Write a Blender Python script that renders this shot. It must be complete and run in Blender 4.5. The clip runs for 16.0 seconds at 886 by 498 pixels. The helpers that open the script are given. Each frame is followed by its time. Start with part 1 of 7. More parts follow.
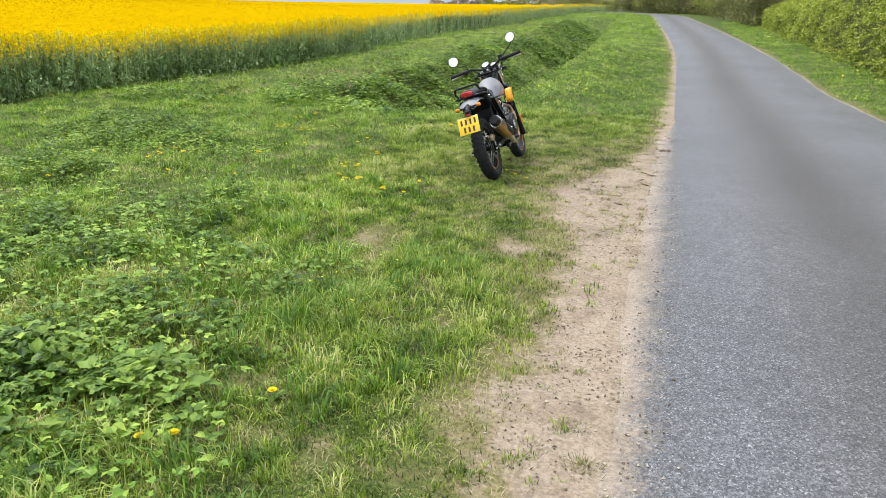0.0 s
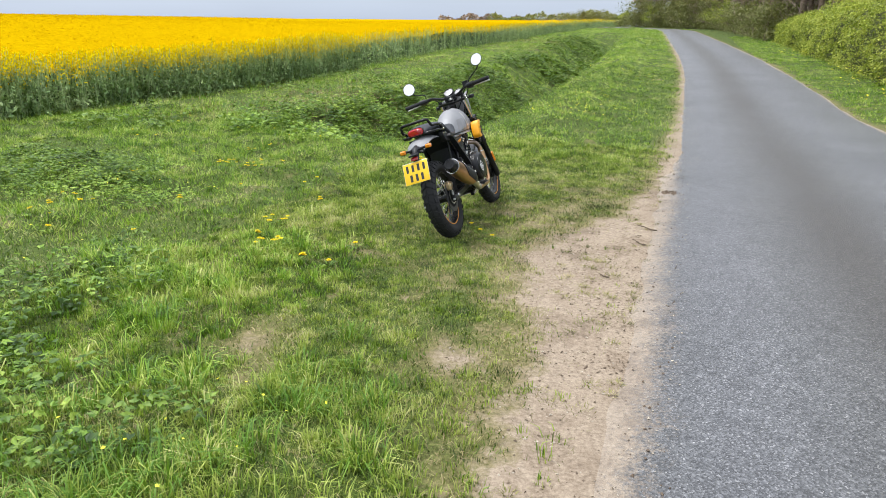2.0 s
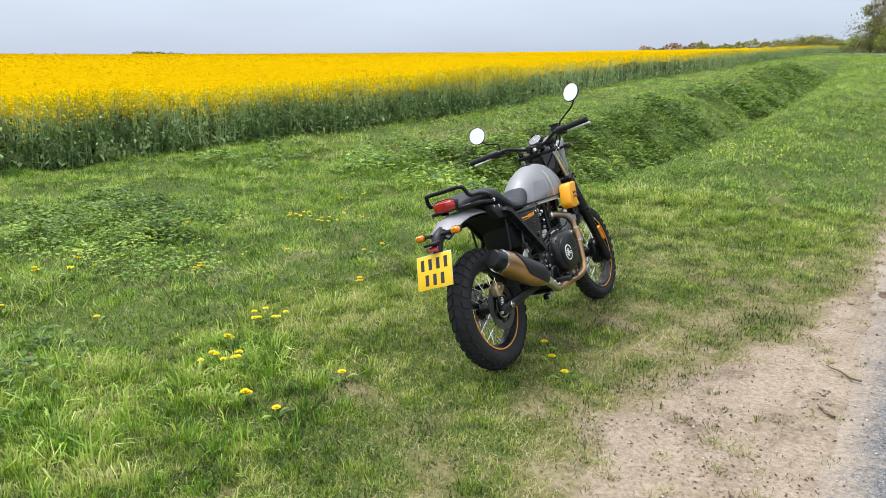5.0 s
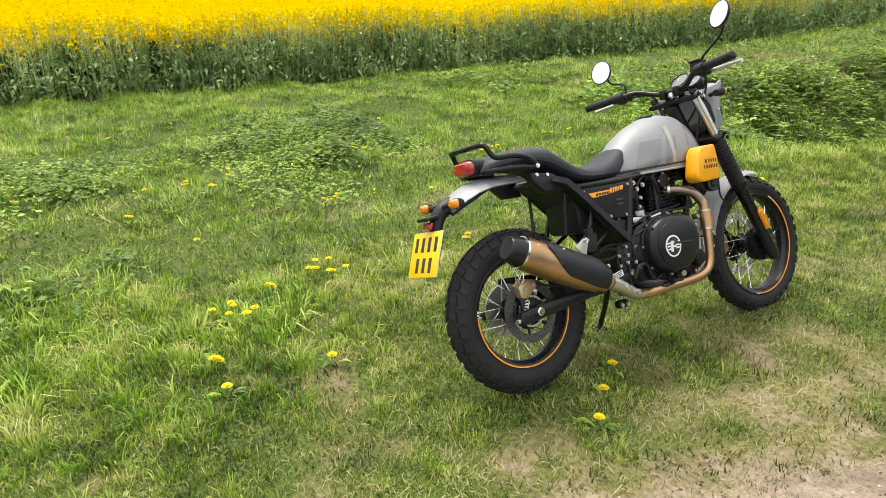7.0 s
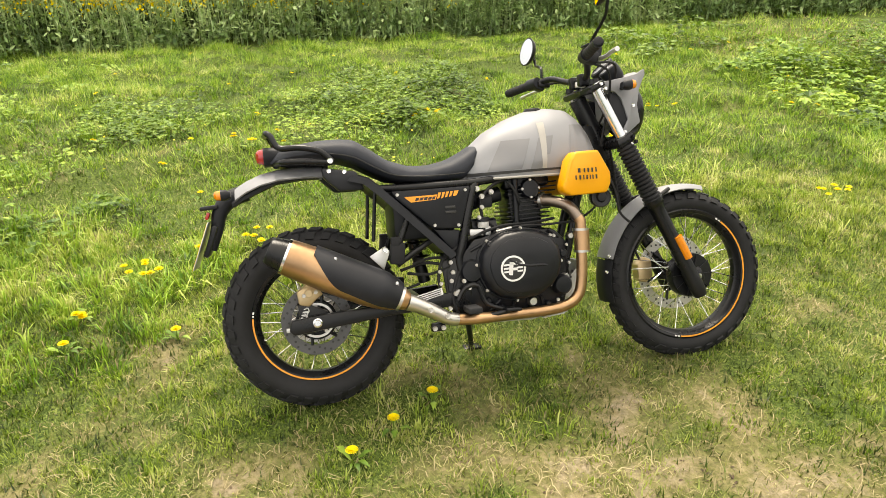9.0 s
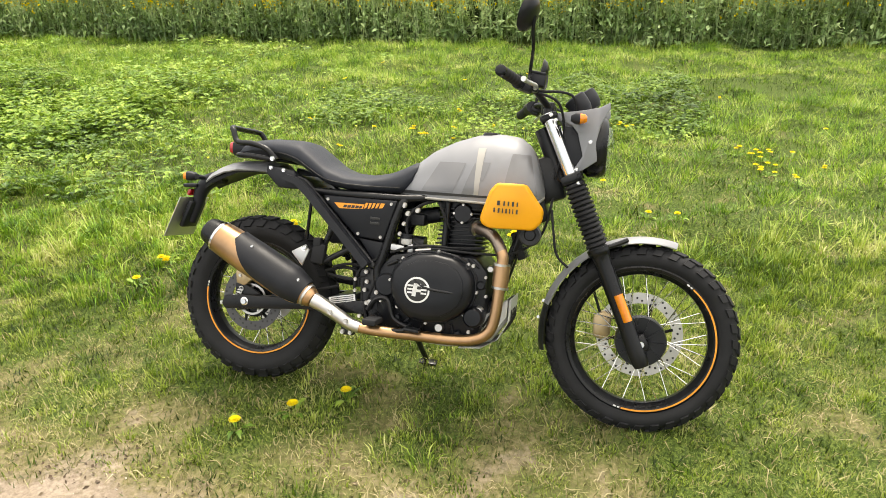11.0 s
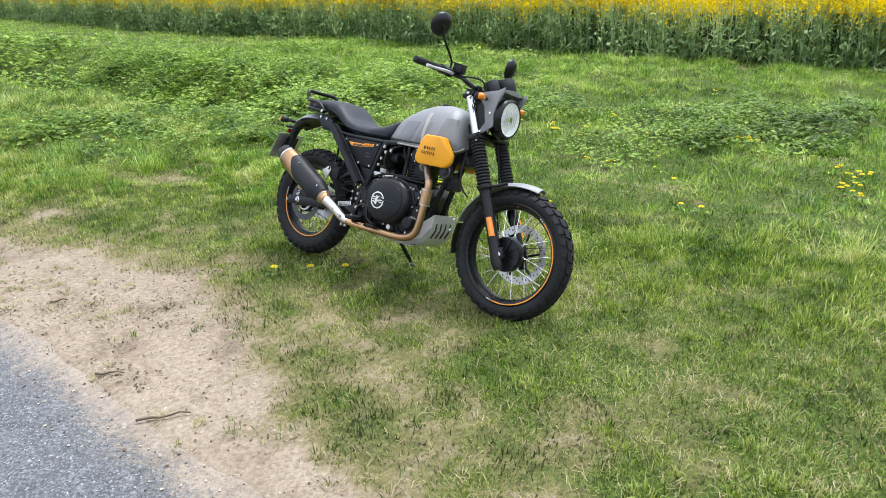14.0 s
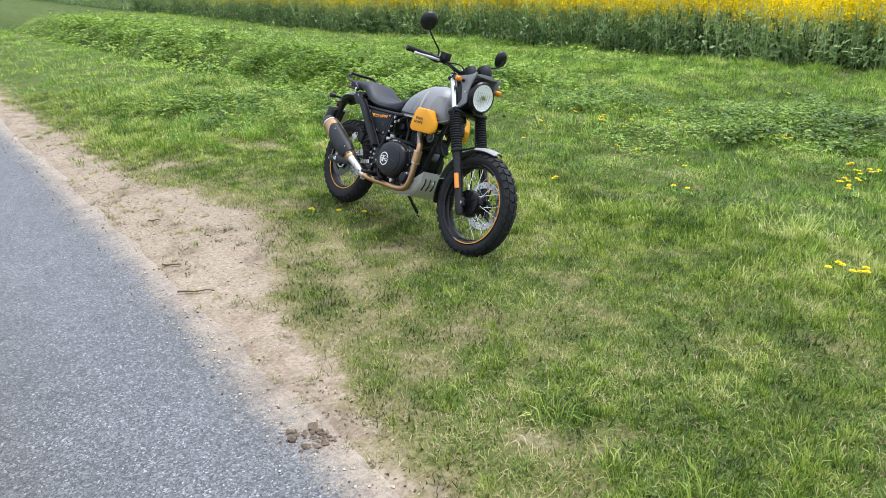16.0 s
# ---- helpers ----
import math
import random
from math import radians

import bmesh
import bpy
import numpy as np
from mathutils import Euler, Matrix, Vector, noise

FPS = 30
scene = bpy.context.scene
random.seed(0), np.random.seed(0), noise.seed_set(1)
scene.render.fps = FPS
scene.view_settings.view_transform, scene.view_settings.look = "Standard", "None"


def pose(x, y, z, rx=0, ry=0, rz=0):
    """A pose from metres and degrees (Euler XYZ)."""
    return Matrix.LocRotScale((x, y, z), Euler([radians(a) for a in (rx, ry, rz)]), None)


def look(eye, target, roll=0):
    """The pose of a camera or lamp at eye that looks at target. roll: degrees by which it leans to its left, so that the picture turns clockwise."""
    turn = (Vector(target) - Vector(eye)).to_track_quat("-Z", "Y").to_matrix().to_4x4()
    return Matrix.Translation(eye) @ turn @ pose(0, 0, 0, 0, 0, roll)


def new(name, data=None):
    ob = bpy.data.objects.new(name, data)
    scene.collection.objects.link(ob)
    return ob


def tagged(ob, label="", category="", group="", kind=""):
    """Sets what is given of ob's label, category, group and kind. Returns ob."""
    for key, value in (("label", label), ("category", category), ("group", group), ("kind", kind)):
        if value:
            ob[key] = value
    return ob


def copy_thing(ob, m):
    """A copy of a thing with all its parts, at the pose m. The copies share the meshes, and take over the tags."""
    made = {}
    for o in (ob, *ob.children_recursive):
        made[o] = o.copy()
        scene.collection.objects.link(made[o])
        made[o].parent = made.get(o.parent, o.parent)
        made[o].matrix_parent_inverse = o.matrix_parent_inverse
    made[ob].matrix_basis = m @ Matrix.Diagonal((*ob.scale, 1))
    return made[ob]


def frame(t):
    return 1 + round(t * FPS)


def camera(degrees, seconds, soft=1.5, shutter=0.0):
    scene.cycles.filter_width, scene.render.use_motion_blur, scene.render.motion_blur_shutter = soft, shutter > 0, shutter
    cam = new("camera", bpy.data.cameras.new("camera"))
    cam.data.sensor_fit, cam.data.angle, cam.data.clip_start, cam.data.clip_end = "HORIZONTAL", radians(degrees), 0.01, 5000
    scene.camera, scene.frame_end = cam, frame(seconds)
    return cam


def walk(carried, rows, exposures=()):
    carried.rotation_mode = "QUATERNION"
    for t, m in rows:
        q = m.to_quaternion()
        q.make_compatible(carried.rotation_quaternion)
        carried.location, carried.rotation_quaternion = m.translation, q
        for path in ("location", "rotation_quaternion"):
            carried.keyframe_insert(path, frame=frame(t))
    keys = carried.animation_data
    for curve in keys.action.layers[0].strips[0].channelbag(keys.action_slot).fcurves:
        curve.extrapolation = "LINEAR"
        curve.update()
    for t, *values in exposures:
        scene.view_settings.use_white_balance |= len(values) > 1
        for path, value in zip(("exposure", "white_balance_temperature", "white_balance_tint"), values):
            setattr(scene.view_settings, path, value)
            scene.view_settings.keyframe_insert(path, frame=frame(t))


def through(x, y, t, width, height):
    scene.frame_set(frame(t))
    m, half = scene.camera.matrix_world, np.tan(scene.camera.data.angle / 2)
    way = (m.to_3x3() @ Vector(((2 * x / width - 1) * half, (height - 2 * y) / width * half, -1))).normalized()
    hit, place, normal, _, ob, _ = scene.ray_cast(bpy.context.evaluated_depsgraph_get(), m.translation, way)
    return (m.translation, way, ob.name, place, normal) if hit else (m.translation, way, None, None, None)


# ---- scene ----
cam = camera(63.7, 16.0, soft=0.45)
METRES, EYE, TILT, LEAN, TURN = 11.719, 1.5, 0.0, 0.0, 0.0
ROWS = [
    (0.0, 0.0, 0.0, 0.0, 0.21, -17.8, -0.67),
    (0.5, 0.0118, 0.0327, 0.0013, 0.47, -17.72, -0.6),
    (1.0, 0.0205, 0.0669, 0.0021, 0.84, -17.47, -0.5),
    (1.5, 0.0311, 0.0989, 0.0018, 1.0, -17.16, -0.44),
    (2.0, 0.0443, 0.1304, 0.0027, 1.01, -16.64, -0.38),
    (2.5, 0.0536, 0.1632, 0.0015, 1.46, -15.56, -0.26),
    (3.0, 0.0663, 0.1939, 0.0016, 2.13, -14.91, -0.18),
    (5.5, 0.1149, 0.3465, -0.0026, 21.93, -14.32, 0.59),
    (6.0, 0.1312, 0.3749, -0.0024, 28.37, -15.75, 0.68),
    (6.5, 0.1455, 0.4047, -0.0042, 36.05, -17.68, 0.86),
    (7.0, 0.1615, 0.4333, -0.0045, 41.71, -20.04, 0.92),
    (7.5, 0.1786, 0.4619, -0.0039, 47.95, -21.76, 1.05),
    (8.0, 0.191, 0.492, -0.0008, 53.3, -22.85, 1.15),
    (8.5, 0.2079, 0.5238, -0.0013, 57.34, -23.08, 1.14),
    (9.0, 0.2213, 0.5519, -0.0006, 60.89, -23.57, 1.16),
    (11.5, 0.262, 0.6852, 0.0026, 94.28, -22.66, 1.11),
    (12.0, 0.276, 0.7043, 0.0014, 99.11, -22.24, 1.14),
    (12.5, 0.2903, 0.7308, 0.0047, 104.16, -22.09, 1.11),
    (13.0, 0.309, 0.7536, 0.0054, 107.35, -21.96, 1.13),
    (13.5, 0.3222, 0.7831, 0.0055, 109.12, -21.85, 1.09),
    (14.0, 0.3358, 0.8088, 0.0072, 112.79, -21.6, 1.17),
    (14.5, 0.3482, 0.8348, 0.007, 115.07, -21.56, 1.1),
    (15.0, 0.3557, 0.8637, 0.0088, 119.38, -21.38, 1.09),
    (15.5, 0.3671, 0.891, 0.0104, 122.36, -21.2, 1.16),
    (16.0, 0.3737, 0.9198, 0.0097, 124.88, -21.28, 1.08),
]
EXPOSURES = [(0.0, 0.50, 6300, 10), (5.5, 0.50, 6250, 10), (7.0, 0.72, 6900, 10), (9.0, 0.97, 7800, 10), (11.5, 0.92, 7000, 10), (12.5, 0.80, 6250, 10), (16.0, 0.62, 5950, 10)]
walk(cam, [(t, pose(0, 0, EYE, TILT, LEAN, TURN) @ pose(METRES * x, METRES * y, METRES * z, 90 + pitch, roll, yaw)) for t, x, y, z, yaw, pitch, roll in ROWS], EXPOSURES)

# ---- daylight: thin high cloud, a soft sun ----
world = bpy.data.worlds.new("sky")
scene.world = world
world.use_nodes = True
wn, wl = world.node_tree.nodes, world.node_tree.links
wn.clear()
sky = wn.new("ShaderNodeTexSky")
sky.sky_type = "NISHITA"
sky.sun_disc = False
SUN_ELEVATION, SUN_AZIMUTH = 66.0, 285.0      # degrees; azimuth clockwise from +y
sky.sun_elevation = radians(SUN_ELEVATION)
sky.sun_rotation = radians(SUN_AZIMUTH)
sky.air_density, sky.dust_density, sky.ozone_density = 1.0, 3.0, 1.0
hazy = wn.new("ShaderNodeMix")
hazy.data_type = "RGBA"
hazy.inputs["Factor"].default_value = 0.85
# a cloud veil that brightens towards the zenith, as an overcast sky does
veil_at = wn.new("ShaderNodeSeparateXYZ")
wl.new(wn.new("ShaderNodeTexCoord").outputs["Generated"], veil_at.inputs["Vector"])
veil = wn.new("ShaderNodeValToRGB")
veil.color_ramp.elements[0].position, veil.color_ramp.elements[0].color = 0.0, (0.44, 0.50, 0.60, 1)
veil.color_ramp.elements[1].position, veil.color_ramp.elements[1].color = 0.95, (1.5, 1.5, 1.47, 1)
wl.new(veil_at.outputs["Z"], veil.inputs["Fac"])
cloud = wn.new("ShaderNodeTexNoise")
cloud.inputs["Scale"].default_value, cloud.inputs["Detail"].default_value = 2.2, 4
streak = wn.new("ShaderNodeMapping")
streak.inputs["Scale"].default_value = (1, 1, 5)
wl.new(wn.new("ShaderNodeTexCoord").outputs["Generated"], streak.inputs["Vector"])
wl.new(streak.outputs["Vector"], cloud.inputs["Vector"])
tone = wn.new("ShaderNodeMapRange")
tone.inputs["To Min"].default_value, tone.inputs["To Max"].default_value = 8.4, 11.6
wl.new(cloud.outputs["Fac"], tone.inputs["Value"])
veiled = wn.new("ShaderNodeVectorMath")
veiled.operation = "SCALE"
wl.new(veil.outputs["Color"], veiled.inputs[0])
wl.new(tone.outputs["Result"], veiled.inputs["Scale"])
wl.new(veiled.outputs["Vector"], hazy.inputs["B"])
background = wn.new("ShaderNodeBackground")
background.inputs["Strength"].default_value = 0.10
out = wn.new("ShaderNodeOutputWorld")
wl.new(sky.outputs["Color"], hazy.inputs["A"])
wl.new(hazy.outputs["Result"], background.inputs["Color"])
wl.new(background.outputs["Background"], out.inputs["Surface"])

sun_data = bpy.data.lights.new("sun", "SUN")
sun_data.energy, sun_data.angle, sun_data.color = 2.5, radians(26), (1.0, 0.97, 0.92)
sun = new("sun", sun_data)
_e, _a = radians(SUN_ELEVATION), radians(SUN_AZIMUTH)
_dir = Vector((math.sin(_a) * math.cos(_e), math.cos(_a) * math.cos(_e), math.sin(_e)))
sun.matrix_world = look(_dir * 50, (0, 0, 0))

# ---- materials ----
def nodes_of(name):
    m = bpy.data.materials.new(name)
    m.use_nodes = True
    nt = m.node_tree
    return m, nt.nodes, nt.links, nt.nodes["Principled BSDF"]


def noise_node(n, l, scale, detail=4.0, rough=0.6, vector=None):
    t = n.new("ShaderNodeTexNoise")
    t.inputs["Scale"].default_value, t.inputs["Detail"].default_value, t.inputs["Roughness"].default_value = scale, detail, rough
    if vector is not None:
        l.new(vector, t.inputs["Vector"])
    return t.outputs["Fac"]


def ramp(n, l, fac, stops):
    r = n.new("ShaderNodeValToRGB")
    e = r.color_ramp.elements
    while len(e) < len(stops):
        e.new(0.5)
    for k, (p, c) in zip(e, stops):
        k.position, k.color = p, (*c, 1)
    l.new(fac, r.inputs["Fac"])
    return r.outputs["Color"]


def mix(n, l, fac, a, b, blend="MIX"):
    m = n.new("ShaderNodeMix")
    m.data_type, m.blend_type = "RGBA", blend
    for sock, v in (("Factor", fac), ("A", a), ("B", b)):
        if isinstance(v, (int, float)):
            m.inputs[sock].default_value = v
        elif isinstance(v, tuple):
            m.inputs[sock].default_value = (*v, 1)
        else:
            l.new(v, m.inputs[sock])
    return m.outputs["Result"]


def calc(n, l, op, a, b=None, c=None):
    m = n.new("ShaderNodeMath")
    m.operation = op
    for i, v in enumerate((a, b, c)):
        if v is None:
            continue
        if isinstance(v, (int, float)):
            m.inputs[i].default_value = v
        else:
            l.new(v, m.inputs[i])
    return m.outputs[0]


def bump(n, l, bsdf, height, strength, distance):
    b = n.new("ShaderNodeBump")
    b.inputs["Strength"].default_value, b.inputs["Distance"].default_value = strength, distance
    l.new(height, b.inputs["Height"])
    l.new(b.outputs["Normal"], bsdf.inputs["Normal"])


def coords(n, kind="Object"):
    return n.new("ShaderNodeTexCoord").outputs[kind]


def attribute(n, name):
    a = n.new("ShaderNodeAttribute")
    a.attribute_name = name
    return a.outputs["Fac"]


def plain(name, color, rough=0.5, metal=0.0, grain=60.0, vary=0.12, relief=0.15, depth=0.0006, coat=0.0):
    """A worn painted, moulded or metal surface: fine grain, broad smudges and a little dust."""
    m, n, l, b = nodes_of(name)
    v = coords(n)
    fine, broad = noise_node(n, l, grain * 6, 3, 0.6, v), noise_node(n, l, grain * 0.18, 5, 0.65, v)
    dark = tuple(c * (1 - vary) for c in color)
    light = tuple(min(1, c * (1 + vary) + 0.004) for c in color)
    l.new(ramp(n, l, broad, [(0.3, dark), (0.7, light)]), b.inputs["Base Color"])
    l.new(calc(n, l, "MULTIPLY_ADD", broad, 0.3, max(0.02, rough - 0.15)), b.inputs["Roughness"])
    b.inputs["Metallic"].default_value = metal
    b.inputs["Coat Weight"].default_value = coat
    b.inputs["Coat Roughness"].default_value = 0.12
    bump(n, l, b, fine, relief, depth)
    return m


def leafy(name, stops, rough=0.5, through=0.25, lit=(0.30, 0.42, 0.02)):
    """Blades and leaves: each one its own shade, a broad patchiness over the ground, light passing through."""
    m, n, l, b = nodes_of(name)
    isl = n.new("ShaderNodeNewGeometry").outputs["Random Per Island"]
    patch = noise_node(n, l, 0.9, 4, 0.6, coords(n))
    tuft = noise_node(n, l, 8.0, 3, 0.6, coords(n))
    mixed = calc(n, l, "ADD", calc(n, l, "MULTIPLY", isl, 0.50), calc(n, l, "MULTIPLY_ADD", patch, 1.2, -1.01))
    mixed = calc(n, l, "ADD", mixed, calc(n, l, "MULTIPLY", tuft, 1.3))
    mixed = calc(n, l, "ADD", mixed, calc(n, l, "MULTIPLY_ADD", noise_node(n, l, 2.7, 4, 0.65, coords(n)), 1.7, -0.85))
    col = ramp(n, l, mixed, stops)
    l.new(col, b.inputs["Base Color"])
    b.inputs["Roughness"].default_value = rough
    b.inputs["Specular IOR Level"].default_value = 0.35
    tr = n.new("ShaderNodeBsdfTranslucent")
    l.new(mix(n, l, 0.35, col, lit), tr.inputs["Color"])
    ms = n.new("ShaderNodeMixShader")
    ms.inputs["Fac"].default_value = through
    outp = n["Material Output"]
    l.new(b.outputs["BSDF"], ms.inputs[1])
    l.new(tr.outputs["BSDF"], ms.inputs[2])
    l.new(ms.outputs["Shader"], outp.inputs["Surface"])
    return m


def earth(n, l, v, fine):
    """Pale dry earth, pressed by wheels into faint lines along the lane."""
    plan = n.new("ShaderNodeCombineXYZ")
    for axis, way in (("X", (0.298 * 0.6, 0.9546 * 0.6, 0)), ("Y", (-0.9546 * 20, 0.298 * 20, 0))):
        d = n.new("ShaderNodeVectorMath")
        d.operation = "DOT_PRODUCT"
        d.inputs[1].default_value = way
        l.new(v, d.inputs[0])
        l.new(d.outputs["Value"], plan.inputs[axis])
    lines = noise_node(n, l, 1.0, 4, 0.6, plan.outputs["Vector"])
    grit = ramp(n, l, fine, [(0.29, (0.07, 0.053, 0.040)), (0.38, (0.19, 0.152, 0.117)), (0.50, (0.282, 0.230, 0.177)), (0.74, (0.44, 0.375, 0.30))])
    grit = mix(n, l, 0.35, grit, ramp(n, l, lines, [(0.35, (0.80, 0.77, 0.74)), (0.65, (1.1, 1.09, 1.07))]), "MULTIPLY")
    return mix(n, l, 0.6, grit, ramp(n, l, noise_node(n, l, 3.6, 8, 0.72, v), [(0.32, (0.34, 0.29, 0.26)), (0.44, (0.80, 0.76, 0.73)), (0.52, (1.0, 0.99, 0.98)), (0.66, (1.12, 1.12, 1.12))]), "MULTIPLY")


def ground_material():
    """Grassy soil, dry pale dirt along the lane: the attribute 'bare' is the distance in metres inside the dirt."""
    m, n, l, b = nodes_of("soil_and_turf")
    v = coords(n)
    big, mid, fine = noise_node(n, l, 0.7, 5, 0.6, v), noise_node(n, l, 7, 6, 0.7, v), noise_node(n, l, 48, 9, 0.8, v)
    # soil greens kept dark: the shade beneath the blades is in the colour
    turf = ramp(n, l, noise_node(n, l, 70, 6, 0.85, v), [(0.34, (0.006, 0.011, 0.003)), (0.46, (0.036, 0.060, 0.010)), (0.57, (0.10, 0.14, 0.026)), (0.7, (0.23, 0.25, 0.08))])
    thatch = ramp(n, l, noise_node(n, l, 34, 7, 0.8, v), [(0.3, (0.045, 0.043, 0.016)), (0.46, (0.13, 0.118, 0.046)), (0.6, (0.25, 0.205, 0.11)), (0.75, (0.37, 0.31, 0.20))])
    worn = n.new("ShaderNodeMapRange")
    worn.inputs["From Min"].default_value, worn.inputs["From Max"].default_value = -0.26, 0.0
    l.new(calc(n, l, "ADD", attribute(n, "bare"), calc(n, l, "MULTIPLY_ADD", mid, 0.35, -0.175)), worn.inputs["Value"])
    turf = mix(n, l, worn.outputs["Result"], turf, thatch)
    dirt = earth(n, l, v, fine)
    edge = calc(n, l, "ADD", attribute(n, "bare"), calc(n, l, "MULTIPLY_ADD", mid, 0.55, -0.275))
    edge = calc(n, l, "ADD", edge, calc(n, l, "MULTIPLY_ADD", fine, 0.2, -0.1))
    step = n.new("ShaderNodeMapRange")
    step.inputs["From Min"].default_value, step.inputs["From Max"].default_value = -0.06, 0.10
    l.new(edge, step.inputs["Value"])
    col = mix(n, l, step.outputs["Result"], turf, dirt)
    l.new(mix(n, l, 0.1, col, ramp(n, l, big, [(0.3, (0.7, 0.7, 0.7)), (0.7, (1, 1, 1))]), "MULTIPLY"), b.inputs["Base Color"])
    b.inputs["Roughness"].default_value = 0.95
    b.inputs["Specular IOR Level"].default_value = 0.2
    bump(n, l, b, calc(n, l, "ADD", mid, calc(n, l, "MULTIPLY", fine, 0.5)), 0.5, 0.012)
    return m


def road_material():
    """Worn chip-seal: pale aggregate in dark binder, a darker unworn strip between the wheel tracks, dust blown in from the edges ('dust')."""
    m, n, l, b = nodes_of("worn_asphalt")
    v = coords(n)
    vor = n.new("ShaderNodeTexVoronoi")
    vor.inputs["Scale"].default_value = 135
    l.new(v, vor.inputs["Vector"])
    chips = ramp(n, l, vor.outputs["Color"], [(0.0, (0.024, 0.025, 0.028)), (0.45, (0.072, 0.0745, 0.0785)), (0.8, (0.138, 0.142, 0.148)), (1.0, (0.32, 0.32, 0.32))])
    broad, mid = noise_node(n, l, 0.5, 5, 0.6, v), noise_node(n, l, 5, 5, 0.7, v)
    col = mix(n, l, 0.55, chips, ramp(n, l, broad, [(0.3, (0.6, 0.61, 0.64)), (0.7, (1.25, 1.25, 1.28))]), "MULTIPLY")
    coarse = n.new("ShaderNodeTexVoronoi")
    coarse.inputs["Scale"].default_value = 68
    l.new(v, coarse.inputs["Vector"])
    col = mix(n, l, 0.5, col, ramp(n, l, coarse.outputs["Color"], [(0.1, (0.72, 0.72, 0.74)), (0.5, (0.96, 0.96, 0.98)), (0.9, (1.35, 1.34, 1.34))]), "MULTIPLY")
    col = mix(n, l, 0.7, col, ramp(n, l, noise_node(n, l, 9, 8, 0.8, v), [(0.32, (0.62, 0.62, 0.64)), (0.5, (1.0, 1.0, 1.0)), (0.68, (1.32, 1.31, 1.3))]), "MULTIPLY")
    track = attribute(n, "track")
    col = mix(n, l, attribute(n, "wheels"), col, (1.1, 1.1, 1.14), "MULTIPLY")
    col = mix(n, l, calc(n, l, "MULTIPLY", track, 0.95), col, mix(n, l, 1.0, chips, (0.52, 0.46, 0.42), "MULTIPLY"))
    edge = calc(n, l, "ADD", attribute(n, "dust"), calc(n, l, "MULTIPLY_ADD", mid, 1.3, -0.65))
    edge = calc(n, l, "ADD", edge, calc(n, l, "MULTIPLY_ADD", noise_node(n, l, 38, 6, 0.85, v), 3.0, -1.5))
    step = n.new("ShaderNodeMapRange")
    step.inputs["From Min"].default_value, step.inputs["From Max"].default_value = 0.25, 1.0
    l.new(edge, step.inputs["Value"])
    dust = mix(n, l, 0.04, earth(n, l, v, noise_node(n, l, 48, 9, 0.8, v)), chips)
    l.new(mix(n, l, step.outputs["Result"], col, dust), b.inputs["Base Color"])
    b.inputs["Roughness"].default_value = 0.52
    b.inputs["Specular IOR Level"].default_value = 0.6
    bump(n, l, b, vor.outputs["Distance"], 0.5, 0.006)
    return m


TURF, ASPHALT = ground_material(), road_material()
GRASS = leafy("grass_blade", [(0.02, (0.024, 0.062, 0.007)), (0.22, (0.112, 0.205, 0.021)), (0.45, (0.265, 0.365, 0.05)), (0.7, (0.46, 0.525, 0.125)), (0.95, (0.62, 0.60, 0.29))], through=0.30)
# darker than the tall blades, painting the shade low in the sward
LOW_SHADED = leafy("low_grass_blade_shaded", [(0.05, (0.012, 0.026, 0.004)), (0.38, (0.078, 0.125, 0.019)), (0.68, (0.24, 0.28, 0.066)), (0.95, (0.42, 0.36, 0.19))], through=0.15)
DRY = leafy("dry_grass", [(0.05, (0.17, 0.135, 0.07)), (0.5, (0.30, 0.25, 0.13)), (0.9, (0.43, 0.37, 0.22))], 0.8, 0.1)
BANK_STRAW = leafy("reddish_straw", [(0.05, (0.13, 0.085, 0.045)), (0.5, (0.27, 0.20, 0.11)), (0.9, (0.42, 0.34, 0.20))], 0.8, 0.1)
SPRIG = leafy("sprig_blade", [(0.05, (0.05, 0.055, 0.014)), (0.4, (0.155, 0.165, 0.035)), (0.7, (0.29, 0.28, 0.085)), (0.95, (0.44, 0.38, 0.21))], 0.7, 0.1)
MEADOW = leafy("meadow_blade", [(0.02, (0.022, 0.068, 0.007)), (0.22, (0.095, 0.225, 0.019)), (0.45, (0.225, 0.385, 0.036)), (0.7, (0.41, 0.54, 0.09)), (0.95, (0.62, 0.62, 0.24))], through=0.30)
LOW_MEADOW_SHADED = leafy("low_meadow_blade_shaded", [(0.05, (0.011, 0.026, 0.004)), (0.35, (0.062, 0.118, 0.014)), (0.65, (0.15, 0.235, 0.04)), (0.95, (0.29, 0.31, 0.12))], through=0.15)
LUSH = leafy("lush_grass_blade", [(0.05, (0.045, 0.12, 0.012)), (0.45, (0.10, 0.22, 0.018)), (0.9, (0.18, 0.31, 0.04))])
WEED = leafy("weed_leaf", [(0.05, (0.038, 0.094, 0.012)), (0.45, (0.17, 0.305, 0.032)), (0.9, (0.40, 0.52, 0.085))], 0.5)
DITCH_WEED = leafy("ditch_weed_leaf", [(0.05, (0.022, 0.058, 0.009)), (0.45, (0.085, 0.17, 0.020)), (0.9, (0.23, 0.34, 0.05))], 0.5)
RAPE_LEAF = leafy("rape_leaf", [(0.05, (0.065, 0.122, 0.048)), (0.5, (0.22, 0.345, 0.125)), (0.9, (0.50, 0.62, 0.30))], 0.5, 0.28)
RAPE_STEM = leafy("rape_stem", [(0.05, (0.12, 0.18, 0.08)), (0.5, (0.28, 0.38, 0.17)), (0.9, (0.52, 0.60, 0.34))], 0.5, 0.1)
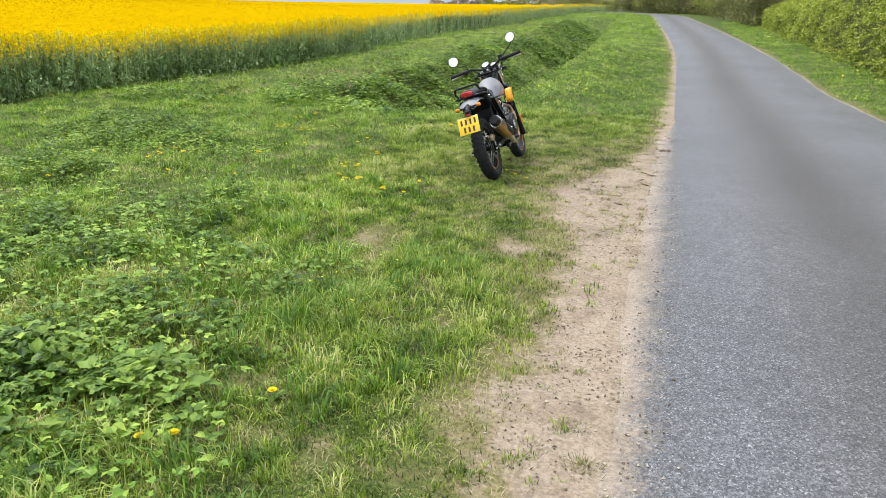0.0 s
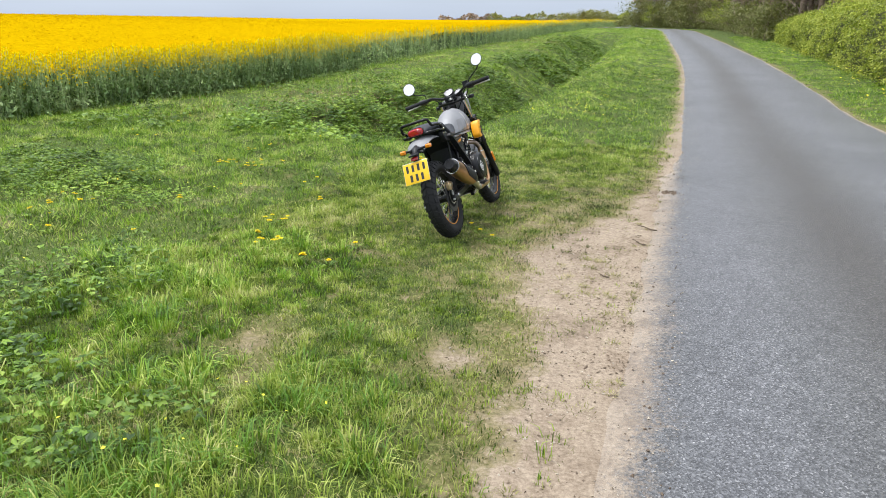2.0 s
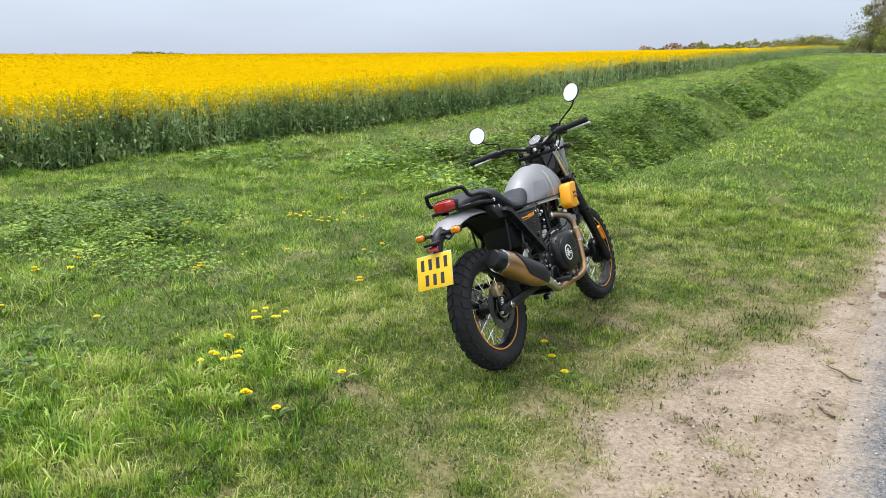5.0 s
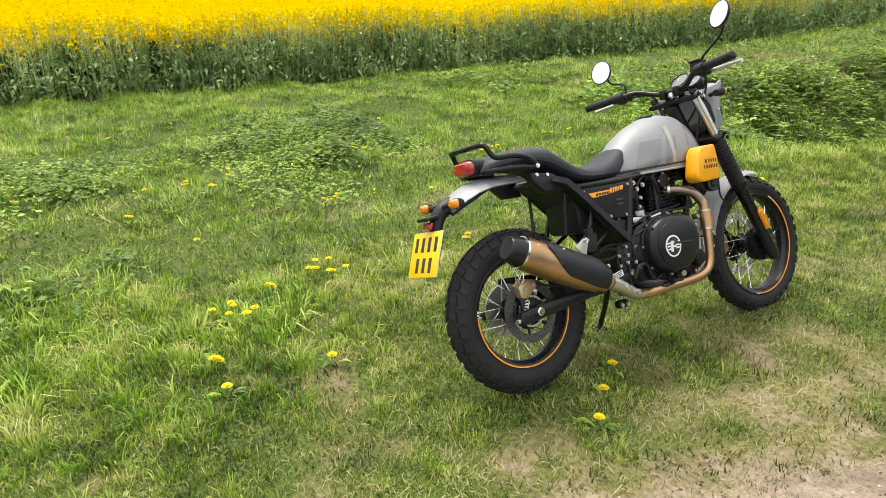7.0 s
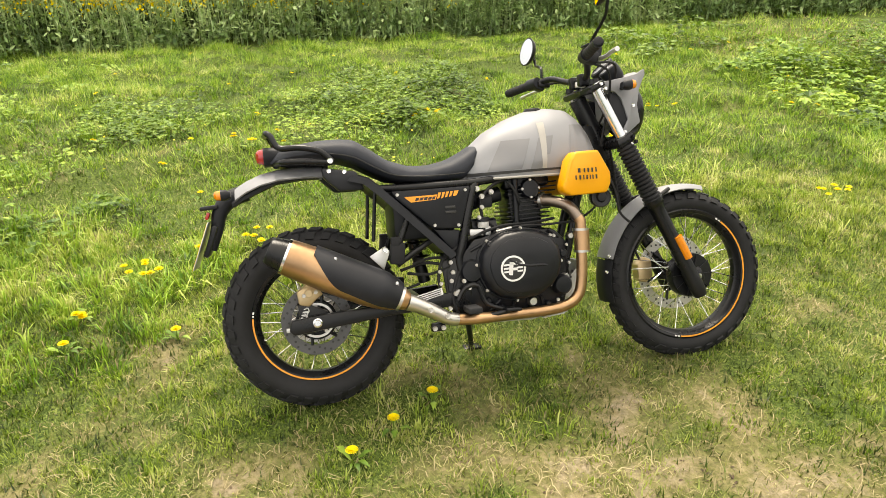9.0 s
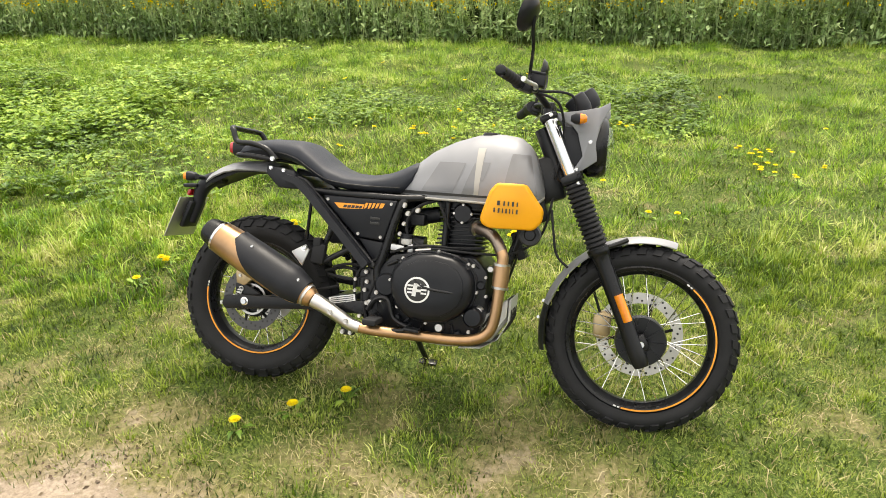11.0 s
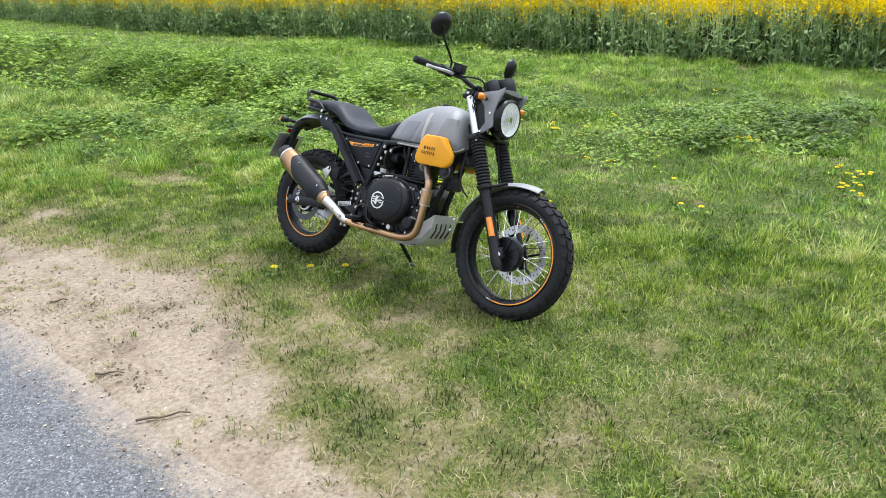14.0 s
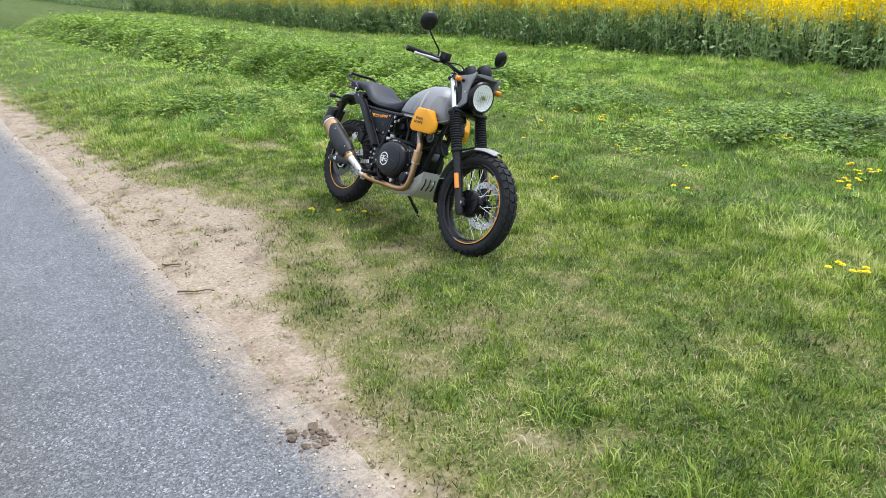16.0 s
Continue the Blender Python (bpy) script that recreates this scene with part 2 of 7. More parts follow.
RAPE_FLOWER = leafy("rape_flower", [(0.05, (0.54, 0.40, 0.0)), (0.5, (0.64, 0.49, 0.001)), (0.9, (0.74, 0.60, 0.004))], 1.0, 0.2, (0.8, 0.66, 0.0))
RAPE_TOP = leafy("rape_field_flower", [(0.05, (0.38, 0.243, 0.0)), (0.5, (0.46, 0.302, 0.0)), (0.9, (0.55, 0.382, 0.0))], 1.0, 0.40, (0.6, 0.4, 0.0))
RAPE_TOP.node_tree.nodes["Principled BSDF"].inputs["Specular IOR Level"].default_value = 0.0
RAPE_FLOWER.node_tree.nodes["Principled BSDF"].inputs["Specular IOR Level"].default_value = 0.0
# near-black to mid greens put the shade between rape stems into the colour
RAPE_INNER_SHADE, in_, il_, ib_ = nodes_of("rape_inner_shade")
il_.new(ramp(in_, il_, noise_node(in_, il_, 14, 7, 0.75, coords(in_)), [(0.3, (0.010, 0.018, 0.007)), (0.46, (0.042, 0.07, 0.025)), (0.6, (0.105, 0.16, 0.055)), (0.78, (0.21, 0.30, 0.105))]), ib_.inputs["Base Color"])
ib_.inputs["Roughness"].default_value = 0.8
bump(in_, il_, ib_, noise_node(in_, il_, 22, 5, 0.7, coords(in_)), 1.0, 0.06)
HEDGE_LEAF = leafy("hedge_leaf", [(0.05, (0.09, 0.13, 0.016)), (0.45, (0.30, 0.37, 0.045)), (0.9, (0.56, 0.58, 0.11))])
WOOD_LEAF = leafy("woodland_leaf", [(0.05, (0.06, 0.07, 0.022)), (0.45, (0.16, 0.17, 0.055)), (0.9, (0.33, 0.32, 0.12))])
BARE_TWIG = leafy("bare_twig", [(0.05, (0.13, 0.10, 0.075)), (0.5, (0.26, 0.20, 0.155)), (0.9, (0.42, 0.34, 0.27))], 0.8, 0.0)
# dark browns that paint the shade between trunks and branches
WOOD_INNER_SHADE, in_, il_, ib_ = nodes_of("wood_inner_shade")
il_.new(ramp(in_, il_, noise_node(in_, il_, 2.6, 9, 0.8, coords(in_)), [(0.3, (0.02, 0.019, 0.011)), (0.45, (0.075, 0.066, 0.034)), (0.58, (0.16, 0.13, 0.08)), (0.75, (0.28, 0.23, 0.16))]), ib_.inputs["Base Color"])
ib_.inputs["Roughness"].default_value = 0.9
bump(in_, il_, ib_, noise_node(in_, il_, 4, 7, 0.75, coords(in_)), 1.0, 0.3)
# solid hedge core: darkened leaf green paints the shade behind the foliage
HEDGE_CORE_SHADE, in_, il_, ib_ = nodes_of("hedge_core_shade")
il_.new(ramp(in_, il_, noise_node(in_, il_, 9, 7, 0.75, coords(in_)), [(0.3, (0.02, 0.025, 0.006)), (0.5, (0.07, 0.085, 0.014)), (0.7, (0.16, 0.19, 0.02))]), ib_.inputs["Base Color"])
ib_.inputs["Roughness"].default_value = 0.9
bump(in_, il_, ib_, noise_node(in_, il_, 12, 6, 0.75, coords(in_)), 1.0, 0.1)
BARK = plain("bark", (0.12, 0.09, 0.065), 0.9, 0, 8, 0.4, 0.9, 0.01)
LITTER = leafy("dark_litter", [(0.05, (0.04, 0.027, 0.017)), (0.5, (0.10, 0.07, 0.045)), (0.9, (0.20, 0.155, 0.10))], 0.9, 0.0)
STONE = plain("pale_stone", (0.42, 0.37, 0.3), 0.9, 0, 30, 0.3, 0.5, 0.002)
CLOD = plain("dark_mud", (0.135, 0.10, 0.072), 0.95, 0, 30, 0.4, 0.8, 0.004)
DANDELION = leafy("dandelion_petal", [(0.05, (0.76, 0.58, 0.004)), (0.5, (0.84, 0.68, 0.008)), (0.9, (0.88, 0.76, 0.02))], 0.8, 0.15, (0.85, 0.7, 0.0))
BUTTER = leafy("pale_yellow_petal", [(0.05, (0.7, 0.62, 0.03)), (0.5, (0.8, 0.72, 0.05)), (0.9, (0.86, 0.8, 0.12))], 0.6, 0.2)

# ---- plan: s runs along the lane, n to its left from the tarmac's left edge ----
ALONG, LEFT = np.array((0.298, 0.9546)), np.array((-0.9546, 0.298))
ROAD_W = 3.5


def sn(x, y):
    return x * ALONG[0] + y * ALONG[1], x * LEFT[0] + y * LEFT[1]


def xy(s, n):
    return s * ALONG[0] + n * LEFT[0], s * ALONG[1] + n * LEFT[1]


def smooth(a, b, v):
    t = np.clip((v - a) / (b - a), 0, 1)
    return t * t * (3 - 2 * t)


def hashed(i, j, seed):
    h = (i.astype(np.int64) * 374761393 + j.astype(np.int64) * 668265263 + seed * 1442695041) & 0x7FFFFFFF
    h = ((h ^ (h >> 13)) * 1274126177) & 0x7FFFFFFF
    return ((h ^ (h >> 16)) & 0xFFFF) / 65535.0


def value_noise(x, y, scale, seed=0, octaves=3):
    """Smooth noise about 0, roughly -1 to 1."""
    total, amp, norm = 0.0, 1.0, 0.0
    for o in range(octaves):
        u, v = x * scale, y * scale
        i, j = np.floor(u), np.floor(v)
        fu, fv = u - i, v - j
        fu, fv = fu * fu * (3 - 2 * fu), fv * fv * (3 - 2 * fv)
        a, b = hashed(i, j, seed + o), hashed(i + 1, j, seed + o)
        c, d = hashed(i, j + 1, seed + o), hashed(i + 1, j + 1, seed + o)
        total = total + amp * (2 * ((a * (1 - fu) + b * fu) * (1 - fv) + (c * (1 - fu) + d * fu) * fv) - 1)
        norm, amp, scale = norm + amp, amp * 0.5, scale * 2.03
    return total / norm


def bend(s):
    """The lane swings left beyond the rise."""
    return 0.052 * 4.0 * np.log1p(np.exp(np.clip((s - 31) / 4.0, -30, 30))) * (s < 151) + (s >= 151) * 0.052 * (s - 31) + 0.010 * np.maximum(0, s - 88) ** 2


def shoulder(s):
    """How far the tarmac reaches past n = 0 where the verge is worn back."""
    return 0.03 + 0.19 * smooth(12.5, 9.0, s)


def crop_edge(s):
    return 11.3 + 0.35 * np.sin(s * 0.21) + 0.9 * smooth(2, -14, s) * -1.0 + 0.02 * np.maximum(0, s - 31)


def ditch_centre(s):
    return np.where(s < 8, 4.35 + 0.045 * np.clip(s, -30, 4), 4.2) + bend(s)


def ditch_depth(s, n):
    """Two ditches, with a level field crossing between them where the motorcycle stands."""
    c = ditch_centre(s)
    d = (n - c) / np.where(s < 8, np.where(n < c, 0.85, 2.5), np.where(n < c, 0.9, 3.2))
    ends = np.where(s < 8, smooth(3.6, 0.2, s), smooth(11.2, 14.8, s) * smooth(78, 58, s))
    bell = np.clip(1 - np.abs(d), 0, 1)
    bell = bell * bell * (3 - 2 * bell)
    return np.where(s < 8, 0.85, 1.45) * bell * ends


def rise(x, y):
    """The land climbs gently to a low crest ahead and to the left."""
    dx, dy = x - 1.0, y - 8.0
    r = np.hypot(dx, dy) + 1e-6
    facing = smooth(-0.55, 0.15, (-0.35 * dx + 0.94 * dy) / r)
    t = np.clip((r - 12) / 118, 0, 1)
    up = 3.4 * (t * 1.0 + 0.35 * t * (1 - t))
    return facing * (up - 0.018 * np.maximum(0, r - 150))


def land(x, y):
    s, n = sn(x, y)
    z = -0.035 + rise(x, y) - ditch_depth(s, n)
    nb = n - bend(s)
    off_road = smooth(0.2, 1.4, nb) + smooth(-ROAD_W - 0.2, -ROAD_W - 1.2, nb)
    z = z - 0.022 * (1 - np.clip(off_road, 0, 1))
    edge = nb - shoulder(s)
    z = z - 0.075 * smooth(-0.06, -0.42, edge) * smooth(-ROAD_W - 0.1, -ROAD_W + 0.4, nb)
    z = z + 0.010 * (1 - np.clip(off_road, 0, 1)) * value_noise(x, y, 3.0, 5)
    z = z + off_road * 0.045 * value_noise(x, y, 1.0, 3) + 0.020 * off_road * value_noise(x, y, 4.0, 4)
    z = z + 0.06 * smooth(0.5, 1.0, nb) * smooth(4.2, 3.2, nb) * (smooth(10.5, 12.5, s) * smooth(60, 40, s) + smooth(2.5, 0.5, s) * smooth(-40, -20, s)) * value_noise(x, y, 2.6, 9, 2)
    z = z + 0.085 * smooth(2.8, 4.0, nb) * smooth(80, 40, np.abs(s)) * value_noise(x, y, 2.0, 8, 2)
    z = z + 0.10 * smooth(6.0, 9.0, nb) * smooth(70, 30, s) * smooth(9, 16, s)
    z = z + 0.16 * np.exp(-((nb - 2.3) / 0.55) ** 2) * smooth(12, 15, s)
    return z


HOLLOWS = ((4.78, 0.95, 0.15), (4.70, 2.05, 0.10))      # worn hollows in the turf: s, n, radius


# the grass's ragged edge along the lane
BORDER_S = (-4.0, 0.0, 2.0, 2.8, 3.7, 4.4, 5.2, 5.8, 6.7, 7.2, 7.7, 8.2, 9.0, 10.0, 11.5, 13.5, 16.0)
BORDER_N = (0.42, 0.46, 0.52, 0.64, 0.54, 0.66, 0.62, 0.86, 1.04, 0.90, 0.64, 0.46, 0.33, 0.26, 0.16, 0.09, 0.04)


def bare(s, n):
    """Metres inside the strip of bare earth beside the tarmac (below 0: grass)."""
    nb = n - bend(s)
    border = np.interp(s, BORDER_S, BORDER_N)
    x, y = xy(s, n)
    left = border - nb + (1 - 0.25 * smooth(9, 13, s)) * (0.12 * value_noise(x, y, 2.2, 11) + 0.15 * value_noise(x, y, 7.0, 12))
    right = nb + ROAD_W - 0.03 + 0.1 * value_noise(x, y, 1.5, 13)
    strip = np.where(nb > -ROAD_W / 2, left, right)
    worn = 0.50 * np.exp(-((nb - 0.85) / 0.55) ** 2) * smooth(4.2, 6.0, s) * smooth(11.5, 9.5, s) + 0.14 * smooth(3.0, 1.6, nb) * smooth(4.2, 6.0, s) * smooth(11.5, 9.5, s)
    hollow = lambda a, b, q: q - np.hypot(s - a, (n - b) * 1.4) + 0.12 * value_noise(x, y, 5.0, 18)
    strip = np.maximum(strip, np.maximum(hollow(*HOLLOWS[0]), hollow(*HOLLOWS[1])))
    patches = value_noise(x, y, 4.2, 17) - 0.82 + worn
    return np.maximum(strip, np.minimum(patches * 0.5, -0.03))


def graded(core, step, far, grow):
    """Grid lines: even over the core, then ever wider out to far."""
    a, b = core
    mid = list(np.arange(a, b + step / 2, step))
    lo, hi, d = [a], [mid[-1]], step
    while lo[-1] > -far or hi[-1] < far:
        d *= grow
        lo.append(lo[-1] - d)
        hi.append(hi[-1] + d)
    return np.array(lo[:0:-1] + mid + hi[1:])


def grid_object(name, S, N, heights, material):
    """A sheet over the grid lines S x N of the plan; returns it and its flat s, n."""
    gs, gn = np.meshgrid(S, N, indexing="ij")
    fs, fn = gs.ravel(), gn.ravel()
    x, y = xy(fs, fn)
    co = np.column_stack((x, y, heights(fs, fn, x, y)))
    a, b = len(S), len(N)
    i = (np.arange(a - 1)[:, None] * b + np.arange(b - 1)[None, :]).ravel()
    faces = np.column_stack((i, i + b, i + b + 1, i + 1))
    ob = tri_object(name, co, faces, material)
    return ob, fs, fn


def tri_object(name, co, faces, materials, index=None, smooth_shade=True):
    """A mesh object from arrays of corners and of equally long faces."""
    me = bpy.data.meshes.new(name)
    k = faces.shape[1]
    me.vertices.add(len(co))
    me.vertices.foreach_set("co", np.ascontiguousarray(co, dtype=np.float32).ravel())
    me.loops.add(faces.size)
    me.loops.foreach_set("vertex_index", np.ascontiguousarray(faces, dtype=np.int32).ravel())
    me.polygons.add(len(faces))
    me.polygons.foreach_set("loop_start", np.arange(0, faces.size, k, dtype=np.int32))
    me.polygons.foreach_set("loop_total", np.full(len(faces), k, dtype=np.int32))
    for m in materials if isinstance(materials, (list, tuple)) else [materials]:
        me.materials.append(m)
    if index is not None:
        me.polygons.foreach_set("material_index", index.astype(np.int32))
    me.polygons.foreach_set("use_smooth", np.full(len(faces), smooth_shade))
    me.update(calc_edges=True)
    return new(name, me)


def add_attribute(ob, name, values):
    a = ob.data.attributes.new(name, "FLOAT", "POINT")
    a.data.foreach_set("value", np.ascontiguousarray(values, dtype=np.float32))


# ---- ground sheet to the horizon ----
GS = graded((-3.0, 13.0), 0.12, 900, 1.05)
GN = graded((-0.8, 3.6), 0.085, 900, 1.06)
ground, gs_, gn_ = grid_object("ground", GS, GN, lambda s, n, x, y: land(x, y), TURF)
add_attribute(ground, "bare", bare(gs_, gn_))
tagged(ground, "uneven grass verge and pale bare earth beside a lane", "ground", kind="structure")

# ---- lane ----
RS = graded((-4.0, 14.0), 0.12, 150, 1.05)
RN = np.linspace(-ROAD_W, 0.0, 40)


def lane_height(s, n, x, y):
    v = (n + ROAD_W / 2) / (ROAD_W / 2)
    return -0.062 + rise(*xy(s, n + bend(s))) + 0.045 * (1 - v * v) + 0.006 * value_noise(s, n, 0.8, 31) - 0.012 * smooth(-0.2, 0.0, n) + 0.011 * value_noise(s, n, 2.4, 34) * smooth(-0.5, -0.15, n)


road, rs_, rn_ = grid_object("road", RS, RN, lane_height, ASPHALT)
co = np.empty(len(rs_) * 3, dtype=np.float32)
road.data.vertices.foreach_get("co", co)
co = co.reshape(-1, 3)
wob = np.where(rn_ > -0.05, 0.05 * value_noise(rs_, rn_ * 0, 1.3, 32), 0) + np.where(rn_ < -ROAD_W + 0.05, 0.06 * value_noise(rs_, rn_ * 0, 1.1, 33), 0)
co[:, :2] += ((bend(rs_) + wob + shoulder(rs_) * smooth(-1.0, 0.0, rn_))[:, None] * LEFT[None, :])
road.data.vertices.foreach_set("co", co.ravel())
road.data.update()
near_left = 1.75 - 1.75 * (-rn_) / (0.35 + 0.06 * value_noise(rs_, rs_ * 0, 0.6, 36) * smooth(14, 10, rs_) - 0.21 * smooth(8.5, 12, rs_))
near_right = 1.1 - 1.6 * (rn_ + ROAD_W) / 0.16 + 0.8 * value_noise(rs_, rs_ * 0, 0.35, 38)
add_attribute(road, "dust", np.clip(np.maximum(near_left, near_right), -1, 1.75))
add_attribute(road, "track", np.clip(np.exp(-((rn_ + 1.38) / 0.44) ** 2) * (0.85 + 0.3 * value_noise(rs_, rn_, 0.5, 35)), 0, 1))
add_attribute(road, "wheels", np.exp(-((rn_ + 0.52) / 0.26) ** 2) + np.exp(-((rn_ + 2.4) / 0.45) ** 2))
tagged(road, "worn grey single-track tarmac lane with dusty edges", "road", kind="structure")

# ---- growing things ----
def blades(name, x, y, height, width, lean, heading, material, seed=1, bent=True):
    """Grass: each blade a narrow strip bent over towards its heading, tapering to a point."""
    r = np.random.default_rng(seed)
    k = len(x)
    z = land(x, y)
    turn = heading + np.pi / 2 + r.normal(0, 0.5, k)
    side = np.column_stack((np.cos(turn), np.sin(turn), np.zeros(k))) * (width * 0.5)[:, None]
    out = np.column_stack((np.cos(heading), np.sin(heading), np.zeros(k)))
    foot = np.column_stack((x, y, z - 0.008))
    up = np.array((0, 0, 1.0))
    mid = foot + up * (height * 0.62)[:, None] + out * (height * lean * 0.30)[:, None]
    tip = foot + up * (height * np.maximum(0.15, 1.0 - 0.42 * lean * lean))[:, None] + out * (height * lean)[:, None]
    if bent:
        co = np.stack((foot - side, foot + side, mid - side * 0.85, mid + side * 0.85, tip), 1).reshape(-1, 3)
        f = np.array(((0, 1, 3), (0, 3, 2), (2, 3, 4)))
        faces = (np.arange(k)[:, None, None] * 5 + f[None]).reshape(-1, 3)
    else:
        co = np.stack((foot - side, foot + side, tip), 1).reshape(-1, 3)
        faces = np.arange(k * 3).reshape(-1, 3)
    return tri_object(name, co, faces, material)


def scatter(k, s0, s1, n0, n1, seed):
    r = np.random.default_rng(seed)
    s, n = r.uniform(s0, s1, k), r.uniform(n0, n1, k)
    return s, n, r


def thinness(s, n, x, y):
    """How bare the ground is for grass, from 0 (closed turf) to 1 (bare earth)."""
    b = bare(s, n) + 0.13 * value_noise(x, y, 7, 41, 2)
    return np.clip((b + 0.32) / 0.42, 0, 1)


def on_verge(s, n):
    nb = n - bend(s)
    return (n < crop_edge(s) + 0.4) & ((nb > shoulder(s)) | (nb < -ROAD_W - 0.05))


def sward_height(s, n, x, y):
    """Mean height of the grass over the plan, in metres."""
    h = 0.044 + 0.032 * value_noise(x, y, 4.0, 44) + 0.020 * value_noise(x, y, 1.6, 46) + 0.05 * np.clip(value_noise(x, y, 0.7, 45), 0, 1)
    long_zone = smooth(1.0, 2.2, n) * (smooth(4.6, 2.6, s) + smooth(10.8, 13, s)) + smooth(4.5, 6.5, n) * 0.4
    h = h + 0.075 * smooth(2.4, 4.0, n) * np.clip(value_noise(x, y, 1.9, 47, 2), -0.3, 1)
    trodden = smooth(4.2, 5.2, s) * smooth(11.5, 10.0, s) * smooth(3.0, 2.0, n)
    return np.clip(h * (1 + 0.9 * np.clip(long_zone, 0, 1.2)) * (1 - 0.38 * trodden), 0.02, 0.3)


def turf(name, tufts, per, area, width, spread, seed, material=None, size=1.0, bent=True):
    """Grass in tufts whose blades splay outwards; sparser and shorter where the earth shows."""
    s, n, r = scatter(tufts, *area, seed)
    x, y = xy(s, n)
    thin = thinness(s, n, x, y)
    keep = on_verge(s, n) & (r.uniform(0, 1, tufts) < 1.03 - 0.96 * thin)
    s, n, x, y, thin = s[keep], n[keep], x[keep], y[keep], thin[keep]
    h = sward_height(s, n, x, y) * (1 - 0.45 * thin) * np.exp(r.normal(0, 0.42, len(s))) * size
    k = np.maximum(3, (per * np.exp(r.normal(0, 0.35, len(s))) * (1 - 0.5 * thin)).astype(int))
    i = np.repeat(np.arange(len(s)), k)
    a = r.uniform(0, 2 * np.pi, len(i))
    d = spread * r.uniform(0, 1, len(i)) ** 0.6 * np.clip(h[i] / 0.06, 0.6, 1.8)
    bx, by = x[i] + np.cos(a) * d, y[i] + np.sin(a) * d
    heading = a + r.normal(0, 0.7, len(i))
    lean = np.clip(0.12 + 0.85 * d / spread * r.uniform(0.4, 1.2, len(i)), 0.05, 1.25)
    bh = np.minimum(h[i], 0.16) * r.uniform(0.55, 1.35, len(i))
    w = width * r.uniform(0.6, 1.35, len(i))
    g = blades(name, bx, by, bh, w, lean, heading, material or GRASS, seed=seed, bent=bent)
    return tagged(g, "short uneven meadow grass in tufts with worn thin patches", "grass", kind="stuff")


turf("grass_beside_path", 10500, 23, (-1.0, 12.5, 0.05, 3.6), 0.0050, 0.055, 51, size=0.80)
turf("trodden_grass", 6500, 17, (4.0, 11.5, 0.5, 3.4), 0.0056, 0.06, 71, size=0.72, bent=False)
turf("long_grass", 420, 24, (-0.5, 4.8, 1.0, 3.6), 0.0064, 0.05, 70, LUSH, size=1.5)
turf("long_grass", 640, 22, (3.8, 6.6, 2.0, 3.7), 0.0064, 0.055, 72, MEADOW, size=1.25)
turf("tussocks", 560, 42, (-4.0, 14.0, 3.0, 11.2), 0.0090, 0.10, 76, MEADOW, size=1.7, bent=False)
turf("tussocks", 300, 42, (-4.0, 14.0, 3.2, 11.2), 0.0090, 0.10, 77, LUSH, size=1.5, bent=False)
turf("grass_of_crossing", 14500, 15, (-4.0, 14.0, 3.6, 11.9), 0.0085, 0.07, 52, MEADOW, size=1.0, bent=False)
turf("grass_of_verge_behind", 7000, 12, (-28.0, -1.0, 0.05, 11.0), 0.012, 0.12, 53, MEADOW, size=1.3, bent=False)
turf("grass_of_verge_ahead", 12000, 12, (11.0, 48.0, 0.05, 12.2), 0.012, 0.12, 54, MEADOW, size=1.3, bent=False)
turf("grass_of_verge_beyond", 7000, 9, (46.0, 100.0, 0.05, 15.0), 0.026, 0.22, 60, MEADOW, size=1.8, bent=False)
turf("grass_of_far_side", 8000, 11, (8.0, 66.0, -7.2, -3.0), 0.014, 0.13, 55, MEADOW, size=1.4, bent=False)
# a low dense under-storey that closes the turf, darkened to paint shade between tufts
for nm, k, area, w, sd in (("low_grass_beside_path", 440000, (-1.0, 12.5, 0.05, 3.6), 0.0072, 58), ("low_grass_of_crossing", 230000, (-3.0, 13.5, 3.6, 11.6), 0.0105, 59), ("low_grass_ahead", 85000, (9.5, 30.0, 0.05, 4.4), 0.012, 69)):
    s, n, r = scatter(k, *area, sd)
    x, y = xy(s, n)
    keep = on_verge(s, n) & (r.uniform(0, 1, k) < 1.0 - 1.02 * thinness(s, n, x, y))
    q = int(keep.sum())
    tagged(blades(nm, x[keep], y[keep], r.uniform(0.018, 0.05, q) * (1.0 if w < 0.008 else 1.4), w * r.uniform(0.6, 1.4, q), r.uniform(0.2, 1.6, q), r.uniform(0, 6.28, q), LOW_SHADED if w < 0.008 else LOW_MEADOW_SHADED, sd, bent=False), "short dense grass closing the turf, gap shade put into its colour", "grass", kind="stuff")
# dead blades lying in the turf, thickest where it is worn
s, n, r = scatter(76000, -1.0, 12.5, 0.05, 6.0, 56)
x, y = xy(s, n)
thin = thinness(s, n, x, y)
keep = on_verge(s, n) & (r.uniform(0, 1, len(s)) < 0.26 + 2.2 * thin * (1 - thin) + 0.20 * smooth(3.0, 1.4, n) * smooth(4.5, 6, s)) & (thin < 0.97)
k = int(keep.sum())
tagged(blades("dead_grass", x[keep], y[keep], r.uniform(0.02, 0.055, k), r.uniform(0.002, 0.0045, k), r.uniform(0.8, 2.2, k), r.uniform(0, 6.28, k), DRY, 57), "dead straw-coloured grass lying in thin turf", "grass", kind="stuff")


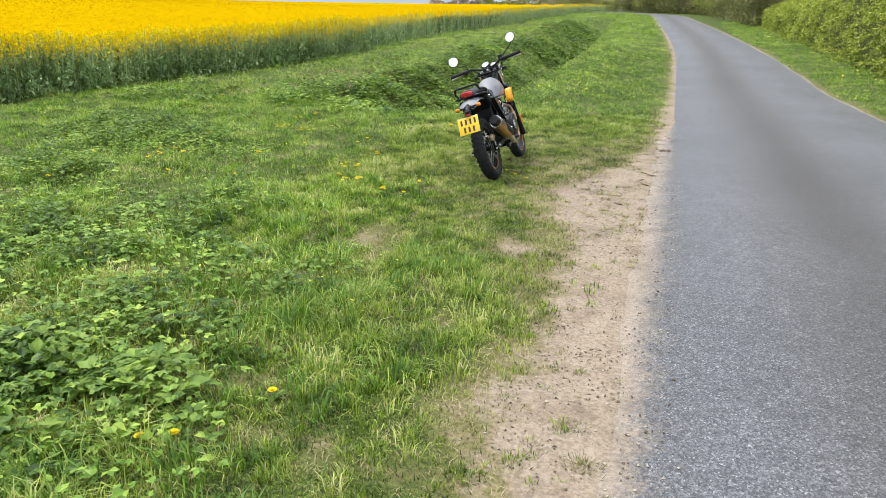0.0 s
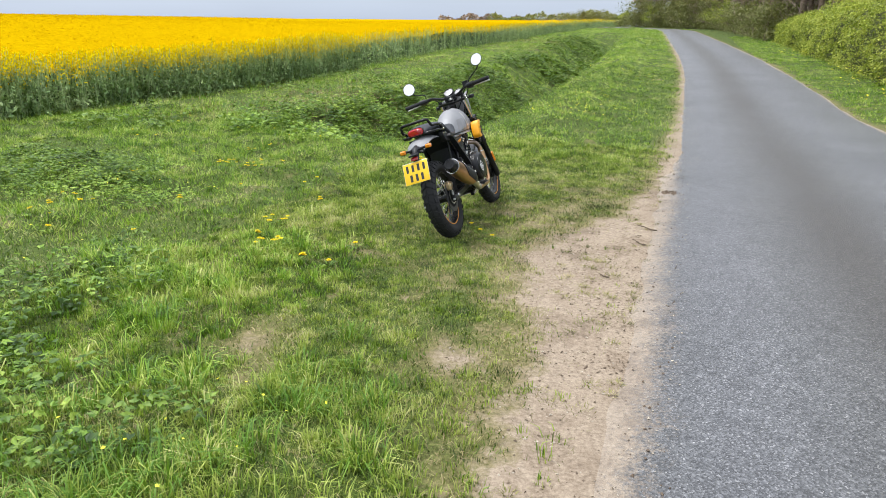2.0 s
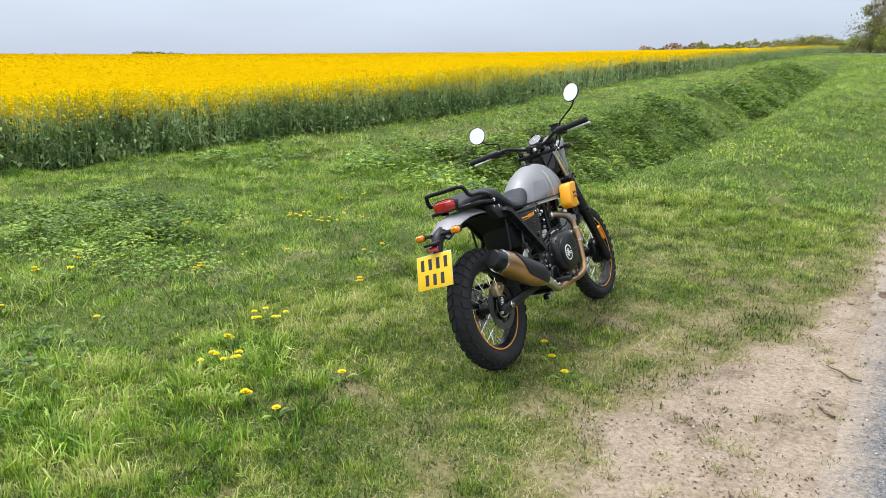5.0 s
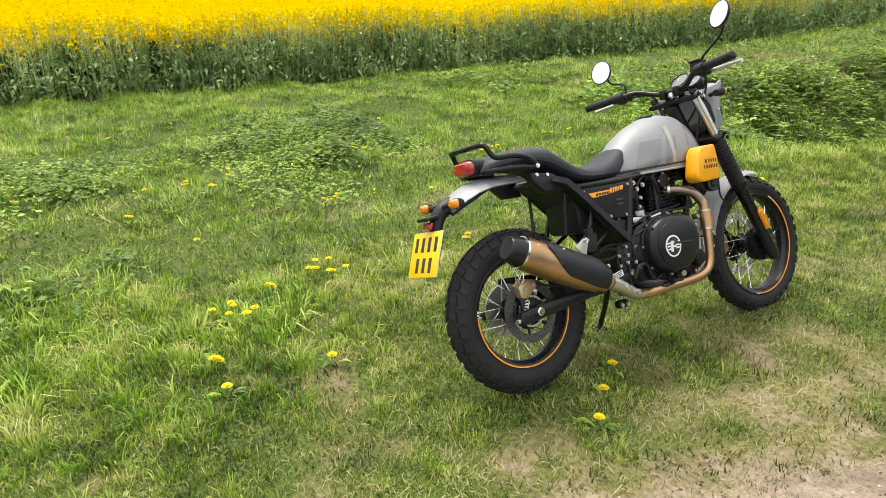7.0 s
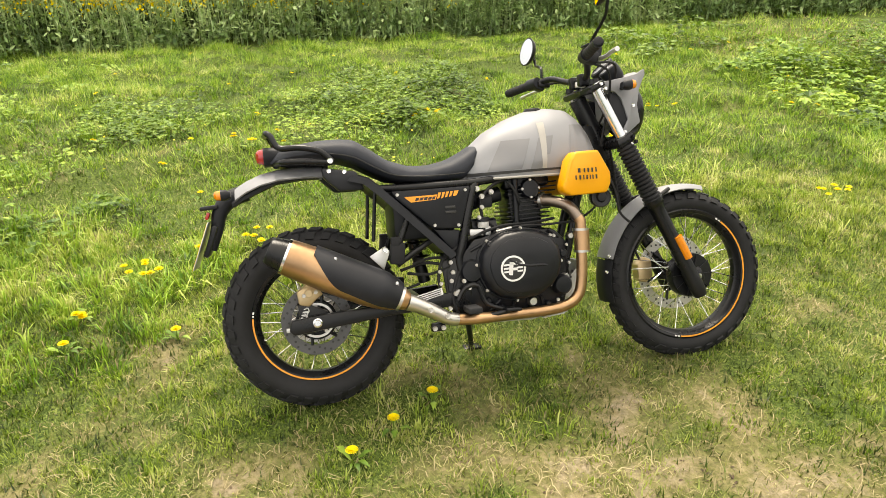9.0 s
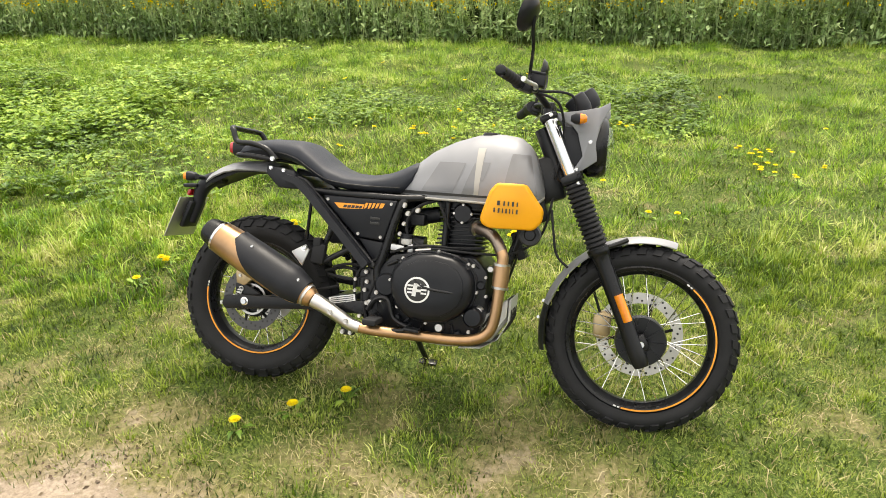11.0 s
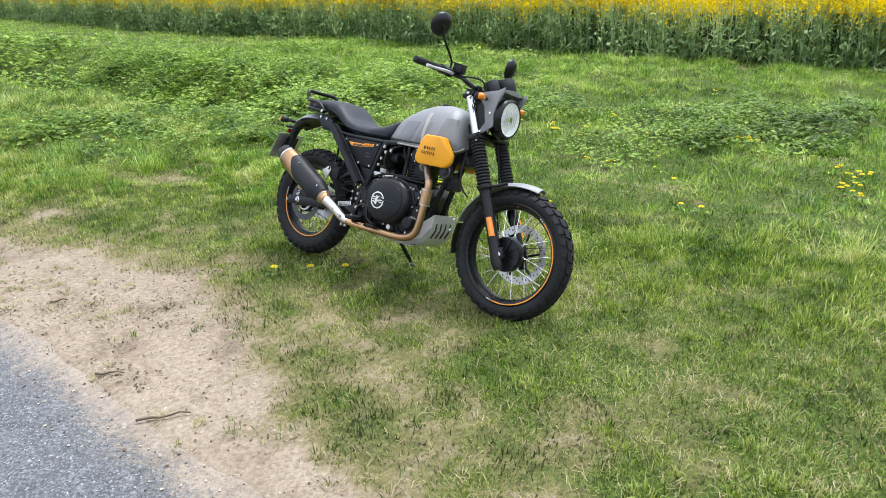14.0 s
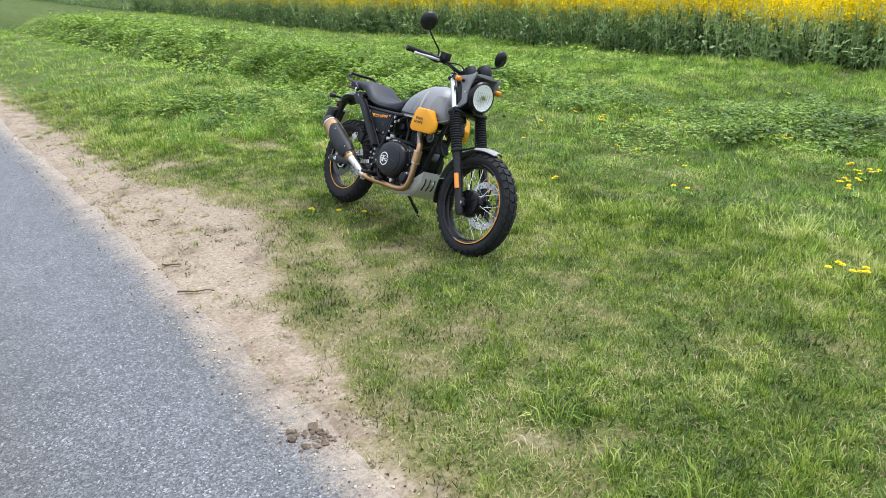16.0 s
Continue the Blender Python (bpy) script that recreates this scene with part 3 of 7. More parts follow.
# brown thatch where the turf is wearing through, and sprigs left standing in the bare earth
s, n, r = scatter(170000, 2.0, 12.5, 0.05, 2.6, 61)
x, y = xy(s, n)
thin = thinness(s, n, x, y)
keep = on_verge(s, n) & (thin > 0.12) & (r.uniform(0, 1, len(s)) < 1.12 - thin ** 2)
k = int(keep.sum())
tagged(blades("thatch", x[keep], y[keep], r.uniform(0.018, 0.044, k), r.uniform(0.0025, 0.005, k), r.uniform(0.6, 1.8, k), r.uniform(0, 6.28, k), SPRIG, 62, bent=False), "brown thatch of worn grass at the edge of the earth", "grass", kind="stuff")
s, n, r = scatter(430, 2.0, 10.5, 0.02, 1.3, 63)
x, y = xy(s, n)
keep = (bare(s, n) > 0.0) & (value_noise(x, y, 2.0, 64) + r.normal(0, 0.25, len(s)) > -0.1)
i = np.repeat(np.nonzero(keep)[0], 90)
k = len(i)
a, d = r.uniform(0, 6.28, k), np.abs(r.normal(0, 0.027, k)) * np.repeat(r.uniform(0.5, 1.5, int(keep.sum())), 90)
bx, by = x[i] + np.cos(a) * d, y[i] + np.sin(a) * d * 0.8
tagged(blades("worn_sprigs", bx, by, r.uniform(0.018, 0.042, k), r.uniform(0.003, 0.006, k), r.uniform(0.5, 1.5, k), a, SPRIG, 65, bent=False), "worn brownish sprigs of grass in bare earth", "grass", kind="stuff")
s, n, r = scatter(9000, 12.5, 19.5, 6.2, 9.6, 73)
x, y = xy(s, n)
keep = value_noise(x, y, 0.7, 74) + r.normal(0, 0.2, len(s)) > 0.0
k = int(keep.sum())
tagged(blades("bank_straw", x[keep], y[keep], r.uniform(0.08, 0.17, k), r.uniform(0.008, 0.016, k), r.uniform(0.5, 1.6, k), r.uniform(0, 6.28, k), BANK_STRAW, 75, bent=False), "reddish-brown dead stalks on the ditch bank", "grass", kind="stuff")
# straw-coloured growth along the far bank of the ditch
s, n, r = scatter(17000, 13, 66, 6.6, 10.6, 66)
x, y = xy(s, n + bend(s))
keep = value_noise(x, y, 0.35, 67) + r.normal(0, 0.15, len(s)) > 0.02
k = int(keep.sum())
tagged(blades("bank_straw", x[keep], y[keep], r.uniform(0.06, 0.16, k), r.uniform(0.012, 0.03, k), r.uniform(0.4, 1.5, k), r.uniform(0, 6.28, k), DRY, 68, bent=False), "straw-coloured dead growth on the ditch bank", "grass", kind="stuff")


def leaf_cloud(name, c, length, width, material, seed, droop=0.3, flat=0.5, extra=None, upright=0.0):
    """Many small pointed leaves about the centres c, each a folded diamond."""
    r = np.random.default_rng(seed)
    k = len(c)
    a = r.uniform(0, 2 * np.pi, k)
    tilt = r.normal(-droop, flat, k) + upright
    d = np.column_stack((np.cos(a) * np.cos(tilt), np.sin(a) * np.cos(tilt), np.sin(tilt)))
    side = np.column_stack((-np.sin(a), np.cos(a), r.normal(0, 0.35, k)))
    L, W = (length * r.uniform(0.6, 1.3, k))[:, None], (width * r.uniform(0.6, 1.3, k))[:, None]
    base = c - d * L * 0.5
    tip = c + d * L * 0.5 - np.array((0, 0, 1.0)) * L * 0.12
    co = np.stack((base, c + side * W * 0.5, tip, c - side * W * 0.5), 1).reshape(-1, 3)
    i = np.arange(k)[:, None] * 4
    faces = np.concatenate((i + np.array((0, 1, 2)), i + np.array((0, 2, 3))), 1).reshape(-1, 3)
    if extra is not None:
        faces = np.concatenate((faces, extra[1] + len(co)))
        co = np.concatenate((co, extra[0]))
    return tri_object(name, co, faces, material, smooth_shade=False)


# ---- oilseed rape: a wall of stems and leaves along the edge, a yellow sea behind ----
def rape_edge(k, s0, s1, deep, seed, leaf_n, flower_n):
    r = np.random.default_rng(seed)
    s = r.uniform(s0, s1, k)
    n = crop_edge(s) + deep * r.uniform(0, 1, k) ** 1.3 + 0.12 * value_noise(s, s * 0, 1.7, 61)
    x, y = xy(s, n)
    z = land(x, y)
    h = 1.03 + 0.08 * value_noise(x, y, 0.6, 62) + r.normal(0, 0.07, k)
    h = h * (1 - 0.30 * r.uniform(0, 1, k) ** 1.6 * smooth(0.5, 0.05, n - crop_edge(s)))
    foot = np.column_stack((x, y, z))
    lean = np.column_stack((r.normal(0, 0.10, k), r.normal(0, 0.10, k), np.zeros(k)))
    top = foot + np.column_stack((np.zeros((k, 2)), h)) + lean
    # each stem forks into thin flowering branches
    t0 = r.uniform(0.40, 0.72, (k, 3))[:, :, None]
    fork_at = (foot[:, None] + (top - foot)[:, None] * t0).reshape(-1, 3)
    tips = (top[:, None] + r.normal(0, 1, (k, 3, 3)) * np.array((0.085, 0.085, 0.06)) - np.array((0, 0, 1.0)) * np.abs(r.normal(0, 0.06, (k, 3, 1)))).reshape(-1, 3)
    lo_, hi_ = np.concatenate((foot, fork_at)), np.concatenate((top, tips))
    a = r.uniform(0, np.pi, len(lo_))
    w = np.column_stack((np.cos(a), np.sin(a), np.zeros(len(lo_)))) * np.where(np.arange(len(lo_)) < k, 0.0080, 0.0036)[:, None]
    co = np.stack((lo_ - w, lo_ + w, hi_ + w * 0.5, hi_ - w * 0.5), 1).reshape(-1, 3)
    i = np.arange(len(lo_))[:, None] * 4
    stems = (co, np.concatenate((i + np.array((0, 1, 2)), i + np.array((0, 2, 3))), 1).reshape(-1, 3))
    t = r.uniform(0.05, 0.80, (k, leaf_n))
    spread = (0.10 * (1.15 - t))[:, :, None] * r.normal(0, 1, (k, leaf_n, 3)) * np.array((1, 1, 0.5))
    c = (foot[:, None] + (top - foot)[:, None] * t[:, :, None] + spread).reshape(-1, 3)
    size = (0.17 - 0.10 * t).ravel()
    g = leaf_cloud("rapeseed_stems_and_leaves", c, size, size * 0.34, RAPE_LEAF, seed + 1, 0.25, 0.7, upright=0.35)
    tagged(tri_object("rapeseed_stalks", *stems, RAPE_STEM), "pale grey-green upright stalks of flowering rapeseed", "crop", kind="stuff")
    tagged(g, "dense grey-green stems and leaves of flowering rapeseed", "crop", kind="stuff")
    which = r.integers(0, 4, (k, flower_n))
    ends = np.concatenate((top[:, None], tips.reshape(k, 3, 3)), 1)
    c = ends[np.arange(k)[:, None], which] + r.normal(0, 1, (k, flower_n, 3)) * np.array((0.024, 0.024, 0.040))
    c = (c - np.array((0, 0, 1.0)) * np.abs(r.normal(0, 0.04, (k, flower_n, 1)))).reshape(-1, 3)
    few = r.uniform(0, 1, len(c)) < np.repeat(np.clip(0.42 + (n - crop_edge(s)) * 1.1, 0.1, 1), flower_n)
    c = c[few]
    g = leaf_cloud("rapeseed_flower_heads", c, np.full(len(c), 0.042), np.full(len(c), 0.036), RAPE_FLOWER, seed + 2, 0, 0.8)
    tagged(g, "bright yellow rapeseed flower heads", "flowers", kind="stuff")


rape_edge(5700, -30, 26, 1.15, 70, 15, 24)
rape_edge(3200, 26, 150, 1.2, 73, 7, 12)
rape_edge(1200, -62, -30, 1.0, 76, 9, 12)

# leaf-coloured sheet deeper in the stand, closing gaps between front plants, shade painted in
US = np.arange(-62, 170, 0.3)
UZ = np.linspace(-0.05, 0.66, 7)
inner, us_, uz_ = grid_object("rapeseed_inner_sheet", US, UZ, lambda s, n, x, y: np.zeros(len(s)), RAPE_INNER_SHADE)
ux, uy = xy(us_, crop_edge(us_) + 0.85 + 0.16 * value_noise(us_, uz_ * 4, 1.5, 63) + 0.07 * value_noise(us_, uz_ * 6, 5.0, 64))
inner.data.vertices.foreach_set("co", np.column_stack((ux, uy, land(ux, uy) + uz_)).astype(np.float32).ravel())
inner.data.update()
tagged(inner, "sheet deep in the rapeseed coloured as shaded leaves and stems", "crop", kind="stuff")

CS = graded((-10.0, 30.0), 0.35, 330, 1.045)
CN = np.concatenate(([0.95, 1.08], 1.08 + np.cumsum(0.25 * 1.05 ** np.arange(86))))


def canopy_material():
    m, n, l, b = nodes_of("rapeseed_canopy")
    v = coords(n)
    clump = noise_node(n, l, 6, 6, 0.7, v)
    l.new(ramp(n, l, clump, [(0.22, (0.19, 0.125, 0.001)), (0.34, (0.36, 0.228, 0.0)), (0.55, (0.45, 0.288, 0.0)), (0.8, (0.54, 0.36, 0.0))]), b.inputs["Base Color"])
    b.inputs["Roughness"].default_value = 1.0
    b.inputs["Specular IOR Level"].default_value = 0.0
    bump(n, l, b, clump, 0.6, 0.10)
    return m


canopy, cs_, cn_ = grid_object("rapeseed_canopy", CS, CN, lambda s, n, x, y: np.zeros(len(s)), canopy_material())
co = np.empty(len(cs_) * 3, dtype=np.float32)
canopy.data.vertices.foreach_get("co", co)
n_abs = crop_edge(cs_) + cn_
cx, cy = xy(cs_, n_abs)
cz = land(cx, cy) + 0.93 - 0.16 * smooth(1.6, 0.95, cn_) + 0.07 * value_noise(cx, cy, 0.6, 62) + 0.08 * value_noise(cx, cy, 2.5, 66)
canopy.data.vertices.foreach_set("co", np.column_stack((cx, cy, cz)).astype(np.float32).ravel())
canopy.data.update()
tagged(canopy, "sea of bright yellow flowering rapeseed across a rising field", "crop", kind="stuff")

r = np.random.default_rng(77)
k = 75000
n = 0.85 + 70 * r.uniform(0, 1, k) ** 2.2
s = r.uniform(-32, 70, k) + (n - 20) * r.uniform(-0.4, 1.2, k) * (n > 20)
x, y = xy(s, crop_edge(s) + n)
size = 0.05 + 0.0024 * n
c = np.column_stack((x, y, land(x, y) + 0.99 + 0.07 * value_noise(x, y, 0.6, 62) + r.normal(0, 0.05, k)))
tagged(leaf_cloud("rapeseed_flower_tops", c, size, size * 0.8, RAPE_TOP, 78, 0, 0.28), "bright yellow rapeseed flowers in full bloom", "flowers", kind="stuff")


# ---- weeds: nettles, docks and cleavers on the ditch banks and in patches on the crossing ----
def lobed_cloud(name, c, size, material, seed):
    """Broad lobed leaves: three leaflets fanned from one stalk, held flat and tilted."""
    r = np.random.default_rng(seed)
    k = len(c)
    a, tilt = r.uniform(0, 2 * np.pi, k), r.normal(0.1, 0.35, k)
    parts_co = []
    for da, f in ((0.0, 1.0), (0.95, 0.8), (-0.95, 0.8)):
        d = np.column_stack((np.cos(a + da) * np.cos(tilt), np.sin(a + da) * np.cos(tilt), np.sin(tilt)))
        w = np.column_stack((-np.sin(a + da), np.cos(a + da), r.normal(0, 0.2, k)))
        L = (size * f)[:, None]
        sag = np.array((0, 0, 1.0)) * L
        parts_co.append(np.stack((c, c + d * L * 0.45 + w * L * 0.30 + sag * 0.05, c + d * L - sag * 0.10, c + d * L * 0.45 - w * L * 0.30 + sag * 0.05), 1))
    co = np.concatenate(parts_co, 1).reshape(-1, 3)
    i = np.arange(k)[:, None] * 12
    faces = np.concatenate([np.concatenate((i + np.array((j, j + 1, j + 2)), i + np.array((j, j + 2, j + 3))), 1).reshape(-1, 3) for j in (0, 4, 8)])
    return tri_object(name, co, faces, material, smooth_shade=False)


def weed_patch(name, k, s0, s1, n0, n1, seed, height, leaf, label, density=None, material=None):
    s, n, r = scatter(k, s0, s1, n0, n1, seed)
    x, y = xy(s, n)
    keep = value_noise(x, y, 1.1, 81, 3) + r.normal(0, 0.15, k) > (-0.15 if density is None else density(s, n))
    s, n, x, y = s[keep], n[keep], x[keep], y[keep]
    z = land(x, y) + height * r.uniform(0.1, 1.0, len(s)) * (0.6 + 0.6 * np.clip(value_noise(x, y, 2.5, 82) + 0.4, 0, 1.2))
    size = leaf * r.uniform(0.5, 1.3, len(s))
    g = lobed_cloud(name, np.column_stack((x, y, z)), size * 0.62, material or WEED, seed + 1)
    return tagged(g, label, "weeds", kind="stuff")


def weed_mounds(name, k, s0, s1, off0, off1, seed, radius, height, leaf, per, material, label, centre=None, keep=None, upright=0.0):
    """Rounded clumps of broad leaves that shade one another, with gaps between; off0, off1: metres left of the centre line."""
    r = np.random.default_rng(seed)
    ms = r.uniform(s0, s1, k)
    mn = (centre(ms) if centre else 0) + off0 + (off1 - off0) * r.uniform(0, 1, k)
    if keep is not None:
        ok = keep(ms, mn)
        ms, mn = ms[ok], mn[ok]
    k = len(ms)
    R = radius * np.exp(r.normal(0, 0.35, k))
    H = height * np.exp(r.normal(0, 0.30, k))
    count = np.maximum(8, (per * (R / radius) ** 1.6).astype(int))
    i = np.repeat(np.arange(k), count)
    rho, a = np.sqrt(r.uniform(0, 1, len(i))), r.uniform(0, 2 * np.pi, len(i))
    mx, my = xy(ms, mn)
    x, y = mx[i] + np.cos(a) * rho * R[i] * 1.05, my[i] + np.sin(a) * rho * R[i]
    z = land(x, y) + H[i] * np.sqrt(np.clip(1.03 - rho ** 2, 0.02, 1)) * (1 - 0.55 * r.uniform(0, 1, len(i)) ** 2.2) + r.normal(0, 0.02, len(i))
    z = np.maximum(z, land(x, y) + 0.015)
    g = lobed_cloud(name, np.column_stack((x, y, z)), leaf * r.uniform(0.45, 1.25, len(i)), material, seed + 1)
    return tagged(g, label, "weeds", kind="stuff")


def on_bank(s, n):
    return np.where(s < 8, smooth(4.4, 3.0, s), smooth(11.0, 12.5, s)) > 0.5


BANK = "leafy nettles and cow parsley in clumps on the ditch bank"
weed_mounds("ditch_weeds", 300, 11.2, 27, 0.1, 3.1, 84, 0.30, 0.24, 0.075, 50, DITCH_WEED, BANK, ditch_centre, on_bank)
weed_mounds("ditch_weeds", 130, 11.2, 22, 0.3, 3.4, 184, 0.26, 0.26, 0.085, 34, WEED, BANK, ditch_centre, on_bank)
weed_mounds("ditch_weeds", 190, 26, 64, -0.2, 3.0, 185, 0.50, 0.28, 0.15, 36, DITCH_WEED, BANK, ditch_centre)
weed_mounds("ditch_weeds", 230, -5, 4.2, -0.3, 2.6, 85, 0.27, 0.28, 0.062, 64, WEED, BANK, ditch_centre, on_bank)
weed_mounds("ditch_weeds", 90, -5, 4.2, -0.3, 1.6, 186, 0.30, 0.22, 0.062, 52, WEED, BANK, ditch_centre, on_bank)
weed_mounds("ditch_weeds", 170, -24, -5, -0.3, 3.0, 187, 0.42, 0.32, 0.11, 42, WEED, BANK, ditch_centre)
# scattered clumps on the level ground and along the crop
weed_mounds("leafy_weeds", 90, -4, 4.6, 6.4, 10.6, 188, 0.24, 0.15, 0.06, 34, WEED, "low clump of broad-leaved weeds in the grass")
weed_mounds("leafy_weeds", 70, 11, 24, 7.6, 10.6, 189, 0.28, 0.16, 0.085, 26, DITCH_WEED, "low clump of broad-leaved weeds in the grass")
weed_mounds("leafy_weeds", 46, 12, 30, 0.8, 3.6, 190, 0.20, 0.13, 0.05, 34, DITCH_WEED, "low clump of broad-leaved weeds in the grass")


def blobs(*spots):
    """Low inside round patches at (x, y, radius), high outside."""
    def f(s, n):
        x, y = xy(s, n)
        return np.min([(np.hypot(x - a, y - b) / q) ** 2 for a, b, q in spots], axis=0) * 0.9 - 0.75
    return f


weed_patch("leafy_weeds", 7000, -0.5, 6.5, 0.9, 5.4, 86, 0.20, 0.07, "low broad-leaved weeds among the grass", blobs((-1.4, 2.6, 0.75), (-1.9, 4.3, 0.9), (-2.0, 5.6, 0.7), (-3.3, 5.9, 0.8)))
weed_patch("leafy_weeds", 20000, 5.0, 11.5, 3.6, 8.4, 87, 0.17, 0.055, "low clump of broad-leaved weeds on the crossing", blobs((-3.8, 9.3, 1.15), (-4.4, 7.0, 0.9), (-4.6, 9.9, 0.7), (-2.6, 8.3, 0.5)))


def inside(f, level=0.05):
    return lambda s, n: f(s, n) < level


weed_mounds("leafy_weeds", 260, 5.0, 9.8, 4.6, 8.4, 191, 0.17, 0.15, 0.05, 40, DITCH_WEED, "low dark mat of broad-leaved weeds on the crossing", keep=inside(blobs((-3.9, 9.5, 1.0), (-4.3, 7.2, 0.8), (-4.7, 10.0, 0.7))))
weed_mounds("leafy_weeds", 190, -0.5, 6.5, 1.4, 5.4, 192, 0.17, 0.13, 0.05, 40, DITCH_WEED, "broad-leaved weeds standing among long grass", keep=inside(blobs((-1.5, 2.5, 0.7), (-2.5, 5.2, 0.8), (-2.8, 4.5, 0.8), (-1.9, 6.2, 0.6), (-2.0, 3.4, 0.5))))
weed_mounds("leafy_weeds", 110, 0.3, 4.3, 1.9, 5.2, 194, 0.16, 0.11, 0.045, 36, DITCH_WEED, "low broad-leaved weeds among long grass")
weed_mounds("hogweed", 40, 0.8, 3.2, 1.5, 3.4, 193, 0.20, 0.15, 0.075, 30, DITCH_WEED, "large lobed hogweed leaves among long grass", keep=inside(blobs((-1.45, 2.45, 0.6), (-1.9, 3.0, 0.5))))


# ---- hedge, wood and far trees ----
def lumpy(s, n, z, seed):
    return 0.34 * value_noise(s, z * 3 + n, 0.8, seed) + 0.22 * value_noise(s, z * 3 + n, 2.4, seed + 3)


def hedge(s0, s1, n_mid, half, leaves, seed, material, label):
    """A thick clipped bank of leaves on a core painted dark as inner shade."""
    S = np.arange(s0, s1 + 0.01, 0.4)
    A = np.linspace(0, np.pi, 15)
    gs, ga = np.meshgrid(S, A, indexing="ij")
    end = np.sqrt(np.clip(np.minimum((gs - s0), (s1 - gs)) / 1.2, 0.02, 1))
    q = lambda v: np.sign(v) * np.abs(v) ** 0.55
    height = 1.45 + 1.3 * smooth(56, 27, gs)
    nn = n_mid + (half * end) * q(np.cos(ga)) * 0.86
    zz = height * end * q(np.sin(ga)) * 0.9
    nn = nn + lumpy(gs, nn, zz, seed) * 0.8
    x, y = xy(gs, nn)
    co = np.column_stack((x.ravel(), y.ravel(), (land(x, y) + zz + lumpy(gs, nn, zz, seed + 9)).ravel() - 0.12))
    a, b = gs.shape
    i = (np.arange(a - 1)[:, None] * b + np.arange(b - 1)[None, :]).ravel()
    core = tri_object("hedge", co, np.column_stack((i, i + b, i + b + 1, i + 1)), HEDGE_CORE_SHADE)
    r = np.random.default_rng(seed)
    s = r.uniform(s0, s1, leaves)
    face, u = r.uniform(0, 1, leaves), r.uniform(0, 1, leaves)
    power = 2 / 0.55
    curve = (1 - u ** power) ** (1 / power)
    across = np.where(face < 0.55, curve, np.where(face < 0.9, 2 * u - 1, -curve))
    above = np.where((face < 0.55) | (face >= 0.9), u, (1 - np.abs(2 * u - 1) ** power) ** (1 / power))
    end = np.sqrt(np.clip(np.minimum((s - s0), (s1 - s)) / 1.2, 0.02, 1))
    rr = r.uniform(0.92, 1.1, leaves)
    height = 1.45 + 1.3 * smooth(56, 27, s)
    n = n_mid + half * end * across * rr
    z = height * end * above * rr
    n = n + lumpy(s, n, z, seed)
    x, y = xy(s, n)
    c = np.column_stack((x, y, land(x, y) + z + lumpy(s, n, z, seed + 9)))
    size = r.uniform(0.05, 0.11, leaves)
    foliage = leaf_cloud("foliage", c, size, size * 0.6, material, seed + 1, 0.0, 0.8)
    foliage.parent = core
    return tagged(core, label, "hedge")


hedge(9, 57, -6.95, 1.45, 85000, 91, HEDGE_LEAF, "dense hedge in fresh yellow-green leaf beside the lane")


def limb(points, radii, sides=6):
    """A tapered limb through the points, as corners and triangles."""
    p, rad = np.array(points, float), np.array(radii, float)
    t = np.gradient(p, axis=0)
    t /= np.linalg.norm(t, axis=1)[:, None]
    ref = np.where(np.abs(t[:, 2:]) > 0.9, np.array((1.0, 0, 0)), np.array((0, 0, 1.0)))
    u = np.cross(t, ref)
    u /= np.linalg.norm(u, axis=1)[:, None]
    v = np.cross(t, u)
    a = np.arange(sides) * 2 * np.pi / sides
    ring = p[:, None] + rad[:, None, None] * (np.cos(a)[None, :, None] * u[:, None] + np.sin(a)[None, :, None] * v[:, None])
    co = ring.reshape(-1, 3)
    f = []
    for i in range(len(p) - 1):
        for j in range(sides):
            a0, a1 = i * sides + j, i * sides + (j + 1) % sides
            f += [(a0, a1, a1 + sides), (a0, a1 + sides, a0 + sides)]
    return co, np.array(f)


def joined(pieces):
    co, fa, k = [], [], 0
    for c, f in pieces:
        co.append(c)
        fa.append(f + k)
        k += len(c)
    return np.concatenate(co), np.concatenate(fa)


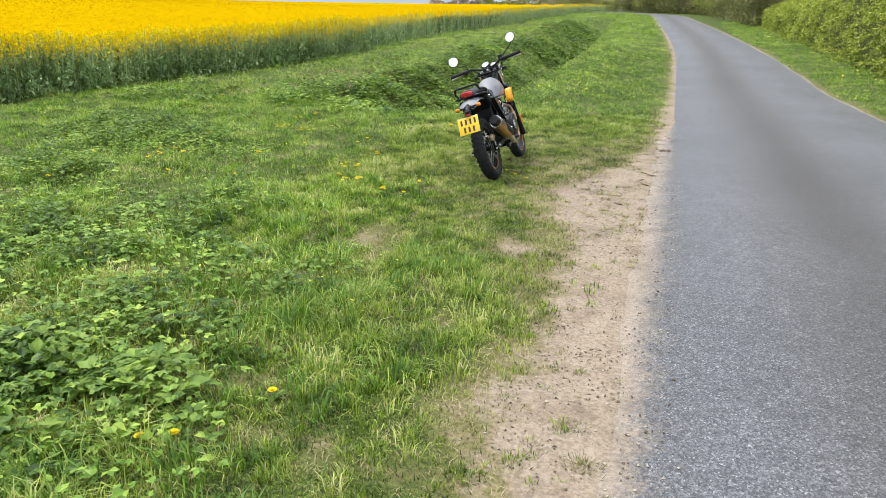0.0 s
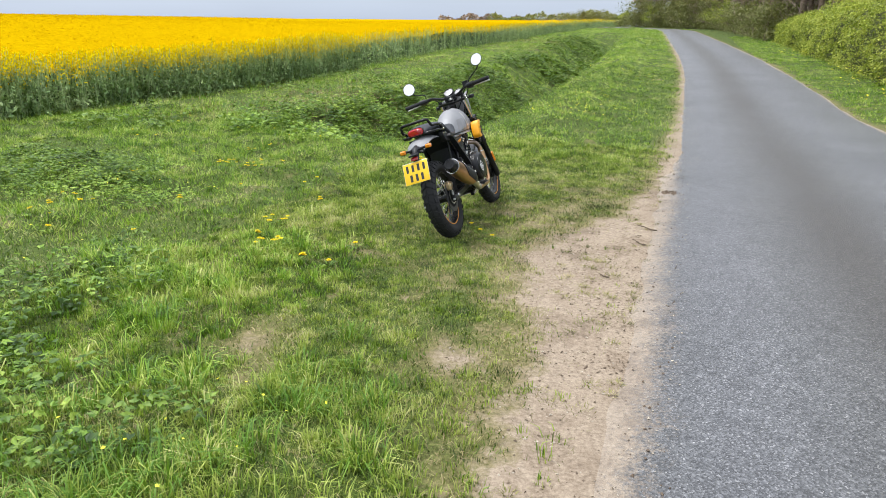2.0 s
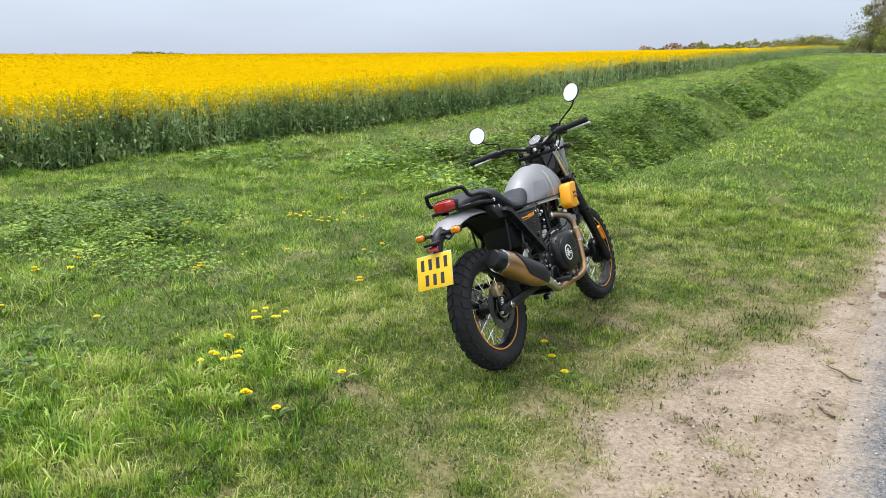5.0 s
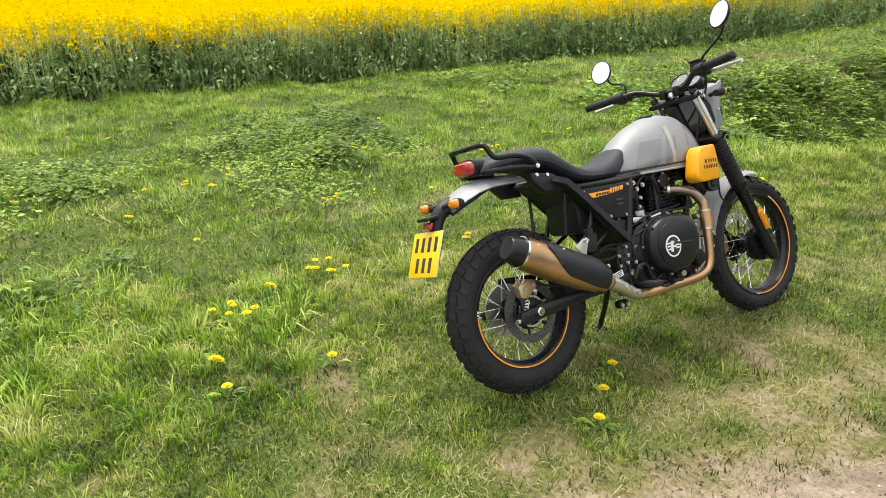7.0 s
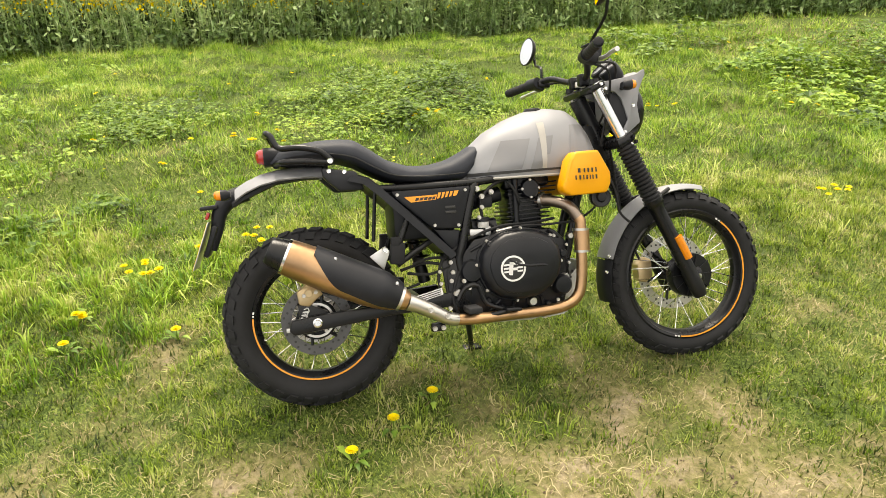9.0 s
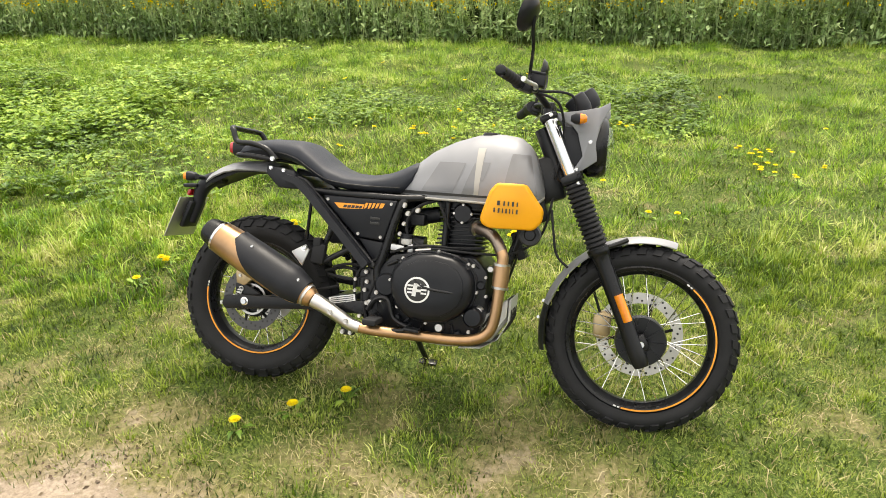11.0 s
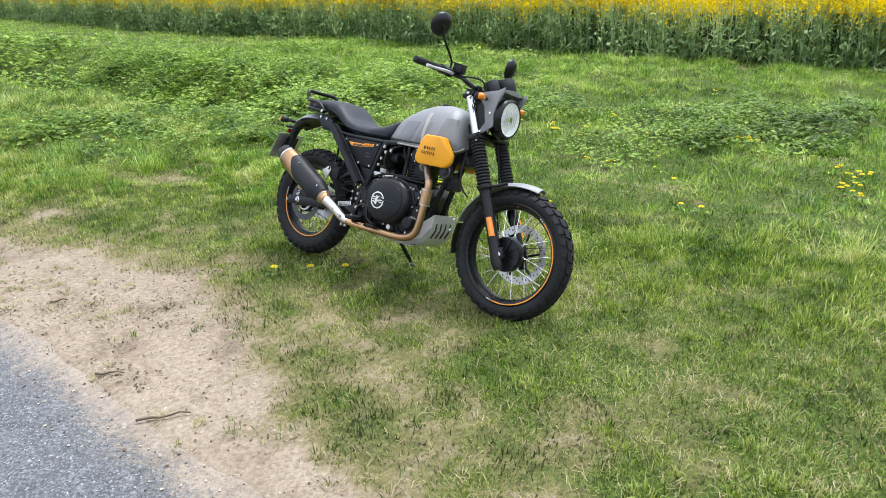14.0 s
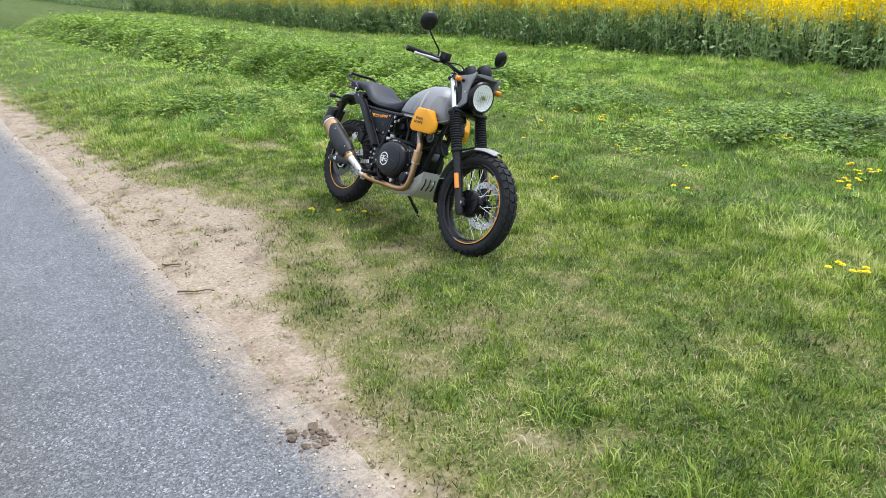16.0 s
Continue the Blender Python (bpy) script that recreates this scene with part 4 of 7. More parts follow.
def tree(seed, height, leaves, leaf, material, label, spread=0.32, low=0.15, bare_twigs=0):
    """A tapered trunk with limbs and an uneven crown of leaf clumps with gaps."""
    r = np.random.default_rng(seed)
    zs = np.linspace(0, height * 0.85, 7)
    drift = np.cumsum(r.normal(0, height * 0.012, (7, 2)), 0)
    trunk = np.column_stack((drift, zs - 0.2))
    pieces = [limb(trunk, np.linspace(height * 0.022, height * 0.006, 7), 8)]
    ends = []
    for q in range(15):
        f = r.uniform(low + 0.05, 0.95)
        o = np.array([np.interp(f * height * 0.85, zs, trunk[:, i]) for i in range(3)])
        a = r.uniform(0, 2 * np.pi)
        reach = height * spread * r.uniform(0.6, 1.15) * (1.15 - 0.65 * f)
        e = o + np.array((math.cos(a) * reach, math.sin(a) * reach, reach * r.uniform(0.2, 0.8)))
        m = (o + e) / 2 + np.array((0, 0, reach * 0.12)) + r.normal(0, reach * 0.06, 3)
        pieces.append(limb((o, m, e), (height * 0.008, height * 0.005, height * 0.0015), 5))
        ends += [(e, reach), (m, reach * 0.8)]
    ends.append((trunk[-1], height * 0.18))
    for q in range(bare_twigs):
        e, reach = ends[r.integers(len(ends))]
        o = e + r.normal(0, reach * 0.35, 3)
        d = r.normal(0, 1, 3) + np.array((0, 0, 0.7))
        d *= reach * r.uniform(0.25, 0.6) / np.linalg.norm(d)
        pieces.append(limb((o, o + d * 0.5 + r.normal(0, 0.03, 3), o + d), (height * 0.0016, height * 0.001, height * 0.0004), 3))
    base = new("tree")
    bark_ = BARE_TWIG
    t = tri_object("trunk", *pieces[0], bark_)
    t.parent = base
    for co, f in pieces[1:16]:
        tri_object("limb", co, f, bark_).parent = base
    if bare_twigs:
        co, f = joined(pieces[16:])
        w_ = tri_object("twigs", co, f, bark_)
        w_.parent = base
        tagged(w_, kind="stuff")
    if leaves:
        pick_ = r.integers(0, len(ends), leaves)
        ce = np.array([e for e, _ in ends])[pick_]
        rad = np.array([q for _, q in ends])[pick_]
        d = r.normal(0, 1, (leaves, 3))
        d /= np.linalg.norm(d, axis=1)[:, None]
        c = ce + d * (rad * 0.5 * r.uniform(0.2, 1, leaves) ** 0.5)[:, None] * np.array((1, 1, 0.8))
        size = np.full(leaves, leaf)
        crown = leaf_cloud("crown", c, size, size * 0.65, material, seed + 1, 0.1, 0.8)
        crown.parent = base
    return tagged(base, label, "tree")


def place(ob, s, n, turn, size):
    x, y = xy(s, n + bend(s))
    x, y = float(x), float(y)
    return Matrix.Translation((x, y, float(land(np.array([x]), np.array([y]))[0]))) @ Matrix.Rotation(turn, 4, "Z") @ Matrix.Diagonal((size, size, size, 1))


r = np.random.default_rng(5)
green = tree(201, 8.5, 4200, 0.21, WOOD_LEAF, "dark ivy-clad tree at the edge of a roadside wood", 0.3, 0.0)
brown = tree(205, 9.0, 1500, 0.12, BARE_TWIG, "leafless grey-brown tree in a roadside wood", 0.34, 0.0, 380)
bush = tree(209, 3.4, 2400, 0.16, WOOD_LEAF, "dull green roadside bush", 0.6, 0.0)
fresh = tree(213, 4.0, 2000, 0.18, HEDGE_LEAF, "small tree in fresh green leaf", 0.45, 0.0)
spots = []
for q in range(46):
    spots.append((green if r.uniform() < 0.42 else brown, 42 + q * 1.85 + r.uniform(-1, 1), -8.6 - r.uniform(0, 1) * 3.2, r.uniform(0.95, 1.4)))
for q in range(24):
    spots.append((bush if r.uniform() < 0.85 else fresh, 59 + q * 2.6 + r.uniform(-1, 1), -6.4 - r.uniform(0, 0.8), r.uniform(0.7, 1.1)))
# a lumpy sheet behind the front trees, the wood's inner shade in its colour
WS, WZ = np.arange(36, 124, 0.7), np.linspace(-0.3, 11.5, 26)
inner, us_, uz_ = grid_object("wood_inner_sheet", WS, WZ, lambda s, n, x, y: np.zeros(len(s)), WOOD_INNER_SHADE)
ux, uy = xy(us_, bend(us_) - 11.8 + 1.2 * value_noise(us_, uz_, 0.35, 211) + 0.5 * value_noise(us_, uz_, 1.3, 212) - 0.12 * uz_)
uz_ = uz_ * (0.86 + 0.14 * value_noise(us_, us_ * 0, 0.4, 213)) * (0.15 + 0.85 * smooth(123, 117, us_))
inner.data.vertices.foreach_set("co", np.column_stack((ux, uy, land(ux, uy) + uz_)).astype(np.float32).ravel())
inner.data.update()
tagged(inner, "sheet coloured as the shaded tangle of branches and ivy inside a wood", "wood", kind="stuff")
k = 30000
s, q_ = r.uniform(56, 125, k), r.uniform(0, 1, k)
top_ = 1.6 + 1.5 * value_noise(s, s * 0, 0.3, 214) + 0.8 * value_noise(s, s * 0, 1.1, 215)
n = bend(s) - 6.3 - 2.6 * q_ - 0.6 * value_noise(s, q_ * 3, 0.8, 216)
z = np.clip(top_, 0.5, 4) * (0.35 + 0.9 * q_) * r.uniform(0, 1, k) ** 0.7
x, y = xy(s, n)
size = np.full(k, 0.17)
tagged(leaf_cloud("wood_edge_brambles", np.column_stack((x, y, land(x, y) + z)), size, size * 0.6, WOOD_LEAF, 217, 0.1, 0.8), "dull green brambles and ivy along the foot of a wood", "bushes", kind="stuff")
for q in range(12):
    spots.append((bush, 92 + q * 2.6, -7.4 - r.uniform(0, 2.0), r.uniform(1.3, 1.9)))
used = set()
for ob, s, n, size in spots:
    m = place(ob, s, n, r.uniform(0, 6.28), size)
    if ob.name in used:
        tagged(copy_thing(ob, m), group="roadside trees")
    else:
        ob.matrix_world = m
        tagged(ob, group="roadside trees")
        used.add(ob.name)
for q in range(13):
    az, d = radians(-8.8 - q * 0.5), 158 + r.uniform(-6, 8)
    x, y = -math.sin(az) * d, math.cos(az) * d
    ob, size = bush if q != 8 else fresh, r.uniform(0.75, 1.15)
    z = float(land(np.array([x]), np.array([y]))[0]) - 0.7
    tagged(copy_thing(ob, Matrix.Translation((x, y, z)) @ Matrix.Rotation(r.uniform(0, 6), 4, "Z") @ Matrix.Diagonal((size * 1.8, size * 1.8, size * 1.35, 1))), group="roadside trees")
# far woods on the skyline beyond the crest of the field
def far_wood(az0, az1, low, high0, high1, distance, k, seed, label):
    """A low belt of wood: azimuths in degrees to the left of +y, heights as degrees above the eye."""
    r = np.random.default_rng(seed)
    t = r.uniform(0, 1, k)
    az = np.radians(az0 + (az1 - az0) * t)
    top = high0 + (high1 - high0) * t
    shape = 0.62 + 0.38 * value_noise(t * abs(az1 - az0), t * 0, 1.1, seed, 4)
    ends = smooth(0, 0.06, t) * smooth(1, 0.94, t)
    e = np.radians(low + (top - low) * np.clip(shape, 0.15, 1.2) * ends * r.uniform(0, 1, k) ** 0.6)
    d = distance + r.uniform(-6, 6, k)
    c = np.column_stack((-np.sin(az) * d, np.cos(az) * d, 1.5 + np.tan(e) * d))
    size = np.full(k, 1.1)
    # odd seeds take the pale twig colour in place of distance haze
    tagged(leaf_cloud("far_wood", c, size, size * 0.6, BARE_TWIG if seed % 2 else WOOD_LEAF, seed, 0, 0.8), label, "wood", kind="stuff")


far_wood(1.6, -8.5, 0.6, 1.75, 2.15, 255, 2600, 401, "pale grey-brown wood on the far skyline, haze put into the colour")
far_wood(-2.0, -13.5, 0.6, 1.95, 2.3, 245, 2600, 402, "dull green wood on the far skyline")
far_wood(38.6, 34.8, 0.8, 1.60, 1.62, 250, 900, 404, "small dark clump of trees on the far skyline")

# ---- building tools for made things ----
def part(name, bm, material, parent, label=""):
    """Links a bmesh (or corners and faces) as one mesh object under a thing or a part."""
    if isinstance(bm, tuple):
        co, fa = bm[:2]
        bm = bmesh.new()
        vs = [bm.verts.new(tuple(c)) for c in co]
        for f in fa:
            try:
                bm.faces.new([vs[i] for i in f])
            except ValueError:
                pass
    bmesh.ops.recalc_face_normals(bm, faces=bm.faces)
    me = bpy.data.meshes.new(name)
    bm.to_mesh(me)
    bm.free()
    me.polygons.foreach_set("use_smooth", np.ones(len(me.polygons), dtype=bool))
    me.set_sharp_from_angle(angle=radians(38))
    me.materials.append(material)
    ob = new(name, me)
    ob.parent = parent
    return tagged(ob, label) if label else ob


def shared(name, ob, parent, m):
    """Another piece on the same mesh."""
    o = new(name, ob.data)
    o.parent, o.matrix_local = parent, m
    return o


def rounded(bm, width, segments=2):
    edges = [e for e in bm.edges if len(e.link_faces) == 2 and e.calc_face_angle(0) > 0.45]
    bmesh.ops.bevel(bm, geom=edges, offset=width, segments=segments, affect="EDGES", profile=0.5, clamp_overlap=True)
    return bm


def box(size, at, turn=(0, 0, 0), bevel=0.004):
    bm = bmesh.new()
    bmesh.ops.create_cube(bm, size=1.0)
    bmesh.ops.scale(bm, vec=size, verts=bm.verts)
    if bevel:
        rounded(bm, bevel)
    bm.transform(pose(*at, *turn))
    return bm


def plate(outline, y0, y1, bevel=0.004, lift=None):
    """A flat shape with thickness: its outline in x and z, between two depths y. lift(x, z) bulges the y1 face."""
    bm = bmesh.new()
    a = [bm.verts.new((x, y0, z)) for x, z in outline]
    b = [bm.verts.new((x, y1, z)) for x, z in outline]
    bm.faces.new(a)
    bm.faces.new(b[::-1])
    k = len(a)
    for i in range(k):
        bm.faces.new((a[i], b[i], b[(i + 1) % k], a[(i + 1) % k]))
    bmesh.ops.recalc_face_normals(bm, faces=bm.faces)
    if bevel:
        rounded(bm, bevel)
    return bm


def spline(points, per=8):
    """A smooth line through the points."""
    p = [Vector(q) for q in points]
    if len(p) < 3:
        return p
    out_ = []
    for i in range(len(p) - 1):
        a, b, c, d = p[max(0, i - 1)], p[i], p[i + 1], p[min(len(p) - 1, i + 2)]
        for j in range(per):
            t = j / per
            out_.append(0.5 * ((2 * b) + (c - a) * t + (2 * a - 5 * b + 4 * c - d) * t * t + (3 * b - a - 3 * c + d) * t ** 3))
    out_.append(p[-1])
    return out_


def tube(points, radius, sides=12, per=6, caps=True):
    """A round bar swept along a smooth line; radius: a number or one for each given point."""
    line = spline(points, per)
    if isinstance(radius, (int, float)):
        rad = [radius] * len(line)
    else:
        at = np.linspace(0, len(radius) - 1, len(line))
        rad = [float(q) for q in np.interp(at, range(len(radius)), radius)]
    bm = bmesh.new()
    rings, u = [], None
    for i, p in enumerate(line):
        t = (line[min(i + 1, len(line) - 1)] - line[max(i - 1, 0)]).normalized()
        if u is None:
            u = t.orthogonal().normalized()
        u = (u - t * u.dot(t)).normalized()
        v = t.cross(u)
        rings.append([bm.verts.new(p + rad[i] * (math.cos(a) * u + math.sin(a) * v)) for a in (2 * math.pi * k / sides for k in range(sides))])
    for a, b in zip(rings, rings[1:]):
        for k in range(sides):
            bm.faces.new((a[k], a[(k + 1) % sides], b[(k + 1) % sides], b[k]))
    if caps:
        bm.faces.new(rings[0][::-1])
        bm.faces.new(rings[-1])
    return bm


def lathe(profile, sides=48, closed=False, at=(0, 0, 0), axis="Y"):
    """Turns a profile of (radius, along) about an axis through at."""
    bm = bmesh.new()
    rings = []
    for k in range(sides):
        a = 2 * math.pi * k / sides
        rings.append([bm.verts.new((r * math.cos(a), y, r * math.sin(a))) for r, y in profile])
    m = len(profile)
    for k in range(sides):
        a, b = rings[k], rings[(k + 1) % sides]
        for i in range(m if closed else m - 1):
            j = (i + 1) % m
            f = [a[i], a[j], b[j], b[i]]
            bm.faces.new(f)
    bmesh.ops.remove_doubles(bm, verts=bm.verts, dist=1e-6)
    if axis == "X":
        bm.transform(Matrix.Rotation(math.pi / 2, 4, "Z"))
    elif axis == "Z":
        bm.transform(Matrix.Rotation(math.pi / 2, 4, "X"))
    bm.transform(Matrix.Translation(at))
    return bm


def loft(rings, close_ends=True):
    bm = bmesh.new()
    vs = [[bm.verts.new(p) for p in ring] for ring in rings]
    k = len(vs[0])
    for a, b in zip(vs, vs[1:]):
        for i in range(k):
            bm.faces.new((a[i], a[(i + 1) % k], b[(i + 1) % k], b[i]))
    if close_ends:
        bm.faces.new(vs[0][::-1])
        bm.faces.new(vs[-1])
    return bm


def merged(*bms):
    """Several shapes that make up one part."""
    me = bpy.data.meshes.new("part")
    total = bmesh.new()
    for b in bms:
        b.to_mesh(me)
        b.free()
        total.from_mesh(me)
    bpy.data.meshes.remove(me)
    return total


def bolt(at, radius=0.007, depth=0.008, right=True):
    y = -1 if right else 1
    return lathe([(0, y * depth), (radius * 0.55, y * depth), (radius * 0.6, y * depth * 0.6), (radius * 0.95, y * depth * 0.7), (radius, y * depth * 0.3), (radius, 0), (0, 0)], 10, at=at)


# ---- motorcycle materials ----
RUBBER = plain("tyre_rubber", (0.0125, 0.0130, 0.0150), 0.75, 0, 40, 0.35, 0.3, 0.001)
BLACK = plain("satin_black_paint", (0.006, 0.0065, 0.0080), 0.28, 0, 25, 0.3, 0.08, 0.0004)
PLASTIC = plain("black_plastic", (0.0085, 0.0096, 0.0135), 0.46, 0, 40, 0.25, 0.35, 0.0006)
ENGINE = plain("black_engine_paint", (0.0055, 0.0063, 0.0090), 0.34, 0, 40, 0.3, 0.3, 0.0006)
VINYL = plain("seat_vinyl", (0.021, 0.0240, 0.033), 0.55, 0, 80, 0.15, 0.5, 0.0008)
SILVER = plain("silver_grey_paint", (0.245, 0.25, 0.268), 0.56, 0.2, 12, 0.08, 0.05, 0.0002, coat=0.05)
GRAPHITE = plain("dark_grey_decal", (0.185, 0.185, 0.195), 0.35, 0.3, 12, 0.08, 0.03, 0.0002, coat=0.4)
PALE = plain("pale_grey_decal", (0.37, 0.355, 0.33), 0.35, 0.3, 12, 0.08, 0.03, 0.0002, coat=0.4)
CHROME = plain("chrome", (0.72, 0.72, 0.72), 0.16, 1.0, 20, 0.05, 0.03, 0.0002)
STEEL = plain("bright_steel", (0.60, 0.58, 0.55), 0.34, 1.0, 25, 0.12, 0.1, 0.0003)
ALLOY = plain("brushed_aluminium", (0.62, 0.62, 0.62), 0.42, 0.9, 30, 0.12, 0.2, 0.0004)
CAST = plain("cast_aluminium", (0.58, 0.58, 0.57), 0.5, 0.15, 30, 0.12, 0.2, 0.0004)
BRONZE = plain("heat_stained_steel", (0.47, 0.29, 0.16), 0.36, 0.95, 14, 0.35, 0.12, 0.0004)
DARKBRONZE = plain("blued_steel", (0.25, 0.20, 0.165), 0.36, 0.95, 14, 0.4, 0.12, 0.0004)
GOLD = plain("gold_anodised", (0.55, 0.42, 0.25), 0.4, 0.8, 25, 0.15, 0.1, 0.0003)
DISC_DARK = plain("dull_disc_steel", (0.11, 0.11, 0.115), 0.5, 0.9, 25, 0.2, 0.1, 0.0003)
YELLOW = plain("yellow_plastic", (0.83, 0.36, 0.004), 0.42, 0, 25, 0.05, 0.06, 0.0003)
ORANGE = plain("orange_stripe", (0.85, 0.33, 0.03), 0.45, 0, 25, 0.08, 0.06, 0.0003)
PLATE_YELLOW = plain("reflective_yellow", (0.84, 0.53, 0.006), 0.4, 0, 25, 0.06, 0.05, 0.0003)
for dark in (RUBBER, BLACK, PLASTIC, ENGINE, VINYL):
    dark.node_tree.nodes["Principled BSDF"].inputs["Specular IOR Level"].default_value = 0.32
INK = plain("black_print", (0.02, 0.02, 0.02), 0.5, 0, 25, 0.1, 0.05, 0.0002)
WHITE = plain("white_print", (0.72, 0.72, 0.72), 0.45, 0, 25, 0.08, 0.05, 0.0002)


def lens(name, color, rough=0.12):
    m, n, l, b = nodes_of(name)
    v = coords(n)
    l.new(ramp(n, l, noise_node(n, l, 60, 2, 0.5, v), [(0.3, tuple(c * 0.8 for c in color)), (0.7, color)]), b.inputs["Base Color"])
    b.inputs["Roughness"].default_value = rough
    b.inputs["Coat Weight"].default_value = 0.8
    bump(n, l, b, noise_node(n, l, 140, 1, 0.4, v), 0.25, 0.001)
    return m


AMBER, RED = lens("amber_lens", (0.85, 0.26, 0.01)), lens("red_lens", (0.42, 0.012, 0.015))
MIRROR, mn_, ml_, mb_ = nodes_of("mirror_glass")
mb_.inputs["Base Color"].default_value = (0.92, 0.93, 0.94, 1)
mb_.inputs["Metallic"].default_value, mb_.inputs["Roughness"].default_value = 1.0, 0.03
GLASS, gn1, gl1, gb1 = nodes_of("clear_glass")
clear, gloss, both = gn1.new("ShaderNodeBsdfTransparent"), gn1.new("ShaderNodeBsdfGlossy"), gn1.new("ShaderNodeMixShader")
gloss.inputs["Roughness"].default_value, both.inputs["Fac"].default_value = 0.03, 0.10
gl1.new(clear.outputs["BSDF"], both.inputs[1])
gl1.new(gloss.outputs["BSDF"], both.inputs[2])
gl1.new(both.outputs["Shader"], gn1["Material Output"].inputs["Surface"])

# ---- motorcycle on its side stand, leaning well over: x ahead, y to its left, z up, from the rear axle ----
BIKE = Matrix(((0.2727, -0.9084, -0.317, 0.427), (0.962, 0.2541, 0.0995, 7.132), (-0.0098, -0.3321, 0.9432, 0.275), (0, 0, 0, 1)))
bike = new("motorcycle")
bike.matrix_world = BIKE
tagged(bike, "grey motorcycle with yellow panels leaning on its side stand", "motorcycle")


def tyre(name, x, R, half, rim_r, pitches):
    """A block-tread tyre: a rounded carcass with shoulder and centre blocks, each a piece of its own."""
    depth = R - rim_r
    prof = []
    for a in np.linspace(-0.5, math.pi + 0.5, 20):
        prof.append((R - depth * 0.52 - 0.007 + (depth * 0.52) * math.sin(a), -half * math.cos(a) * 0.97))
    prof = [(rim_r - 0.004, prof[0][1] * 0.72)] + prof + [(rim_r - 0.004, prof[-1][1] * 0.72)]
    carcass = part(name, lathe(prof, 64), RUBBER, bike, "black block-tread tyre")
    carcass.matrix_local = pose(x, 0, 0)
    step = 2 * math.pi / pitches

    def at(a, v, lift):
        r_ = R - depth * 0.52 - 0.007 + (depth * 0.52 + lift) * math.cos(v)
        return (r_ * math.cos(a), (half * 0.97 + lift) * math.sin(v), r_ * math.sin(a))

    for row, (v0, v1, off, long, skew) in enumerate(((-1.28, -0.74, 0.0, 0.60, 0.16), (-0.64, -0.06, 0.5, 0.74, 0.30), (0.06, 0.64, 0.5, 0.74, -0.30), (0.74, 1.28, 0.0, 0.60, -0.16))):
        a0 = off * step
        quad = ((a0 + skew * step, v0), (a0, v1), (a0 + long * step, v1), (a0 + (long + skew) * step, v0)) if row < 2 else ((a0, v0), (a0 - skew * step, v1), (a0 + (long - skew) * step, v1), (a0 + long * step, v0))
        mid_a, mid_v = sum(q[0] for q in quad) / 4, sum(q[1] for q in quad) / 4
        bm = bmesh.new()
        low = [bm.verts.new(at(a, v, -0.003)) for a, v in quad]
        top = [bm.verts.new(at(mid_a + (a - mid_a) * 0.86, mid_v + (v - mid_v) * 0.88, 0.0075)) for a, v in quad]
        bm.faces.new(top)
        for i in range(4):
            bm.faces.new((low[i], low[(i + 1) % 4], top[(i + 1) % 4], top[i]))
        first = part("tread_block", bm, RUBBER, carcass)
        for k in range(1, pitches):
            shared("tread_block", first, carcass, Matrix.Rotation(k * step, 4, "Y"))


def arc_strip(r, y, a0, a1, width, sides=40):
    """A thin band on a rim's face: part of a ring about y."""
    bm = bmesh.new()
    k = max(2, int(sides * abs(a1 - a0) / (2 * math.pi)))
    prev = None
    for i in range(k + 1):
        a = a0 + (a1 - a0) * i / k
        cur = [bm.verts.new(((r + d) * math.cos(a), y + e, (r + d) * math.sin(a))) for d, e in ((-width / 2, 0), (width / 2, 0), (width / 2, 0.0015), (-width / 2, 0.0015))]
        if prev:
            for q in range(4):
                bm.faces.new((prev[q], prev[(q + 1) % 4], cur[(q + 1) % 4], cur[q]))
        else:
            bm.faces.new(cur)
        prev = cur
    bm.faces.new(prev[::-1])
    return bm


